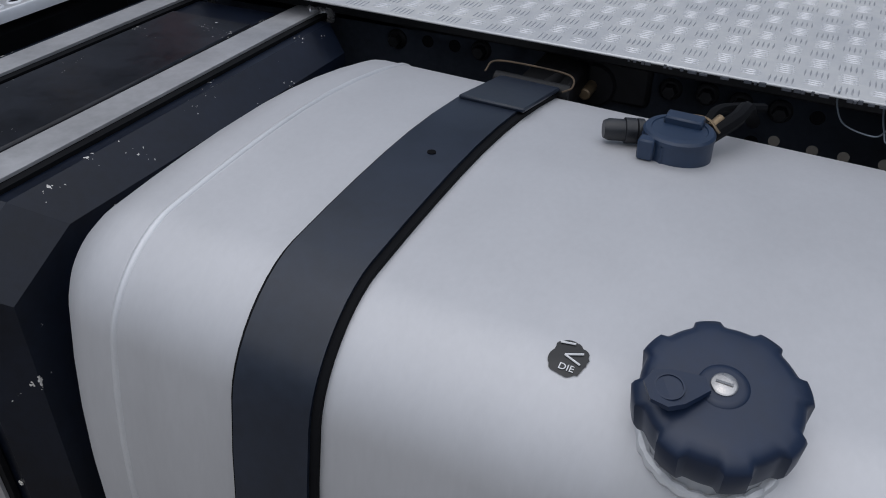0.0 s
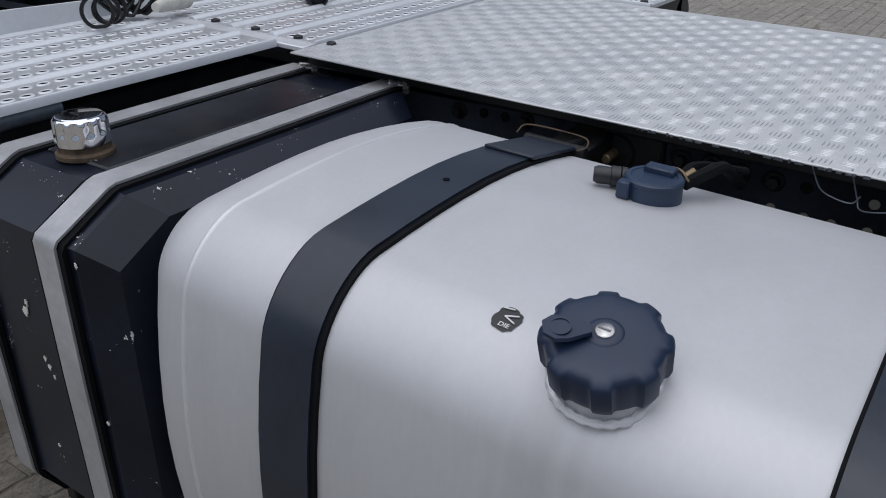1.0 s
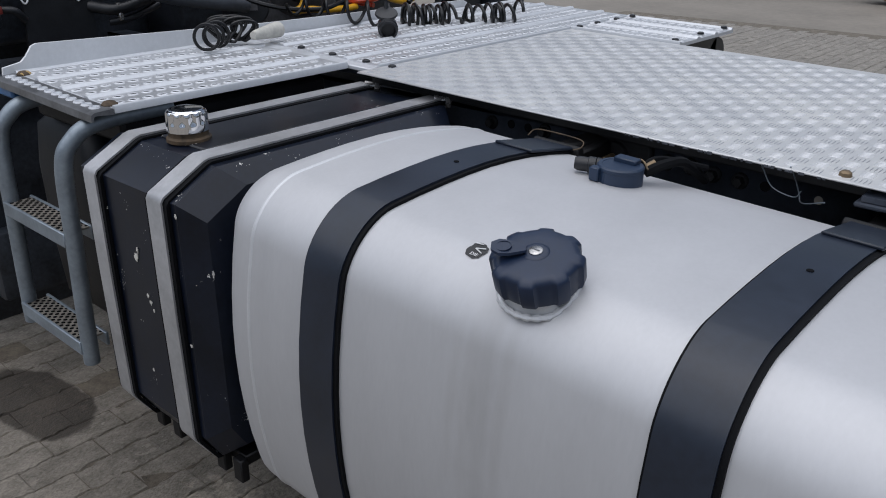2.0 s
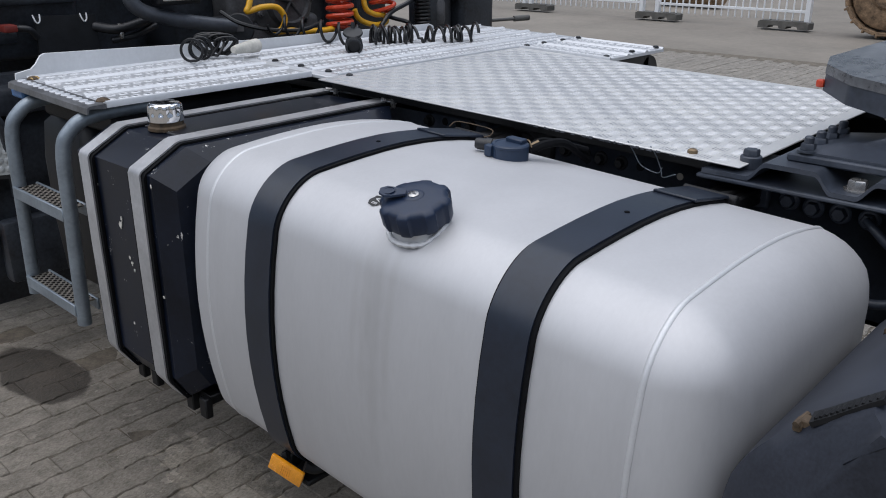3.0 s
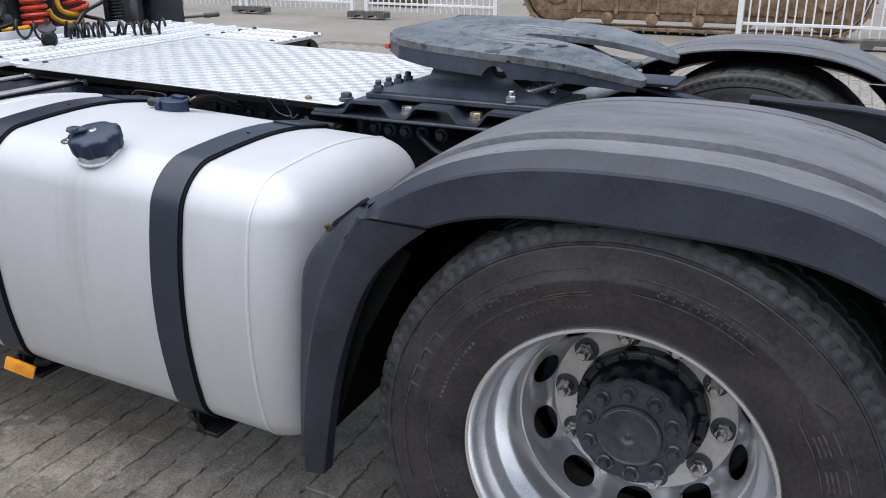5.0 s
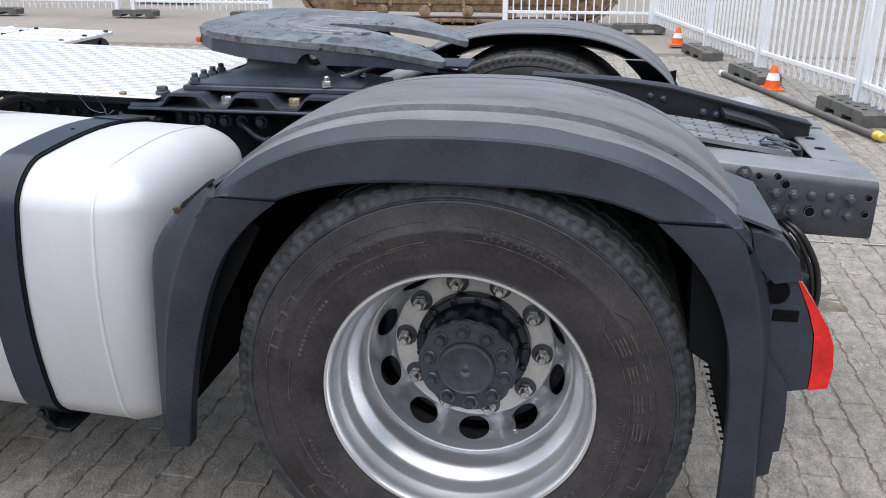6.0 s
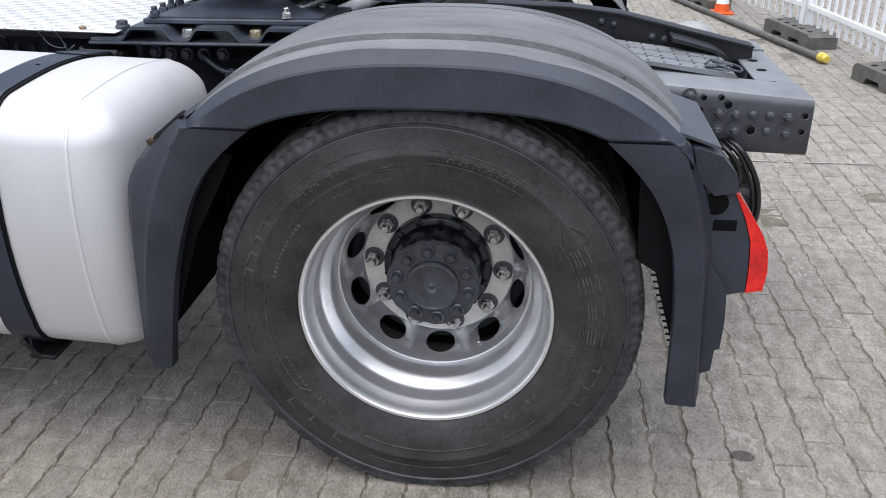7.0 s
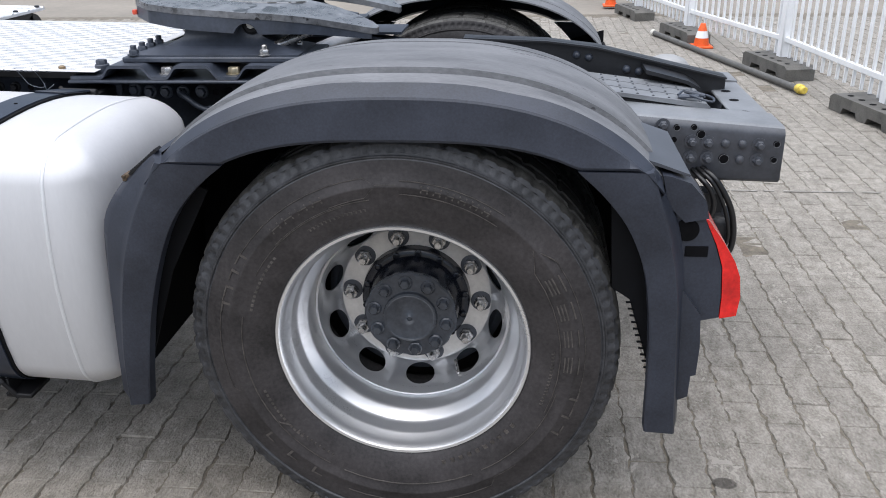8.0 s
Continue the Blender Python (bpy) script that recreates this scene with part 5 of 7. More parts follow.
    lathe(bm, c, ax, [(0.110, f + 0.110), (0.116, f + 0.112), (0.1165, f + 0.124), (0.113, f + 0.128), (0.075, f + 0.129), (0.068, f + 0.131), (0.066, f + 0.139), (0.061, f + 0.1405), (0.057, f + 0.138), (0.030, f + 0.1375), (0.014, f + 0.141), (0.006, f + 0.146), (0.004, f + 0.143)], 120, wobble=scallop)
    part("hub_cover", bm, M_HUBCOVER, t, "black end cover with a centre dimple")
    for k in range(10):
        th = radians(24 + 36 * k)
        bm = bmesh.new()
        bolt_head(bm, c + Vector((0.092 * math.cos(th), out * (f + 0.1275), 0.092 * math.sin(th))), ax, 0.0125)
        part("cover_bolt", bm, M_HUBCOVER, t, "black flange bolt")
    for k in range(14):
        th = radians(8 + 360 / 14 * k)
        bm = bmesh.new()
        p = c + Vector((0.130 * math.cos(th), out * (f + 0.0345), 0.130 * math.sin(th)))
        lathe(bm, p, ax, [(0.009, 0), (0.009, 0.008), (0.0065, 0.009), (0.005, 0.006)], 12)
        part("hub_screw", bm, M_HUB, t, "small black socket screw")
    return t


FACE = 0.925
build_wheel(0.0, -1, FACE, label="truck wheel with a dusty tyre, silver steel rim and black hub")
inner = thing("inner_wheel", "dark inner tyre of the twin wheels", "wheel", "rear wheels")
build_tyre(inner, 0.0, -1, FACE - 0.187)
wheel_far = build_wheel(0.0, 1, FACE + 2 * CL, label="far side truck wheel half hidden under its mudguard")
inner = thing("inner_wheel", "dark inner tyre of the far twin wheels", "wheel", "rear wheels")
build_tyre(inner, 0.0, 1, FACE + 2 * CL - 0.187)
bm = bmesh.new()
rod(bm, (0, -0.62, AZ), (0, 0.52, AZ), 0.075, 20, 0.01)
lathe(bm, (0, CL - 0.08, AZ), (0, 1, 0), [(0.1, 0), (0.2, 0.06), (0.22, 0.12), (0.18, 0.2), (0.09, 0.26)], 28)
tagged(finish("axle", bm, M_DIRTY), "dark rear axle tube between the wheels", "axle")


# ---- mudguards ----
def along(pts, n):
    """n + 1 points at even steps of length on a smooth line through pts of (x, z)."""
    line = smooth_path([(x, 0, z) for x, z in pts], 12)
    run = [0.0]
    for p, q in zip(line, line[1:]):
        run.append(run[-1] + (q - p).length)
    out, k = [], 0
    for i in range(n + 1):
        want = run[-1] * i / n
        while k < len(line) - 2 and run[k + 1] < want:
            k += 1
        f = (want - run[k]) / max(1e-9, run[k + 1] - run[k])
        p = line[k].lerp(line[k + 1], min(1.0, f))
        out.append((p.x, p.z))
    return out


def build_mudguard(out, mid):
    """A three-piece plastic mudguard. out: the y of its outer face; mid: +1 or -1 towards the middle."""
    t = thing("mudguard", "dark grey plastic truck mudguard over the rear wheel, scuffed on top", "mudguard", "mudguards")
    N = 48
    crown = arc_pts(0.662, 0.594, N, 0.010, AZ, 2.50)      # outer crease
    top1 = arc_pts(0.668, 0.632, N, 0.010, AZ, 2.45)
    low = arc_pts(0.565, 0.502, N, 0.010, AZ, 3.0)          # lower lip
    X0, X1 = -0.508, 0.536                                   # where the end pieces are clipped on
    def z_at(arc, x):
        for (xa, za), (xb, zb) in zip(arc, arc[1:]):
            if xa <= x <= xb:
                return za + (zb - za) * (x - xa) / max(1e-9, xb - xa)
        return AZ
    xs = [X0 + (X1 - X0) * i / 64 for i in range(65)]
    yin = out + mid * 0.56
    def top_row(x):
        zc, y = z_at(crown, x), out
        dent = 0.0035 * math.exp(-((x - 0.25) / 0.05) ** 2) - 0.002 * math.exp(-((x + 0.12) / 0.05) ** 2)
        g1, g2, zt = out + mid * 0.124, out + mid * 0.455, zc + 0.037
        pts = [(y + mid * 0.0505, zc + 0.0212 - dent), (g1 - mid * 0.014, zc + 0.028), (g1 - mid * 0.007, zc + 0.0175), (g1 + mid * 0.003, zc + 0.0175), (g1 + mid * 0.007, zt)]
        pts += [(g1 + (g2 - g1) * k / 6, zt + 0.003 * math.sin(math.pi * k / 6)) for k in range(1, 6)]
        pts += [(g2 - mid * 0.010, zt), (g2 - mid * 0.006, zt - 0.014), (g2 + mid * 0.004, zt - 0.014), (g2 + mid * 0.008, zt - 0.001), (yin, zt - 0.010), (yin, zt - 0.016), (g2, zt - 0.022), (g1, zc + 0.011), (y + mid * 0.0505, zc + 0.0105)]
        return [(x, yy, zz) for yy, zz in pts]
    tops = [top_row(x) for x in [X0 - 0.045, X0 - 0.03, X0 - 0.015] + xs + [X1 + 0.012, X1 + 0.025, X1 + 0.035]]
    rows = []
    for x in [X0 - 0.030, X0 - 0.015] + xs + [X1 + 0.012, X1 + 0.024]:
        zl = z_at(low, min(0.385, max(-0.360, x)))
        zc = z_at(crown, x)
        zl = min(zl, zc - 0.004)
        dent = 0.0035 * math.exp(-((x - 0.25) / 0.05) ** 2) - 0.002 * math.exp(-((x + 0.12) / 0.05) ** 2)
        y = out + (mid * 0.004 if x < X0 or x > X1 else 0.0)
        B = (out + mid * 0.050, zc + 0.021 - dent)
        rows.append([(x, yy, zz) for yy, zz in ((y + mid * 0.030, zl + 0.010), (y + mid * 0.004, zl), (y, zl + 0.006), (y + mid * (0.003 + dent), (zl + zc) / 2), (y + mid * 0.006, zc - 0.005), (y + mid * 0.009, zc), B, (y + mid * 0.050, zc + 0.012), (y + mid * 0.020, zc - 0.012), (y + mid * 0.014, (zl + zc) / 2), (y + mid * 0.030, zl + 0.014))])
    bm = bmesh.new()
    loft(bm, rows)
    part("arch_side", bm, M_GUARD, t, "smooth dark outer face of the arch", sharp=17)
    # top is its own piece so it can carry the dusty, sky-lit colour
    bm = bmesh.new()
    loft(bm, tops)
    part("arch_top", bm, M_GUARDTOP, t, "dusty scuffed top of the arch, coloured paler as sky-lit, with two moulded grooves", sharp=17)

    def leg(inner, ridge, face, depth):
        """The piece in front of or behind the wheel. Lines of (x, z): the side's inner edge, its outer ridge, and the bulging panel."""
        n = 30
        s = -1 if face[0][0] < 0 else 1
        rows = []
        for (xi, zi), (xr, zr), (xf, zf) in zip(along(inner, n), along(ridge, n), along(face, n)):
            def mix(f):
                return xi + (xr - xi) * f, zi + (zr - zi) * f
            m1, m2 = mix(0.06), mix(0.93)
            rows.append([(xi, out + mid * 0.035, zi), (xi, out + mid * 0.003, zi), (m1[0], out, m1[1]), (m2[0], out + mid * 0.001, m2[1]), (xr, out + mid * 0.006, zr),
                         (xr + (xf - xr) * 0.22, out + mid * 0.022, zr + (zf - zr) * 0.22), (xr + (xf - xr) * 0.72, out + mid * 0.034, zr + (zf - zr) * 0.72), (xf, out + mid * 0.055, zf), (xf + s * 0.002, out + mid * 0.12, zf), (xf, out + mid * depth, zf),
                         (xf - s * 0.010, out + mid * depth, zf), (xf - s * 0.010, out + mid * 0.07, zf - 0.004), (xr - s * 0.012, out + mid * 0.026, zr - 0.004), (m1[0], out + mid * 0.012, m1[1]), (xi - s * -0.004, out + mid * 0.035, zi)])
        bm = bmesh.new()
        loft(bm, rows)
        return bm
    part("front_piece", leg([(-0.360, 0.934), (-0.424, 0.882), (-0.483, 0.812), (-0.528, 0.718), (-0.570, 0.586), (-0.598, 0.447), (-0.615, 0.330)],
                            [(-0.509, 0.938), (-0.558, 0.853), (-0.598, 0.765), (-0.634, 0.645), (-0.661, 0.478), (-0.669, 0.322)],
                            [(-0.530, 0.945), (-0.576, 0.912), (-0.616, 0.874), (-0.660, 0.815), (-0.679, 0.755), (-0.692, 0.600), (-0.706, 0.352)], 0.54), M_GUARD, t, "front lower piece", sharp=40)
    part("rear_piece", leg([(0.385, 0.931), (0.445, 0.873), (0.495, 0.806), (0.531, 0.718), (0.547, 0.631), (0.557, 0.495), (0.560, 0.312)],
                           [(0.536, 0.930), (0.558, 0.864), (0.588, 0.768), (0.607, 0.669), (0.614, 0.578), (0.630, 0.308)],
                           [(0.545, 0.926), (0.562, 0.895), (0.603, 0.810), (0.621, 0.720), (0.632, 0.600), (0.640, 0.330)], 0.54), M_GUARD, t, "rear lower piece", sharp=40)
    bm = bmesh.new()
    ya, yb = sorted((out + mid * 0.030, out + mid * 0.50))
    prism(bm, [(0.620, 0.66), (0.664, 0.60), (0.670, 0.521), (0.668, 0.449), (0.657, 0.445), (0.655, 0.392), (0.620, 0.375)], ya, yb, lambda u, v, a: (u, a, v))
    part("rear_flap", bm, M_GUARD, t, "flat strip behind the rear piece")
    # the liner in front of the wheel, the short inner skirt and the spray flaps
    bm = bmesh.new()
    curve = along([(-0.655, 0.372), (-0.660, 0.50), (-0.645, 0.65), (-0.600, 0.77), (-0.540, 0.86), (-0.450, 0.92), (-0.360, 0.955)], 18)
    ya, yb = sorted((out + mid * 0.030, out + mid * 0.560))
    prism(bm, curve + [(x - 0.006, z + 0.004) for x, z in reversed(curve)], ya, yb, lambda u, v, a: (u, a, v))
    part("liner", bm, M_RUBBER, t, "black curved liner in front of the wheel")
    bm = bmesh.new()
    yA, yB = sorted((yin, yin + mid * 0.006))
    hi = [(x, z_at(top1, x) - 0.012) for x in xs]
    prism(bm, [(-0.655, 0.372), (-0.690, 0.372), (-0.678, 0.60), (-0.655, 0.74), (-0.620, 0.815), (-0.555, 0.895)] + hi + [(0.60, 0.85), (0.56, 0.74), (0.40, 0.735), (-0.43, 0.735), (-0.478, 0.715), (-0.512, 0.655), (-0.563, 0.589), (-0.583, 0.513)], yA, yB, lambda u, v, a: (u, a, v))
    if mid > 0:
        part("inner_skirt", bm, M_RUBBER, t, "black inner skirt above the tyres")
    bm = bmesh.new()
    yA, yB = sorted((out + mid * 0.07, out + mid * 0.52))
    box(bm, (-0.675, yA, 0.40), (-0.660, yB, 0.70), 0.003)
    box(bm, (0.60, yA, 0.33), (0.615, yB, 0.85), 0.003)
    yA, yB = sorted((out + mid * 0.055, out + mid * 0.062))
    prism(bm, [(0.46, 0.86), (0.473, 0.648), (0.513, 0.622), (0.590, 0.37), (0.62, 0.37), (0.61, 0.90)], yA, yB, lambda u, v, a: (u, a, v))
    prism(bm, [(-0.42, 0.86), (-0.53, 0.66), (-0.61, 0.44), (-0.645, 0.40), (-0.640, 0.72), (-0.600, 0.82), (-0.52, 0.91)], yA, yB, lambda u, v, a: (u, a, v))
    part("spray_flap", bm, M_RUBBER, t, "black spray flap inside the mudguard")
    bm = bmesh.new()
    for k in range(15):
        z = 0.615 - k * 0.0165
        x = 0.515 + (0.615 - z) * 0.305
        yk = out + mid * 0.058
        box(bm, (x - 0.009, yk - 0.003, z - 0.003), (x + 0.006, yk + 0.003, z - 0.0005), 0)
    tagged(part("bristle", bm, M_RUBBER, t, "short spray suppression bristles"), kind="stuff")
    return t


guard = build_mudguard(-1.252, 1)
guard_far = build_mudguard(1.252 + 2 * CL, -1)
for ob in guard_far.children:
    ob.data.transform(Matrix.Translation((0, 0, -0.045)))
# rubber catches where the pieces are clipped together
for yc in (-1.196, -0.872):
    lie = [(-0.590, yc, 0.899), (-0.570, yc + 0.003, 0.914), (-0.548, yc + 0.006, 0.932), (-0.522, yc + 0.008, 0.953)]
    bm = bmesh.new()
    sweep(bm, smooth_path(lie, 5), [(-0.015, -0.003), (0.015, -0.003), (0.014, 0.003), (-0.014, 0.003)], up=(0, 0, 1))
    for p in smooth_path(lie, 4)[1:-1]:
        box(bm, (p.x - 0.0015, p.y - 0.010, p.z), (p.x + 0.0015, p.y + 0.010, p.z + 0.0048), 0)
    part("catch", bm, M_DIRTY, guard, "worn ribbed rubber catch strap")
    bm = bmesh.new()
    box(bm, (-0.608, yc - 0.011, 0.881), (-0.597, yc + 0.009, 0.894), 0.002)
    box(bm, (-0.602, yc - 0.008, 0.887), (-0.588, yc + 0.010, 0.898), 0.002)
    rod(bm, (-0.603, yc - 0.015, 0.893), (-0.600, yc + 0.014, 0.895), 0.004, 8)
    part("catch_hook", bm, M_RUST, guard, "rusty catch hook")
bm = bmesh.new()
box(bm, (0.560, -1.16, 0.880), (0.655, -1.13, 0.892), 0.002, 1, Matrix.Translation((0.56, 0, 0.89)) @ Matrix.Rotation(radians(28), 4, 'Y') @ Matrix.Translation((-0.56, 0, -0.89)))
part("catch", bm, M_DIRTY, guard, "worn rubber catch strap")


# ---- tail lamp ----
def build_tail_lamp():
    t = thing("tail_lamp", "red tail lamp in a black housing behind the mudguard", "tail lamp")
    bm = bmesh.new()
    side = [(0.565, 0.905), (0.618, 0.893), (0.646, 0.862), (0.655, 0.826), (0.658, 0.812), (0.683, 0.757), (0.700, 0.707), (0.706, 0.634), (0.706, 0.586), (0.668, 0.577), (0.600, 0.585), (0.575, 0.70)]
    prism(bm, side, -1.203, -0.80, lambda u, v, a: (u, a, v))
    bevel_sharp(bm, 0.010, 3, 25)
    part("housing", bm, M_GUARD, t, "black plastic housing")
    bm = bmesh.new()
    prism(bm, [(0.560, 0.914), (0.577, 0.912), (0.618, 0.898), (0.652, 0.860), (0.661, 0.822), (0.613, 0.812), (0.575, 0.85)], -1.214, -1.10, lambda u, v, a: (u, a, v))
    bevel_sharp(bm, 0.007, 3, 25)
    part("shoulder", bm, M_GUARD, t, "proud upper shoulder of the housing")
    bm = bmesh.new()
    lathe(bm, (0.620, -1.2040, 0.792), (0, -1, 0), [(0.0255, -0.004), (0.0255, 0.0012), (0.024, 0.0013)], 32)
    part("socket_cover", bm, M_HOLE, t, "dark round opening in the housing")
    bm = bmesh.new()
    box(bm, (0.620, -1.2055, 0.731), (0.668, -1.19, 0.755), 0.001)
    part("slot", bm, M_HOLE, t, "dark slot below the round opening")
    bm = bmesh.new()
    lens = [(0.657, 0.816), (0.663, 0.815), (0.700, 0.764), (0.727, 0.721), (0.741, 0.686), (0.747, 0.637), (0.743, 0.592), (0.708, 0.584), (0.708, 0.634), (0.702, 0.707), (0.685, 0.757)]
    prism(bm, lens, -1.204, -0.83, lambda u, v, a: (u, a, v))
    bevel_sharp(bm, 0.007, 3, 25)
    part("lens", bm, M_REDLENS, t, "glossy red plastic lens")
    return t


build_tail_lamp()
bm = bmesh.new()
prism(bm, [(0.500, 0.950), (0.548, 0.936), (0.618, 0.911), (0.617, 0.906), (0.548, 0.929), (0.500, 0.942)], -1.196, -0.86, lambda u, v, a: (u, a, v))
bevel_sharp(bm, 0.0015, 1, 25)
tagged(finish("lamp_bracket", bm, M_FRAME2), "dusty grey sheet bracket between mudguard and frame", "bracket")


# ---- rear end of the frame ----
def build_rear_frame():
    t = thing("rear_frame", "grey painted frame tail with bolts and punched holes", "chassis")
    for s, y0 in ((1, FY - 0.006), (-1, 2 * CL - FY + 0.006)):
        bm = bmesh.new()
        def ztop(x): return 0.814 + (1.018 - x) * 0.085
        def zbot(x): return 0.648 + (1.018 - x) * 0.03
        rows, flange = [], []
        r = 0.030
        for x in (0.18, 0.6, 0.9, 1.0, 1.016):
            zt, zb = ztop(x), zbot(x)
            arc = [(y0 + s * r * (1 - math.sin(q)), zt - r * (1 - math.cos(q))) for q in [math.pi / 2 * k / 8 for k in range(9)]]
            side = arc[3:] + [(y0, zb + r * 0.4), (y0 + s * r * 0.4, zb), (y0 + s * 0.08, zb), (y0 + s * 0.08, zb + 0.008), (y0 + s * 0.020, zb + 0.010), (y0 + s * 0.010, zb + 0.02), (y0 + s * 0.010, zt - r - 0.004), (arc[3][0] + s * 0.006, arc[3][1] - 0.007)]
            top = [(y0 + s * 0.175, zt)] + arc[:4] + [(arc[3][0] + s * 0.0055, arc[3][1] - 0.006), (y0 + s * (r + 0.004), zt - 0.010), (y0 + s * 0.175, zt - 0.010)]
            rows.append([(x, yy, zz) for yy, zz in side])
            flange.append([(x, yy, zz) for yy, zz in top])
        loft(bm, rows)
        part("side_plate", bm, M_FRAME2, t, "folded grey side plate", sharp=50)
        # top flange split off to carry the paler, sky-lit colour
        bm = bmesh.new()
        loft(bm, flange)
        part("top_flange", bm, M_LITFRAME, t, "rounded top flange, paler for the sky light on it", sharp=50)
    y0 = FY - 0.006
    for x, z in ((0.754, 0.773), (0.801, 0.771), (0.946, 0.765), (0.754, 0.726), (0.802, 0.724), (0.944, 0.719), (0.668, 0.822)):
        bm = bmesh.new()
        hexnut(bm, (x, y0, z), (0, -1, 0), 0.0135, 0.013, 0.0205, 0.010, 0.009)
        part("bolt", bm, M_FRAME2, t, "grey painted flange nut")
    for x, z in ((0.850, 0.768), (0.898, 0.767), (0.895, 0.721)):
        bm = bmesh.new()
        lathe(bm, (x, y0, z), (0, -1, 0), [(0.0125, 0), (0.0115, 0.008), (0.006, 0.012)], 14)
        part("rivet", bm, M_FRAME2, t, "grey painted rivet")
    bm = bmesh.new()
    for x, z, r in ((0.708, 0.815, 0.0090), (0.757, 0.816, 0.0090), (0.778, 0.796, 0.0125), (0.849, 0.723, 0.0145), (0.703, 0.778, 0.0085), (0.994, 0.768, 0.0095), (0.991, 0.721, 0.0095)):
        lathe(bm, (x, y0 - 0.0012, z), (0, 1, 0), [(r, 0), (r, 0.004)], 18)
    part("punched_hole", bm, M_HOLE, t, "dark punched holes")
    # offset pale rings paint the light caught on each hole's edge
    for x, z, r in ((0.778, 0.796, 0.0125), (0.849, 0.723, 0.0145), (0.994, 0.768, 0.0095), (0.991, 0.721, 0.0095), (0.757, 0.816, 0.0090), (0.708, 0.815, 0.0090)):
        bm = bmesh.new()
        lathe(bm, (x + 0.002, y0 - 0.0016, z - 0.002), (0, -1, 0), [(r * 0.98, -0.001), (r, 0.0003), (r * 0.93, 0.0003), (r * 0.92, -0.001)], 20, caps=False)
        part("hole_edge", bm, M_LITFRAME, t, "pale ring painted as the lit edge of a punched hole")
    bm = bmesh.new()
    # end cross beam with oval holes, and the top tray
    bm = bmesh.new()
    yl, yr = FY + 0.02, 2 * CL - FY - 0.02
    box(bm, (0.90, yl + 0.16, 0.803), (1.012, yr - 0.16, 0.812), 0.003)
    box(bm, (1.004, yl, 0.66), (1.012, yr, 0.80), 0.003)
    part("end_beam", bm, M_LITFRAME, t, "folded end cross beam")
    bm = bmesh.new()
    for y in (-0.264, -0.105, 0.026, 0.126):
        lathe(bm, (0.944, y, 0.8122), (0, 0, 1), [(0.016, 0), (0.016, 0.0008)], 18)
    part("punched_hole", bm, M_HOLE, t, "oval holes in the end beam")
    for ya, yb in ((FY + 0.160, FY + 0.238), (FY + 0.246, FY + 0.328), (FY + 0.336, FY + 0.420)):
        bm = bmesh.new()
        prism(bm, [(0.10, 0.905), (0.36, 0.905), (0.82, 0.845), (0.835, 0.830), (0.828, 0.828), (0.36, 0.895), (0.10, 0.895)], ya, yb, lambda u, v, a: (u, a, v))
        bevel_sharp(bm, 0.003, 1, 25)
        part("tray_plank", bm, M_LITFRAME, t, "grey sheet plank of the tray between the rails")
    # added dark sheet: its colour makes the shade in the plank gaps
    bm = bmesh.new()
    prism(bm, [(0.10, 0.890), (0.36, 0.890), (0.82, 0.826), (0.82, 0.820), (0.36, 0.884), (0.10, 0.884)], FY + 0.162, FY + 0.45, lambda u, v, a: (u, a, v))
    part("tray_base", bm, M_DIRTY, t, "added dark sheet that gives the tray plank gaps their shade")
    bm = bmesh.new()
    for i in range(9):
        for y in (FY + 0.175, FY + 0.222, FY + 0.262, FY + 0.312, FY + 0.352, FY + 0.402):
            x = 0.42 + i * 0.048
            lathe(bm, (x, y, 0.905 - (x - 0.36) * 0.131), (0, 0, 1), [(0.0045, -0.004), (0.0042, 0.0022), (0.002, 0.0034)], 8)
    tagged(part("tray_rivet", bm, M_FRAME2, t, "rows of small rivets"), kind="stuff")
    # the sloping side wall of the far rail, and its folded lip
    bm = bmesh.new()
    ya = CL + 0.10
    brow = [(0.05, 0.992), (0.335, 0.981), (0.502, 0.961), (0.722, 0.909), (0.945, 0.857)]
    prism(bm, brow + [(0.945, 0.815), (0.80, 0.79), (0.05, 0.84)], ya, ya + 0.012, lambda u, v, a: (u, a, v))
    prism(bm, brow + [(u, v - 0.006) for u, v in reversed(brow)], ya - 0.02, ya + 0.06, lambda u, v, a: (u, a, v))
    prism(bm, [(0.66, 0.905), (0.74, 0.885), (0.80, 0.868), (0.84, 0.845), (0.86, 0.812), (0.845, 0.812), (0.825, 0.842), (0.79, 0.860), (0.66, 0.892)], ya - 0.13, ya - 0.001, lambda u, v, a: (u, a, v))
    part("guide_ramp", bm, M_PLASTIC, t, "dark sloping coupling ramp")
    for x, z in ((0.438, 0.931), (0.480, 0.922), (0.610, 0.882), (0.652, 0.875), (0.694, 0.872)):
        bm = bmesh.new()
        lathe(bm, (x, ya, z), (0, -1, 0), [(0.014, 0), (0.013, 0.006), (0.008, 0.012), (0.003, 0.0135)], 16)
        part("rivet", bm, M_FRAME, t, "round bolt head on the ramp wall")
    bm = bmesh.new()
    box(bm, (0.80, 2 * CL - FY - 0.01, 0.690), (0.88, 0.72, 0.705), 0.003)
    part("cover_arm", bm, M_FRAME, t, "black bracket arm on the far rail")
    bm = bmesh.new()
    lathe(bm, (0.842, 0.685, 0.705), (0, 0, 1), [(0.098, 0), (0.100, 0.04), (0.092, 0.070), (0.070, 0.095), (0.038, 0.108), (0.008, 0.111)], 32)
    part("round_cover", bm, M_DOME, t, "pale grey domed plastic cover")
    bm = bmesh.new()
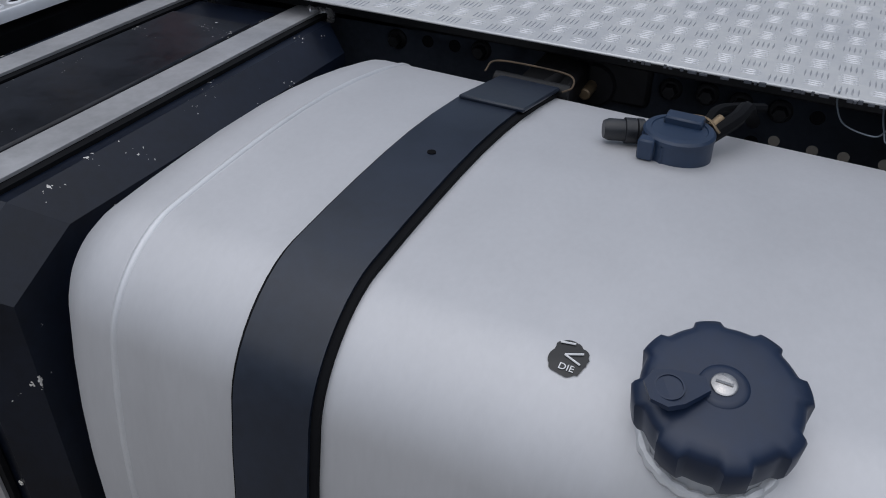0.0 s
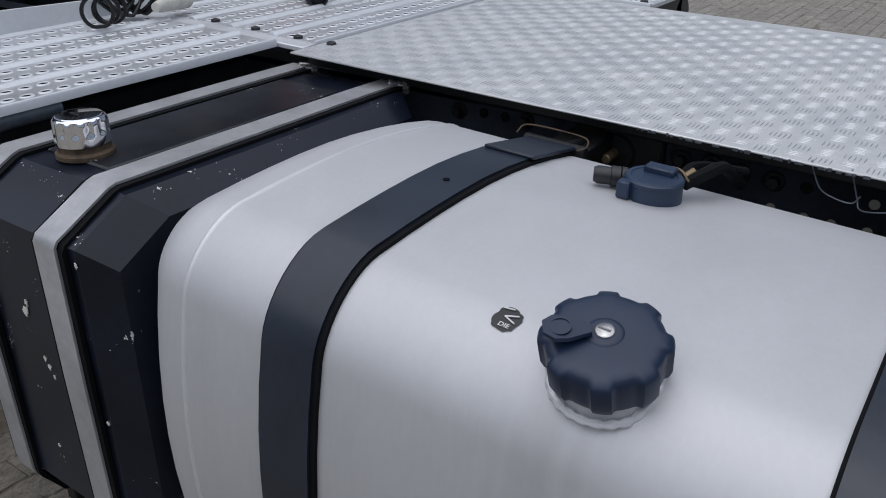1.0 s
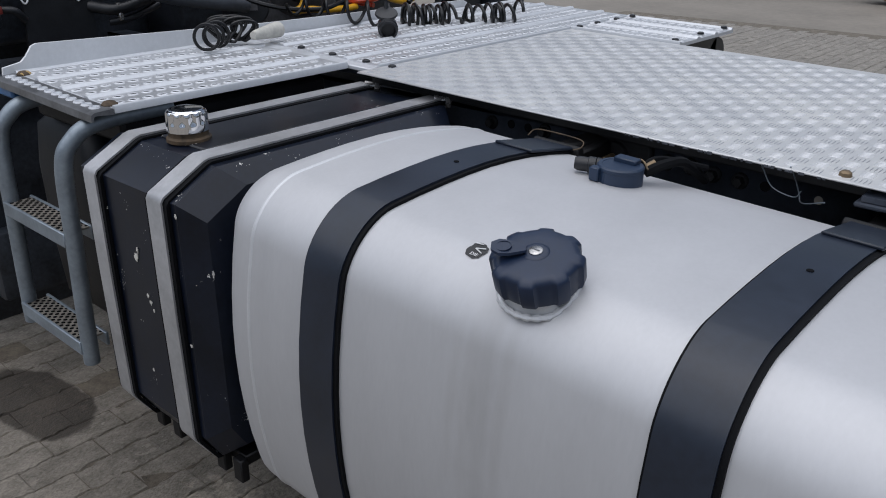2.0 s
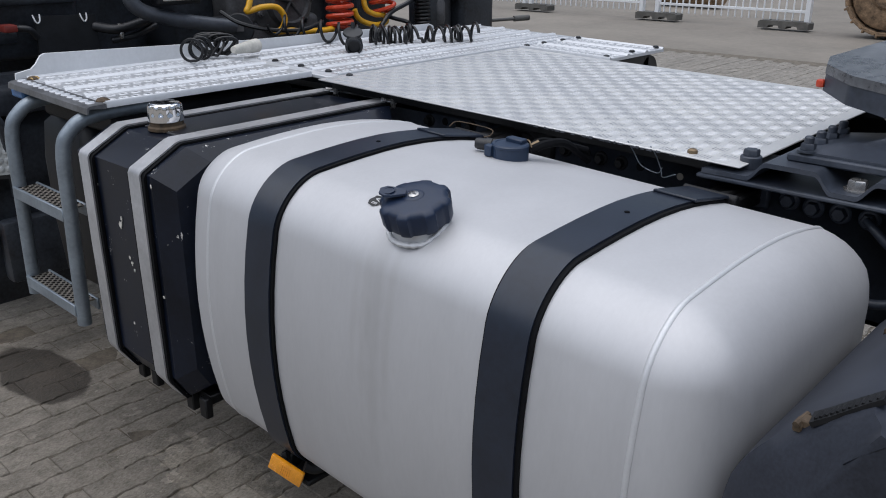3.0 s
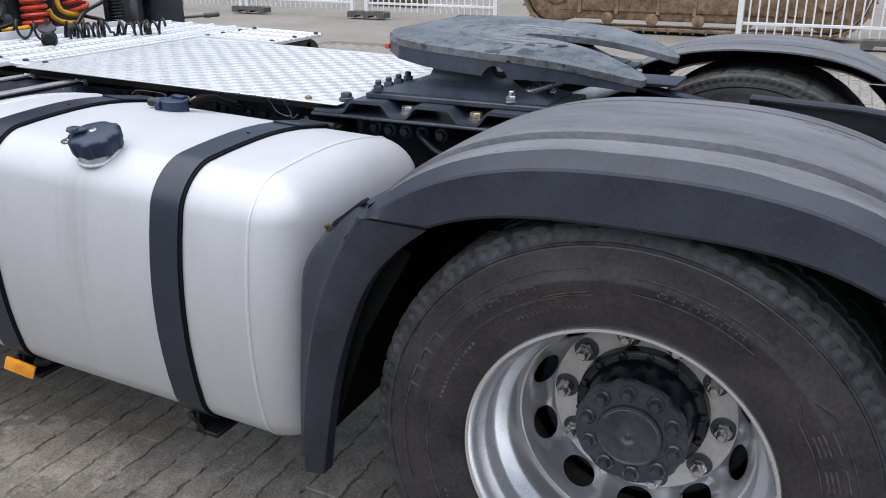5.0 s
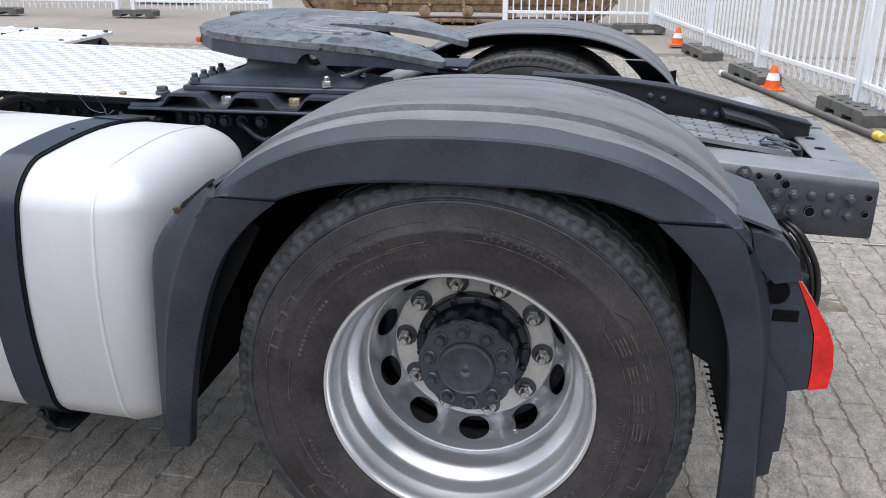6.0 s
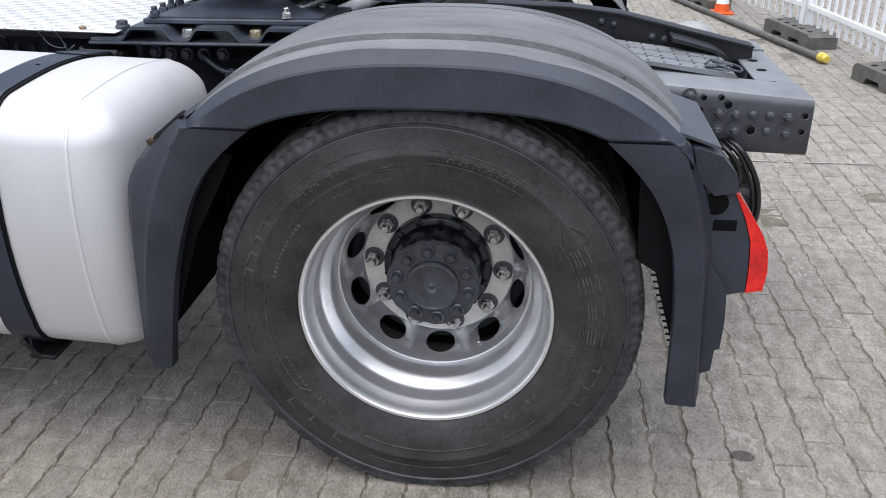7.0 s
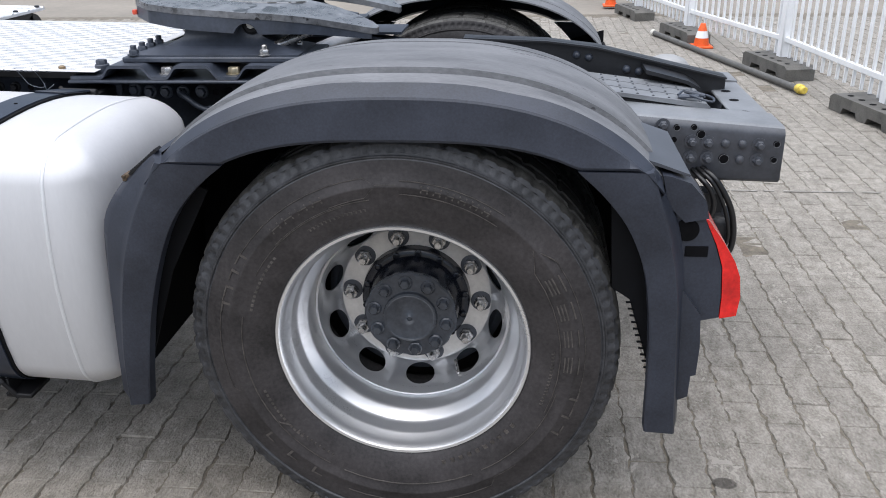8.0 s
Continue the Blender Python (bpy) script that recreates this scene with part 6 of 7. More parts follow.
    tube(bm, [(0.735, -0.275, 0.868), (0.765, -0.215, 0.868), (0.800, -0.225, 0.864), (0.838, -0.275, 0.860), (0.832, -0.322, 0.858), (0.805, -0.318, 0.862), (0.77, -0.28, 0.868)], 0.0034, 8)
    box(bm, (0.735, -0.285, 0.858), (0.80, -0.262, 0.867), 0.003)
    rod(bm, (0.765, -0.222, 0.866), (0.82, -0.262, 0.861), 0.006, 8)
    part("latch", bm, M_FRAME, t, "bent dark steel latch")
    return t


build_rear_frame()
for label, r, line in (
        ("black cable loom looped behind the tail lamp", 0.0095, [(0.77, -0.42, 0.70), (0.815, -0.49, 0.680), (0.853, -0.50, 0.632), (0.883, -0.50, 0.569), (0.895, -0.50, 0.496), (0.885, -0.50, 0.440), (0.84, -0.48, 0.40)]),
        ("thin black cable strapped along the loom", 0.0060, [(0.76, -0.42, 0.70), (0.800, -0.50, 0.680), (0.832, -0.51, 0.640), (0.862, -0.51, 0.575), (0.878, -0.51, 0.50), (0.868, -0.50, 0.44)]),
        ("black cable hanging behind the tail lamp", 0.0080, [(0.75, -0.42, 0.70), (0.785, -0.50, 0.672), (0.813, -0.51, 0.640), (0.826, -0.51, 0.595), (0.815, -0.51, 0.55), (0.77, -0.50, 0.52)]),
        ("thin black cable hanging behind the tail lamp", 0.0060, [(0.73, -0.42, 0.70), (0.765, -0.50, 0.665), (0.792, -0.52, 0.62), (0.80, -0.52, 0.57), (0.78, -0.51, 0.52)])):
    bm = bmesh.new()
    tube(bm, line, r, 10)
    tagged(finish("cable_loom", bm, M_CABLE), label, "cable")
socket = thing("cable_socket", "black round trailer socket behind the tail lamp", "socket")
bm = bmesh.new()
lathe(bm, (0.852, -0.47, 0.495), (0.25, 1, 0.1), [(0.030, -0.012), (0.045, -0.006), (0.053, 0.006), (0.054, 0.05), (0.046, 0.055), (0.046, 0.10)], 32)
part("body", bm, M_PLASTIC, socket, "round black body")
bm = bmesh.new()
prism(bm, round_rect(0.755, 0.865, 0.50, 0.610, 0.03, 5), -0.45, -0.38, lambda u, v, a: (u, a, v))
bevel_sharp(bm, 0.010, 2, 25)
part("hinged_lid", bm, M_PLASTIC, socket, "black hinged lid")
# air suspension bellows between axle and frame
bm = bmesh.new()
lathe(bm, (0.47, -0.62, 0.42), (0, 0, 1), [(0.09, 0), (0.12, 0.03), (0.125, 0.10), (0.11, 0.15), (0.125, 0.20), (0.125, 0.30), (0.10, 0.34)], 32)
tagged(finish("air_bellows", bm, M_RUBBER), "black rubber air suspension bellows beside the axle", "air spring")

# ---- access ladder and what hangs behind it ----
def build_ladder():
    t = thing("access_ladder", "grey galvanised tube ladder with two perforated steps", "ladder")
    for x in (-2.725, -2.408):
        bm = bmesh.new()
        tube(bm, [(x - 0.045, -1.245, 0.425), (x - 0.030, -1.247, 0.56), (x - 0.010, -1.248, 0.74), (x, -1.245, 0.905), (x + 0.008, -1.222, 0.960), (x + 0.016, -1.165, 0.990), (x + 0.03, -1.00, 1.000)], 0.0185, 14, 10)
        part("side_tube", bm, M_TUBE, t, "bent galvanised tube")
    for z, dx in ((0.757, -0.008), (0.482, -0.036)):
        bm = bmesh.new()
        x0, x1 = -2.725 + dx, -2.413 + dx
        box(bm, (x0, -1.268, z - 0.030), (x1, -1.260, z + 0.004), 0.002)
        box(bm, (x0, -1.205, z - 0.030), (x1, -1.197, z + 0.004), 0.002)
        part("step_frame", bm, M_TUBE, t, "folded step side")
        bm = bmesh.new()
        box(bm, (x0 + 0.01, -1.262, z - 0.003), (x1 - 0.01, -1.203, z + 0.001), 0.001)
        part("tread", bm, M_STEP, t, "perforated worn step tread")
        bm = bmesh.new()
        n = 26
        for i in range(n):
            for j in range(3):
                xx = x0 + 0.02 + (x1 - x0 - 0.04) * i / (n - 1)
                yy = -1.252 + j * 0.02 + (0.010 if i % 2 else 0) - 0.003
                lathe(bm, (xx, yy, z + 0.0012), (0, 0, 1), [(0.0052, 0), (0.0052, 0.0006)], 8)
        tagged(part("tread_hole", bm, M_HOLE, t, "dark holes of the step tread"), kind="stuff")
    return t


build_ladder()


def build_jerrycan():
    t = thing("plastic_canister", "black plastic canister hanging behind the ladder", "canister")
    bm = bmesh.new()
    rings = []
    for z, i in ((0.42, 0.03), (0.44, 0.008), (0.60, 0.0), (0.80, 0.0), (0.90, 0.01), (0.945, 0.05)):
        rings.append([(x, y, z) for x, y in round_rect(-2.89 + i, -2.57 - i, -1.12 + i, -0.88 - i, 0.045, 6)])
    loft(bm, rings)
    part("body", bm, M_CAN, t, "ribbed black body", sharp=50)
    bm = bmesh.new()
    lathe(bm, (-2.80, -1.0, 0.94), (0, 0, 1), [(0.035, 0), (0.035, 0.03), (0.030, 0.035)], 24)
    tube(bm, [(-2.74, -1.0, 0.93), (-2.72, -1.0, 0.965), (-2.62, -1.0, 0.965), (-2.60, -1.0, 0.93)], 0.012, 10)
    part("handle", bm, M_CAN, t, "cap and handle")
    return t


build_jerrycan()
bm = bmesh.new()
box(bm, (-2.845, -1.185, 0.985), (-2.765, -1.09, 1.012), 0.006)
tagged(finish("blue_bracket", bm, material("blue_plastic", (0.06, 0.16, 0.36), 0.4, vary=0.15, scale=20)), "small blue plastic bracket under the walkway edge", "bracket")
bm = bmesh.new()
box(bm, (-2.80, -1.12, 0.93), (-2.38, -0.55, 0.995), 0.01)
tagged(finish("walkway_bracket", bm, M_DIRTY), "dark support bracket below the walkway", "bracket")


# ---- rear of the cab and front wheel ----
def build_work_lamp():
    t = thing("work_lamp", "square clear work lamp on a bracket behind the front wheel", "work lamp")
    c = Vector((-3.215, -1.145, 0.745))
    m = Matrix.Translation(c) @ Matrix.Rotation(radians(62), 4, 'Z')
    bm = bmesh.new()
    prism(bm, round_rect(-0.078, 0.078, -0.075, 0.075, 0.03, 5), -0.035, 0.045, lambda u, v, a: (u, a, v))
    bevel_sharp(bm, 0.006, 2, 30)
    bmesh.ops.transform(bm, matrix=m, verts=bm.verts)
    part("housing", bm, M_PLASTIC, t, "black lamp housing")
    bm = bmesh.new()
    prism(bm, round_rect(-0.062, 0.062, -0.060, 0.060, 0.022, 5), -0.042, -0.033, lambda u, v, a: (u, a, v))
    bmesh.ops.transform(bm, matrix=m, verts=bm.verts)
    part("lens", bm, M_LENS, t, "clear faceted lens")
    bm = bmesh.new()
    for i in range(5):
        for j in range(4):
            lathe(bm, (-0.048 + i * 0.024, -0.0415, -0.042 + j * 0.028), (0, -1, 0), [(0.013, 0), (0.008, 0.003), (0.003, 0.004)], 8)
    bmesh.ops.transform(bm, matrix=m, verts=bm.verts)
    part("facet", bm, M_LENS, t, "round lens facets")
    bm = bmesh.new()
    box(bm, (-0.02, -0.01, 0.072), (0.02, 0.02, 0.20), 0.004)
    bmesh.ops.transform(bm, matrix=m, verts=bm.verts)
    part("bracket", bm, M_DIRTY, t, "dirty metal bracket")
    return t


build_work_lamp()


def build_front_wheel():
    t = thing("front_wheel", "dark front tyre under the cab", "wheel")
    build_tyre(t, -4.16, -1, 1.10)
    bm = bmesh.new()
    lathe(bm, (-4.16, 0, AZ), (0, -1, 0), [(0.29, 1.12), (0.25, 1.05), (0.2, 0.95), (0.1, 1.0)], 48)
    part("rim", bm, M_DISC, t)
    return t


build_front_wheel()
wing_thing = thing("front_mudguard", "black plastic front mudguard and flap behind the front wheel", "mudguard")
bm = bmesh.new()
prism(bm, [(-3.36, 0.98), (-3.30, 0.98), (-3.26, 0.80), (-3.24, 0.42), (-3.30, 0.20), (-3.36, 0.20), (-3.33, 0.5), (-3.37, 0.85)], -1.20, -0.80, lambda u, v, a: (u, a, v))
bevel_sharp(bm, 0.01, 2, 25)
part("flap", bm, M_CAB, wing_thing, "black rear flap")
bm = bmesh.new()
box(bm, (-3.235, -1.205, 0.435), (-3.205, -1.185, 0.520), 0.004, 2)
part("side_marker", bm, M_ORANGE, wing_thing, "small amber side marker")
bm = bmesh.new()
box(bm, (-3.32, -1.16, 0.86), (-3.20, -0.9, 0.95), 0.02, 2)
box(bm, (-3.25, -1.17, 0.3), (-3.18, -0.95, 0.52), 0.02, 2)
tube(bm, [(-3.2, -1.13, 0.95), (-3.15, -1.15, 0.9), (-3.15, -1.12, 0.82), (-3.2, -1.1, 0.6)], 0.015, 8)
part("bracket", bm, M_CAB, wing_thing, "black brackets and hoses")

cab = thing("cab_rear", "dark underside and rear wall of the truck cab", "truck cab")
bm = bmesh.new()
box(bm, (-5.4, -1.22, 0.55), (-3.72, 1.12, 2.9), 0.05, 3)
part("cab_shell", bm, M_CAB, cab, "black shaded cab rear wall")
bm = bmesh.new()
box(bm, (-3.75, -1.20, 1.00), (-3.45, -0.68, 1.75), 0.03, 3)
box(bm, (-3.46, -1.15, 1.185), (-3.435, -0.70, 1.21), 0.006, 2)
box(bm, (-3.46, -1.12, 1.06), (-3.43, -0.92, 1.10), 0.008, 2)
part("rear_panel", bm, M_CAB, cab, "black moulded panel low on the cab")
for y in (-0.99, -0.80):
    bm = bmesh.new()
    box(bm, (-3.436, y, 1.215), (-3.430, y + 0.07, 1.226), 0.002)
    part("slot", bm, M_HOLE, cab, "dark slot in the panel")
bm = bmesh.new()
prism(bm, [(-0.868, 1.150), (-0.655, 1.143), (-0.650, 0.99), (-0.872, 0.99)], -3.405, -3.392, lambda u, v, a: (a, u, v))
bevel_sharp(bm, 0.003, 2, 30)
part("flap", bm, M_PLASTIC, cab, "plain black rubber flap")
for y, z in ((-0.862, 1.143), (-0.697, 1.138)):
    bm = bmesh.new()
    tube(bm, [(-3.395, y - 0.012, z + 0.012), (-3.388, y - 0.008, z - 0.008), (-3.388, y, z - 0.016), (-3.388, y + 0.008, z - 0.008), (-3.395, y + 0.012, z + 0.012)], 0.0028, 8)
    part("wire_clip", bm, M_WHITE, cab, "bright bent wire clip")
bm = bmesh.new()
box(bm, (-3.42, -0.985, 1.105), (-3.36, -0.940, 1.130), 0.006, 2)
part("red_plug", bm, material("faded_red_plastic", (0.20, 0.028, 0.02), 0.5, vary=0.2, scale=30), cab, "faded red plug")
bm = bmesh.new()
tube(bm, [(-3.40, -0.94, 1.115), (-3.38, -0.90, 1.11), (-3.39, -0.87, 1.08)], 0.012, 10)
tube(bm, [(-3.40, -0.66, 1.10), (-3.34, -0.60, 1.09), (-3.34, -0.50, 1.11), (-3.4, -0.42, 1.12)], 0.018, 12)
tube(bm, [(-3.36, -0.62, 1.05), (-3.34, -0.55, 1.06), (-3.36, -0.44, 1.09)], 0.012, 12)
part("cab_hose", bm, M_PLASTIC, cab, "black hoses below the cab")
bm = bmesh.new()
box(bm, (-3.345, -0.60, 1.055), (-3.325, -0.585, 1.085), 0.003)
rod(bm, (-3.335, -0.595, 1.09), (-3.335, -0.595, 1.11), 0.008, 10)
part("hose_fitting", bm, M_NUT, cab, "bright hose fitting")
bm = bmesh.new()
box(bm, (-3.72, -0.30, 0.85), (-3.45, 0.85, 1.9), 0.03, 2)
for y in (-0.1, 0.25, 0.45, 0.62):
    box(bm, (-3.46, y, 1.0), (-3.42, y + 0.03, 1.5), 0.006)
part("engine_shield", bm, M_CAB, cab, "black ribbed shield behind the engine")

engine = thing("gearbox_housing", "grey cast gearbox housing behind the cab", "engine")
bm = bmesh.new()
lathe(bm, (-3.40, 0.13, 1.15), (1, 0, 0), [(0.17, -0.2), (0.17, 0.05), (0.15, 0.08), (0.105, 0.10), (0.10, 0.135), (0.088, 0.14), (0.082, 0.125), (0.03, 0.12)], 44)
for k in range(9):
    th = 2 * math.pi * k / 9
    bolt_head(bm, (-3.31, 0.13 + 0.135 * math.cos(th), 1.15 + 0.135 * math.sin(th)), (1, 0, 0), 0.009)
for k in range(5):
    th = 2 * math.pi * k / 5 + 0.4
    rod(bm, (-3.27, 0.13, 1.15), (-3.275, 0.13 + 0.08 * math.cos(th), 1.15 + 0.08 * math.sin(th)), 0.006, 8)
part("cover", bm, M_ENGINE, engine, "round ribbed cover with bolts")
bm = bmesh.new()
box(bm, (-3.5, -0.12, 0.85), (-3.33, 0.33, 1.09), 0.03, 3)
box(bm, (-3.45, -0.14, 1.06), (-3.32, 0.0, 1.30), 0.025, 3)
rod(bm, (-3.35, 0.0, 1.24), (-3.35, 0.3, 1.29), 0.025, 14)
part("casting", bm, M_ENGINE, engine, "cast grey housing")

air = thing("air_valve", "round black air valve on the walkway edge", "valve")
bm = bmesh.new()
lathe(bm, (-3.22, -0.165, 1.065), (0.85, -0.5, 0.15), [(0.058, -0.06), (0.06, -0.05), (0.06, 0.0), (0.055, 0.006), (0.02, 0.008)], 28)
box(bm, (-3.33, -0.22, 1.03), (-3.24, -0.12, 1.11), 0.01, 2)
part("body", bm, M_PLASTIC, air, "round black body")
bm = bmesh.new()
m = Matrix.Translation((-3.212, -0.170, 1.067)) @ Vector((0.85, -0.5, 0.15)).to_track_quat('Z', 'Y').to_matrix().to_4x4()
box(bm, (-0.018, -0.012, 0.0065), (0.018, 0.012, 0.0085), 0, 1, m)
part("plate", bm, M_ENGINE, air, "small grey type plate")

bm = bmesh.new()
tube(bm, [(-3.22, -0.62, 1.60), (-3.20, -0.622, 1.30), (-3.20, -0.615, 1.21), (-3.20, -0.575, 1.162), (-3.20, -0.48, 1.130), (-3.20, -0.36, 1.105), (-3.20, -0.20, 1.078)], 0.026, 18, 8)
tagged(finish("steel_pipe", bm, M_STEELPIPE), "bent grey steel pipe behind the cab", "pipe")
lamp2 = thing("reversing_lamp", "square clear lamp high behind the cab", "work lamp")
bm = bmesh.new()
box(bm, (-3.22, -0.530, 1.175), (-3.152, -0.355, 1.36), 0.012, 3)
part("housing", bm, M_PLASTIC, lamp2, "black housing")
bm = bmesh.new()
box(bm, (-3.158, -0.515, 1.190), (-3.142, -0.370, 1.345), 0.008, 2)
part("lens", bm, M_WHITEPL, lamp2, "pale clear lens")

# air lines and cables on the walkway
red = thing("air_coil", "red spiral air line hanging behind the cab", "air hose")
bm = bmesh.new()
sweep(bm, coil((-3.05, 0.205, 1.050), (-3.06, 0.235, 1.46), 0.050, 13), circle(0.0095, 8))
part("spiral", bm, M_RED, red)
red2 = thing("air_coil", "second red spiral air line leaning behind the cab", "air hose")
bm = bmesh.new()
sweep(bm, coil((-3.05, 0.455, 1.090), (-3.07, 0.41, 1.40), 0.050, 8), circle(0.0095, 8))
part("spiral", bm, M_RED, red2)
yel = thing("air_hose", "loose yellow air hose looped behind the cab", "air hose")
bm = bmesh.new()
tube(bm, [(-3.07, -0.15, 1.45), (-3.06, -0.19, 1.26), (-3.05, -0.225, 1.17), (-3.05, -0.235, 1.145), (-3.05, -0.167, 1.156), (-3.05, -0.10, 1.150), (-3.05, -0.068, 1.110), (-3.05, -0.085, 1.070), (-3.045, -0.127, 1.060), (-3.04, -0.05, 1.062), (-3.04, 0.0, 1.055), (-3.04, 0.102, 1.050), (-3.04, 0.16, 1.052)], 0.0115, 10)
part("hose", bm, M_YELLOW, yel)
yel2 = thing("air_hose", "second yellow air hose in a loop behind the cab", "air hose")
bm = bmesh.new()
tube(bm, [(-3.04, 0.30, 1.42), (-3.035, 0.322, 1.22), (-3.03, 0.330, 1.126), (-3.03, 0.38, 1.095), (-3.03, 0.436, 1.086), (-3.03, 0.445, 1.058), (-3.025, 0.38, 1.052), (-3.03, 0.324, 1.066), (-3.03, 0.285, 1.090), (-3.03, 0.27, 1.12)], 0.0115, 10)
part("hose", bm, M_YELLOW, yel2)
blk = thing("cable_coil", "black spiral electric cable lying over the walkway", "cable")
bm = bmesh.new()
sweep(bm, coil((-2.985, -0.18, 1.100), (-2.69, 0.0, 1.062), 0.036, 5, per=18), circle(0.0055, 8))
part("spiral", bm, M_CABLE, blk, "stretched black spiral")
bm = bmesh.new()
line = coil((-2.71, 0.05, 1.052), (-2.61, 0.21, 1.052), 0.036, 11, per=16) + coil((-2.60, 0.215, 1.052), (-2.48, 0.40, 1.052), 0.034, 8, per=16)
slack = [Vector(p) + 0.016 * noise.noise_vector((i * 0.045, 1.7, 0.4)) + Vector((0.012 * math.sin(i * 0.11), 0.010 * math.sin(i * 0.17 + 1), 0)) for i, p in enumerate(line)]
sweep(bm, [(p.x, p.y, max(1.032, p.z)) for p in slack], circle(0.0058, 8))
part("spiral", bm, M_CABLE, blk, "tight black spiral")
blk2 = thing("cable_coil", "tight black spiral cable hanging behind the cab", "cable")
bm = bmesh.new()
sweep(bm, coil((-3.02, 0.655, 1.015), (-3.03, 0.67, 1.22), 0.030, 13, per=14), circle(0.007, 8))
part("spiral", bm, M_CABLE, blk2)
bm = bmesh.new()
tube(bm, [(-3.16, -0.28, 1.14), (-3.10, -0.24, 1.10), (-3.02, -0.16, 1.075), (-2.97, -0.05, 1.070), (-2.98, 0.06, 1.09)], 0.008, 8)
tube(bm, [(-3.10, 0.42, 1.10), (-3.04, 0.50, 1.07), (-3.0, 0.55, 1.05), (-2.96, 0.50, 1.035), (-2.9, 0.3, 1.03)], 0.009, 8)
tube(bm, [(-3.08, 0.72, 1.20), (-3.03, 0.60, 1.14), (-3.0, 0.45, 1.10), (-2.99, 0.38, 1.05)], 0.010, 8)
tagged(finish("cable_loom", bm, M_CABLE), "loose black cables running along the walkway edge", "cable")
unit = thing("air_dryer", "dark air unit standing beyond the walkway", "air unit")
bm = bmesh.new()
box(bm, (-3.25, 0.92, 0.85), (-3.02, 1.16, 1.45), 0.03, 3)
box(bm, (-3.2, 0.74, 0.95), (-3.06, 0.90, 1.30), 0.02, 3)
part("housing", bm, M_CAB, unit, "dark housing")
bm = bmesh.new()
lathe(bm, (-3.08, 0.82, 1.02), (0, 0, 1), [(0.03, 0), (0.035, 0.02), (0.035, 0.09), (0.028, 0.11)], 20)
part("bottle", bm, M_ENGINE, unit, "grey filter bottle")
bm = bmesh.new()
lathe(bm, (-3.13, 1.165, 1.09), (0.6, -0.2, 0), [(0.075, 0), (0.078, 0.01), (0.07, 0.02)], 28)
part("white_disc", bm, M_WHITEPL, unit, "pale round reflector")
bm = bmesh.new()
rod(bm, (-3.05, 1.12, 1.012), (-2.96, 1.30, 1.018), 0.008, 10)
rod(bm, (-2.98, 1.26, 1.017), (-2.95, 1.34, 1.019), 0.014, 10)
part("lever", bm, M_PIPE, unit, "short grey lever")

plug = thing("trailer_plug", "black trailer plug with an open flap lying on the walkway", "plug")
bm = bmesh.new()
lathe(bm, (-2.575, -0.135, 1.052), (0.75, -0.66, -0.05), [(0.024, -0.06), (0.030, -0.045), (0.031, 0.015), (0.027, 0.017), (0.027, 0.045), (0.022, 0.046), (0.020, 0.02)], 28)
part("body", bm, M_PLASTIC, plug, "round black body")
bm = bmesh.new()
lathe(bm, (-2.59, -0.125, 1.088), (0.35, -0.3, 1), [(0.033, 0), (0.035, 0.004), (0.033, 0.009), (0.015, 0.012)], 28)
rod(bm, (-2.60, -0.115, 1.09), (-2.605, -0.11, 1.125), 0.007, 8)
part("flap", bm, M_PLASTIC, plug, "raised protective flap")
bm = bmesh.new()
prism(bm, round_rect(-2.62, -2.48, -0.30, -0.11, 0.05, 5), DZ + 0.0105, DZ + 0.0145, lambda u, v, a: (u, v, a))
part("base_plate", bm, M_PLANK, plug, "flat aluminium plate")

loop = thing("cable_bundle", "coiled black cable with a dirty white plug on the walkway", "cable")
bm = bmesh.new()
rng = random.Random(9)
for k in range(8):
    cx, cy, cz, r = -2.755 + rng.uniform(-0.03, 0.03), -0.575 + rng.uniform(-0.03, 0.04), 1.080 + rng.uniform(-0.006, 0.01), rng.uniform(0.028, 0.040)
    tilt = rng.uniform(-0.6, 1.0)
    pts = []
    for i in range(25):
        th = 2 * math.pi * i / 24
        pts.append((cx + 0.55 * r * math.cos(th) + tilt * 0.02 * math.sin(th + k), cy + 0.75 * r * math.cos(th) + 0.012 * math.sin(2 * th), max(1.048, cz + r * 0.85 * math.sin(th))))
    sweep(bm, pts, circle(0.0044, 8))
for cx, cy, r in ((-2.695, -0.69, 0.034), (-2.715, -0.645, 0.034), (-2.70, -0.665, 0.028)):
    pts = [(cx + 0.5 * r * math.cos(2 * math.pi * i / 24), cy + 0.8 * r * math.cos(2 * math.pi * i / 24), max(1.046, 1.078 + r * math.sin(2 * math.pi * i / 24))) for i in range(25)]
    sweep(bm, pts, circle(0.0044, 8))
tagged(part("loop", bm, M_CABLE, loop, "tangled loops of black cable"), kind="stuff")
bm = bmesh.new()
lathe(bm, (-2.690, -0.545, 1.066), (-0.35, 1, 0), [(0.011, 0), (0.014, 0.015), (0.021, 0.09), (0.0225, 0.125), (0.020, 0.127)], 24)
part("white_plug", bm, M_WHITEPL, loop, "dirty white plastic plug")


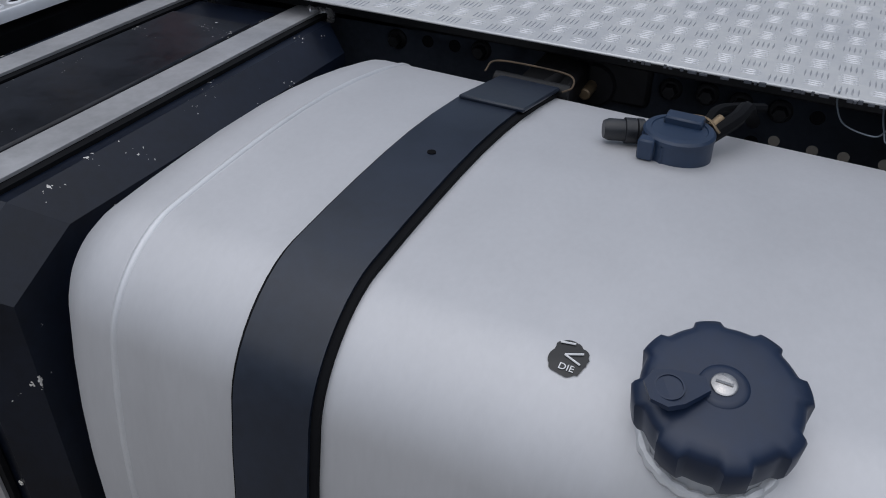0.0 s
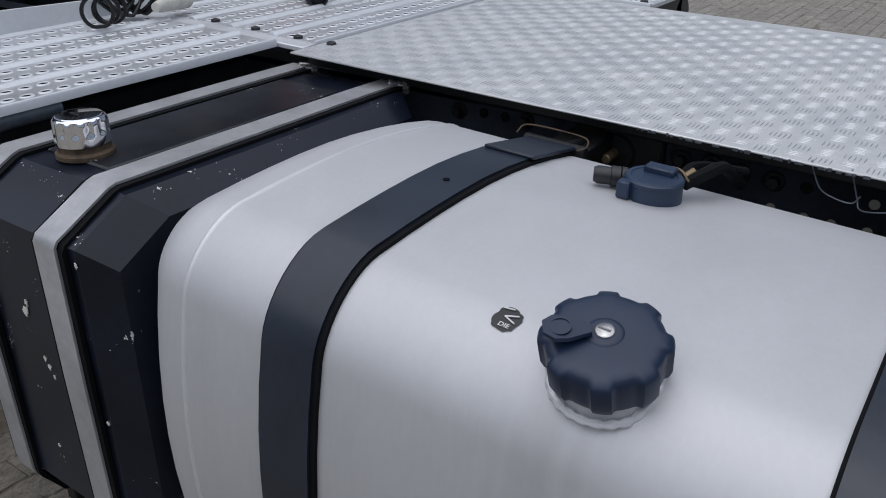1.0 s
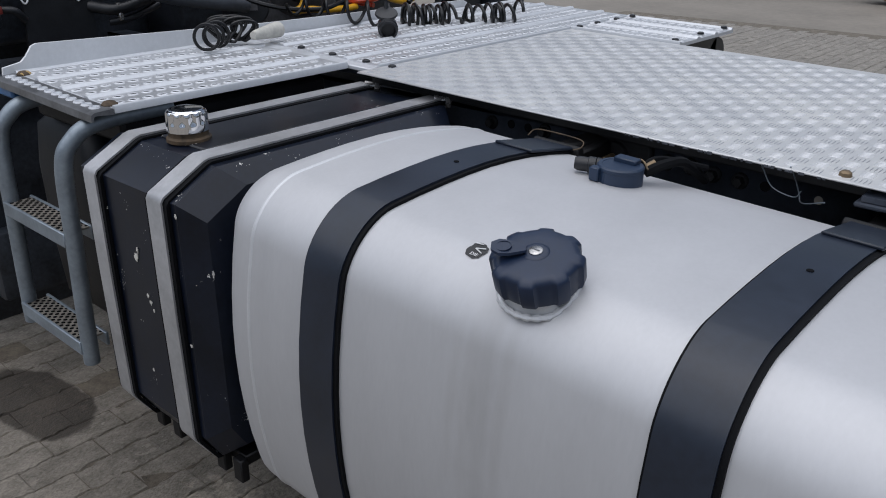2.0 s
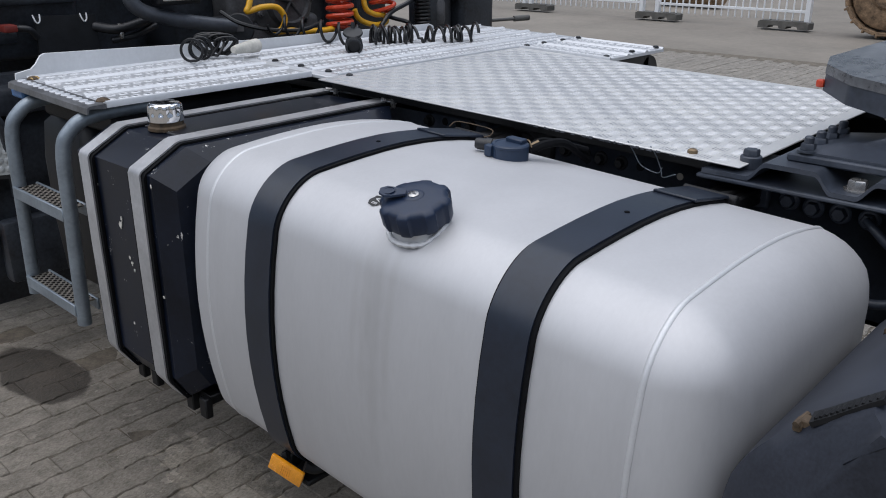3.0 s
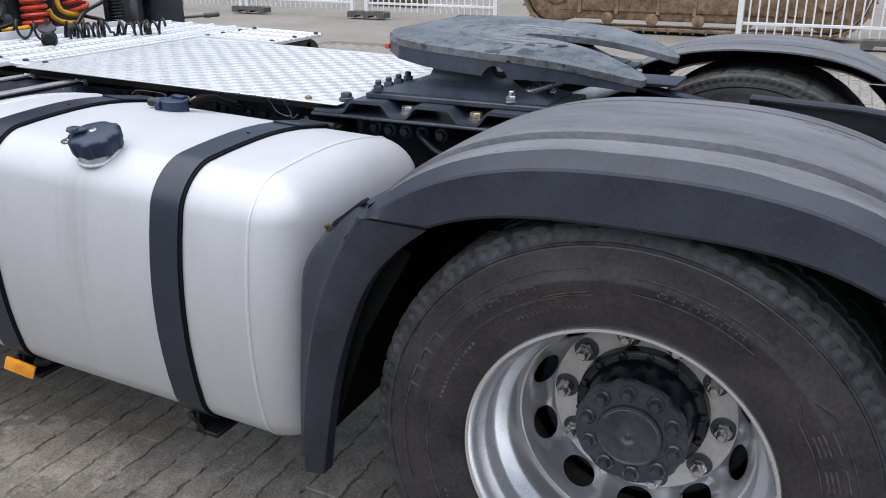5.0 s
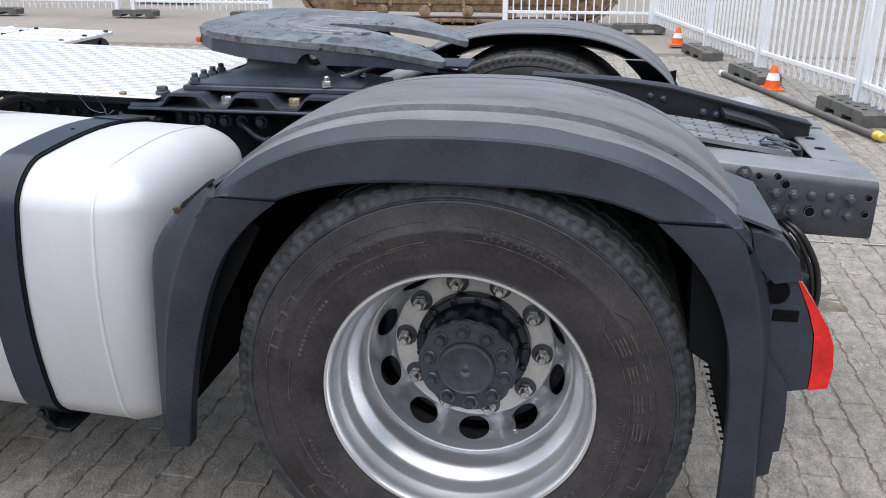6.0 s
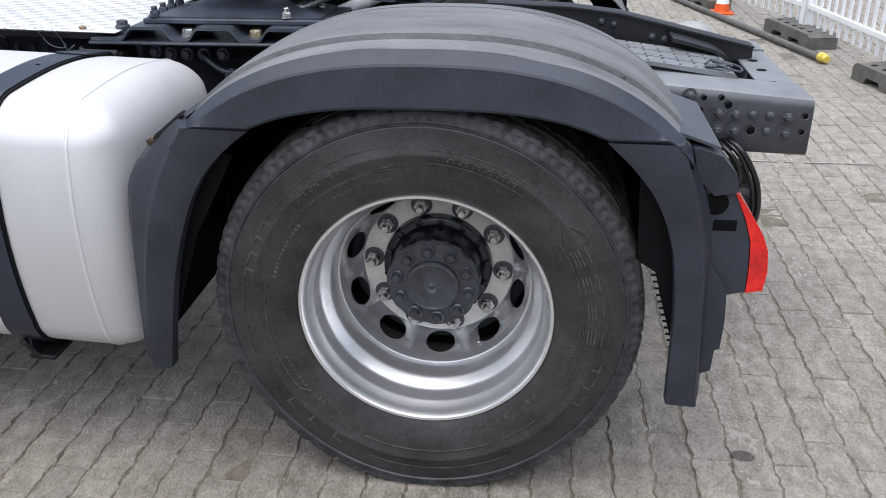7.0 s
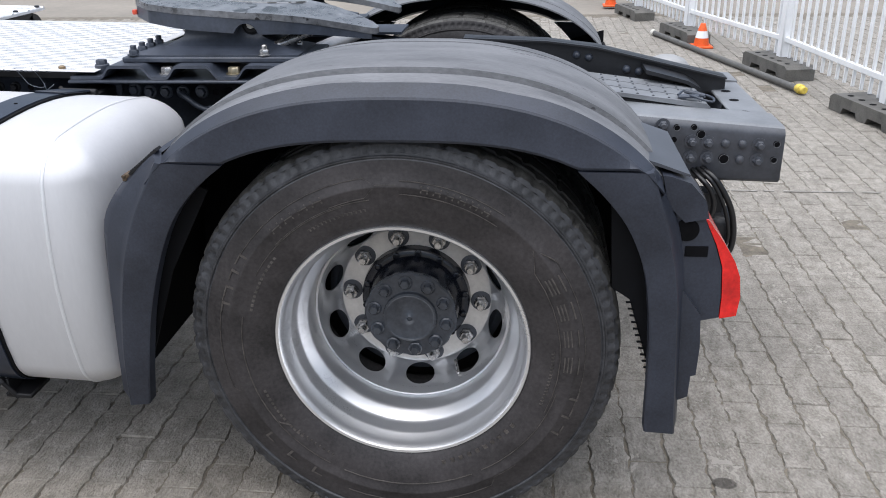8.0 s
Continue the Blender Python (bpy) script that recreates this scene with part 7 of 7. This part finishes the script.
# ---- the truck as one thing: each assembly is a part of it ----
def split(ob):
    """Makes each loose piece of a mesh an object of its own."""
    bm = bmesh.new()
    bm.from_mesh(ob.data)
    todo, groups = set(bm.verts), []
    while todo:
        stack, got = [todo.pop()], set()
        while stack:
            v = stack.pop()
            got.add(v)
            for e in v.link_edges:
                w = e.other_vert(v)
                if w in todo:
                    todo.discard(w)
                    stack.append(w)
        groups.append({v.index for v in got})
    bm.free()
    base = ob.name.split(".")[0]
    for g in groups[1:]:
        b2 = bmesh.new()
        b2.from_mesh(ob.data)
        bmesh.ops.delete(b2, geom=[v for v in b2.verts if v.index not in g], context='VERTS')
        finish(base, b2, ob.data.materials[0], ob.parent, ob.get("label", ""))
    b2 = bmesh.new()
    b2.from_mesh(ob.data)
    bmesh.ops.delete(b2, geom=[v for v in b2.verts if v.index not in groups[0]], context='VERTS')
    b2.to_mesh(ob.data)
    b2.free()


for ob in list(scene.objects):
    if ob.type == 'MESH' and ob.name.split(".")[0] in ("spray_flap", "cable_loom", "foot_bracket", "cab_hose", "cross_member", "punched_hole", "air_pipe", "loose_string", "catch", "hose", "lens_element", "facet"):
        split(ob)

LOOSE = ("ground", "cable_bundle", "trailer_plug", "air_coil", "air_hose", "cable_coil", "camera", "sun")
truck = thing("truck", "dark grey and silver tractor truck parked on block paving", "truck")
for ob in list(scene.objects):
    base = ob.name.split(".")[0]
    if ob.parent is not None or ob is truck or base in LOOSE:
        continue
    if ob.type == 'MESH':
        ob.parent = truck
        main = ob
    else:
        kids = [c for c in ob.children]
        main = max(kids, key=lambda c: c.dimensions.x * c.dimensions.y + c.dimensions.y * c.dimensions.z + c.dimensions.x * c.dimensions.z)
        for c in kids:
            c.parent = truck if c is main else main
        if "label" in ob:
            main["label"] = ob["label"]
        bpy.data.objects.remove(ob)
        main.name = base
    for key in ("category", "group"):
        if key in main:
            del main[key]


# ---- fence, blocks, cone and pipe at the side of the yard ----
def foot_block(at, turn, length=0.78, width=0.24, height=0.115):
    t = thing("ballast_block", "dark recycled plastic fence foot block lying on the paving", "fence foot", "fence feet")
    bm = bmesh.new()
    h, w = length / 2, width / 2
    out = [(-h, 0), (-h, height * 0.8), (-h + 0.04, height), (h - 0.04, height), (h, height * 0.8), (h, 0), (h * 0.62, 0), (h * 0.56, height * 0.38), (h * 0.18, height * 0.38), (h * 0.12, 0), (-h * 0.12, 0), (-h * 0.18, height * 0.38), (-h * 0.56, height * 0.38), (-h * 0.62, 0)]
    prism(bm, out, -w, w, lambda u, v, a: (u, a, v))
    bevel_sharp(bm, 0.010, 2, 25)
    part("block", bm, M_FOOT, t)
    for k in (-2, -1, 0, 1, 2):
        bm = bmesh.new()
        lathe(bm, (k * 0.13, 0.05, height), (0, 0, 1), [(0.022, -0.004), (0.022, 0.0015)], 14)
        part("socket", bm, M_HOLE, t, "round post socket")
    t.matrix_world = Matrix.Translation(at) @ Matrix.Rotation(turn, 4, 'Z')
    return t


def fence_panel(p, q, height=1.10, base=0.16, pitch=0.115):
    """A white picket panel between two posts."""
    p, q = Vector(p), Vector(q)
    d = q - p
    L = d.length
    t = thing("picket_fence", "white powder-coated steel picket fence panel", "fence", "fence panels")
    for x in (0.0, L):
        bm = bmesh.new()
        box(bm, (x - 0.04, -0.04, 0.10), (x + 0.04, 0.04, height + 0.05), 0.004)
        part("post", bm, M_WHITE, t)
    for z in (base + 0.10, height - 0.10):
        bm = bmesh.new()
        box(bm, (0.03, -0.018, z - 0.02), (L - 0.03, 0.018, z + 0.02), 0.003)
        part("rail", bm, M_WHITE, t)
    n = int((L - 0.12) / pitch)
    bm = bmesh.new()
    box(bm, (-0.011, -0.011, base - 0.04), (0.011, 0.011, height), 0.003)
    first = part("picket", bm, M_WHITE, t)
    for i in range(n):
        x = 0.06 + (L - 0.12) * (i + 0.5) / n
        ob = first if i == 0 else new("picket", first.data)
        ob.parent = t
        ob.location = (x, 0.0, 0)
    t.matrix_world = Matrix.Translation(p) @ Matrix.Rotation(math.atan2(d.y, d.x), 4, 'Z')
    return t


# the near fence on the right runs away from the truck
fa, fb = Vector((2.62, 3.05, 0)), Vector((1.62, 7.62, 0))
fdir = (fb - fa).normalized()
ang = math.atan2(fdir.y, fdir.x)
feet = [(2.56, 2.78), (2.33, 4.42), (1.84, 6.15), (1.50, 7.75)]
for x, y in feet:
    foot_block((x, y, 0), ang)
posts = [(2.86, 1.25), (2.56, 2.82), (2.33, 4.50), (1.84, 6.25), (1.50, 7.85), (1.03, 10.25)]
for a, b in zip(posts, posts[1:]):
    fence_panel((a[0] + 0.06, a[1], 0), (b[0] + 0.06, b[1], 0))
fence_panel((-1.12, 10.25, 0), (1.03, 10.25, 0))
foot_block((0.85, 10.2, 0), 0.0)
# the far fence
for a, b in (((-13.3, 11.5), (-10.75, 11.42)), ((-10.60, 11.42), (-8.13, 11.36)), ((-7.82, 11.35), (-5.24, 11.3))):
    fence_panel((*a, 0), (*b, 0))
for x, y in ((-10.52, 11.42), (-7.80, 11.36), (-5.57, 11.3)):
    foot_block((x, y, 0), 0.0)


def build_cone(at, h=0.225):
    t = thing("traffic_cone", "small orange traffic cone with a pale band", "traffic cone")
    bm = bmesh.new()
    x, y = at
    box(bm, (x - 0.10, y - 0.10, 0), (x + 0.10, y + 0.10, 0.022), 0.006)
    lathe(bm, (x, y, 0.02), (0, 0, 1), [(0.075, 0), (0.062, h * 0.32), (0.0625, h * 0.33)], 24, caps=False)
    lathe(bm, (x, y, 0.02), (0, 0, 1), [(0.045, h * 0.62), (0.022, h * 0.93), (0.018, h * 0.93)], 24)
    part("body", bm, M_CONE, t)
    bm = bmesh.new()
    lathe(bm, (x, y, 0.02), (0, 0, 1), [(0.0625, h * 0.33), (0.045, h * 0.62)], 24, caps=False)
    part("band", bm, M_WHITE, t, "pale reflective band")
    return t


build_cone((1.92, 5.60))
build_cone((1.30, 8.75))
pipe = thing("pipe", "long grey plastic pipe with a yellow end lying on the paving", "pipe")
bm = bmesh.new()
rod(bm, (2.285, 3.615, 0.030), (1.56, 6.30, 0.030), 0.025, 16, 0.004)
part("tube", bm, M_PIPE, pipe)
bm = bmesh.new()
d = Vector((2.285 - 1.56, 3.615 - 6.30, 0)).normalized()
lathe(bm, Vector((2.285, 3.615, 0.036)), d, [(0.032, -0.01), (0.036, 0.0), (0.036, 0.04), (0.028, 0.045), (0.028, 0.08), (0.022, 0.085)], 20)
part("end_cap", bm, material("yellow_plastic", (0.62, 0.47, 0.08), 0.5, vary=0.2, scale=20), pipe, "yellow plastic end cap")
bm = bmesh.new()
lathe(bm, Vector((1.56, 6.30, 0.032)), -d, [(0.030, -0.01), (0.032, 0.0), (0.032, 0.04), (0.026, 0.045)], 20)
part("end_cap", bm, M_WHITEPL, pipe, "pale end cap")


# rusty crawler track of a machine parked beyond the fence
crawler = thing("crawler_track", "rusty muddy crawler track frame of a parked machine", "crawler")
bm = bmesh.new()
box(bm, (-4.20, 10.99, 0.17), (0.05, 11.35, 1.0), 0.03, 2)
box(bm, (-4.00, 10.955, 0.30), (-0.15, 11.0, 0.92), 0.015, 2)
for x in (-3.7, -3.1, -2.45, -1.9, -1.2, -0.6):
    box(bm, (x, 10.935, 0.26), (x + 0.07, 10.96, 0.95), 0.008)
for x in (-4.05, 0.0):
    lathe(bm, (x, 11.0, 0.60), (0, -1, 0), [(0.50, -0.3), (0.50, 0.0), (0.46, 0.03), (0.24, 0.035), (0.20, 0.07)], 32)
part("frame", bm, M_TRACK, crawler, "muddy track frame")
x0, x1, r = -4.05, 0.0, 0.55
Ls = x1 - x0
per = 2 * Ls + 2 * math.pi * r
for k in range(61):
    s = per * k / 61
    if s < Ls: p, an = Vector((x0 + s, 11.2, 0.05)), 0
    elif s < Ls + math.pi * r:
        th = (s - Ls) / r; p, an = Vector((x1 + r * math.sin(th), 11.2, 0.05 + r - r * math.cos(th))), th
    elif s < 2 * Ls + math.pi * r: p, an = Vector((x1 - (s - Ls - math.pi * r), 11.2, 0.05 + 2 * r)), math.pi
    else:
        th = (s - 2 * Ls - math.pi * r) / r; p, an = Vector((x0 - r * math.sin(th), 11.2, 0.05 + r + r * math.cos(th))), math.pi + th
    m = Matrix.Translation(p) @ Matrix.Rotation(-an, 4, 'Y')
    b2 = bmesh.new()
    box(b2, (-0.095, -0.28, -0.03), (0.095, 0.28, 0.02), 0.008)
    box(b2, (-0.09, -0.28, -0.06), (-0.06, 0.28, -0.02), 0.006)
    bmesh.ops.transform(b2, matrix=m, verts=b2.verts)
    part("shoe", b2, M_TRACK, crawler)
for x in (-2.3, -1.6, -0.9, -0.2, 0.4):
    b2 = bmesh.new()
    lathe(b2, (x - 0.9, 10.97, 0.19), (0, -1, 0), [(0.08, -0.05), (0.095, 0), (0.095, 0.03), (0.06, 0.04)], 18)
    part("roller", b2, M_TRACK, crawler)
log = thing("rusty_beam", "rusty brown steel drum lying beyond the far fence", "steel drum")
bm = bmesh.new()
rod(bm, (-9.4, 14.3, 0.26), (-8.0, 14.15, 0.26), 0.26, 20, 0.02)
for k in range(5):
    lathe(bm, (-9.3 + k * 0.3, 14.29 - k * 0.03, 0.26), (1, -0.1, 0), [(0.26, 0), (0.275, 0.02), (0.26, 0.04)], 20, caps=False)
part("drum", bm, M_TRACK, log)

# ---- paving: interlocking concrete blocks, last ----
PW, PL, GAP, PT = 0.105, 0.210, 0.0042, 0.030


def paver_outline(l, w, wave=0.0040, n=12):
    """A block whose long sides run in the same even wave, so that the rows lock into each other."""
    h, b = l / 2, w / 2
    def bend(u):
        f = (u / (PL / 2)) % 1.0
        return wave * max(-0.75, min(0.75, math.sin(2 * math.pi * f) * 1.25))
    us = [-h + l * i / n for i in range(n + 1)]
    return [(u, b + bend(u)) for u in us] + [(u, -b + bend(u)) for u in reversed(us)]


def paver_mesh(seed):
    rng = random.Random(seed)
    bm = bmesh.new()
    out = [(u + rng.uniform(-0.0016, 0.0016), v + rng.gauss(0, 0.0024)) for u, v in paver_outline(PL - GAP * 0.25, PW - GAP, n=14)]
    n = len(out)
    lo = [bm.verts.new((v, u, -PT)) for u, v in out]
    hi = [bm.verts.new((v, u, -0.0030 - rng.uniform(0, 0.001))) for u, v in out]
    tp = [bm.verts.new((v * 0.955, u * 0.980, rng.uniform(-0.0006, 0.0006))) for u, v in out]
    for a, b in ((lo, hi), (hi, tp)):
        for i in range(n):
            j = (i + 1) % n
            bm.faces.new((a[i], a[j], b[j], b[i]))
    bm.faces.new(tp)
    bmesh.ops.recalc_face_normals(bm, faces=bm.faces)
    me = bpy.data.meshes.new("paver")
    bm.to_mesh(me)
    bm.free()
    me.materials.append(M_PAVER)
    return me


kinds = [paver_mesh(k) for k in range(10)]
paving = thing("paving", "weathered grey-brown interlocking concrete block paving", "paving", kind="structure")
bm = bmesh.new()
box(bm, (-6.5, -3.6, -0.028), (4.6, 8.0, -0.0050), 0)
part("joint_sand", bm, M_SAND, paving, "dark sandy joints")
rng = random.Random(21)
near, verts, faces = 0, [], []
tpl = []
for me in kinds:
    tpl.append(([v.co.copy() for v in me.vertices], [tuple(p.vertices) for p in me.polygons]))
i0, i1 = int(-6.4 / PW), int(4.5 / PW)
j0, j1 = int(-3.5 / PL), int(7.9 / PL)
for i in range(i0, i1):
    for j in range(j0, j1):
        x, y = i * PW, j * PL + (PL / 2 if i % 2 else 0.0)
        z = rng.gauss(0, 0.0012) + 0.004 * noise.noise((x * 0.7, y * 0.7, 1.0)) - 0.001
        k = rng.randrange(10)
        m = Matrix.Translation((x, y, z)) @ Euler((rng.gauss(0, 0.006), rng.gauss(0, 0.010), rng.gauss(0, 0.006))).to_matrix().to_4x4()
        if near < 300 and ((-2.6 < x < -1.1 and -1.75 < y < -0.9) or (0.7 < x < 1.75 and -0.9 < y < 0.6)):
            ob = new("paver", kinds[k])
            ob.parent = paving
            ob.matrix_basis = m
            near += 1
        else:
            b = len(verts)
            vs, fs = tpl[k]
            verts += [m @ v for v in vs]
            faces += [tuple(b + q for q in f) for f in fs]
me = bpy.data.meshes.new("paver_field")
me.from_pydata(verts, [], faces)
me.materials.append(M_PAVER)
ob = new("paver_field", me)
ob.parent = paving
tagged(ob, "grey-brown paving blocks stretching over the yard", kind="stuff")

# a thin worn white line across the blocks
bm = bmesh.new()
rng = random.Random(5)
x = 0.7
while x < 3.4:
    l = rng.uniform(0.05, 0.22)
    box(bm, (x, 1.335 + rng.uniform(-0.002, 0.002), 0.0015), (x + l, 1.344 + rng.uniform(-0.002, 0.002), 0.0050), 0)
    x += l + rng.uniform(0.006, 0.05)
tagged(finish("ground_line", bm, M_CHALK), "thin worn white line on the paving", "line marking", kind="structure")
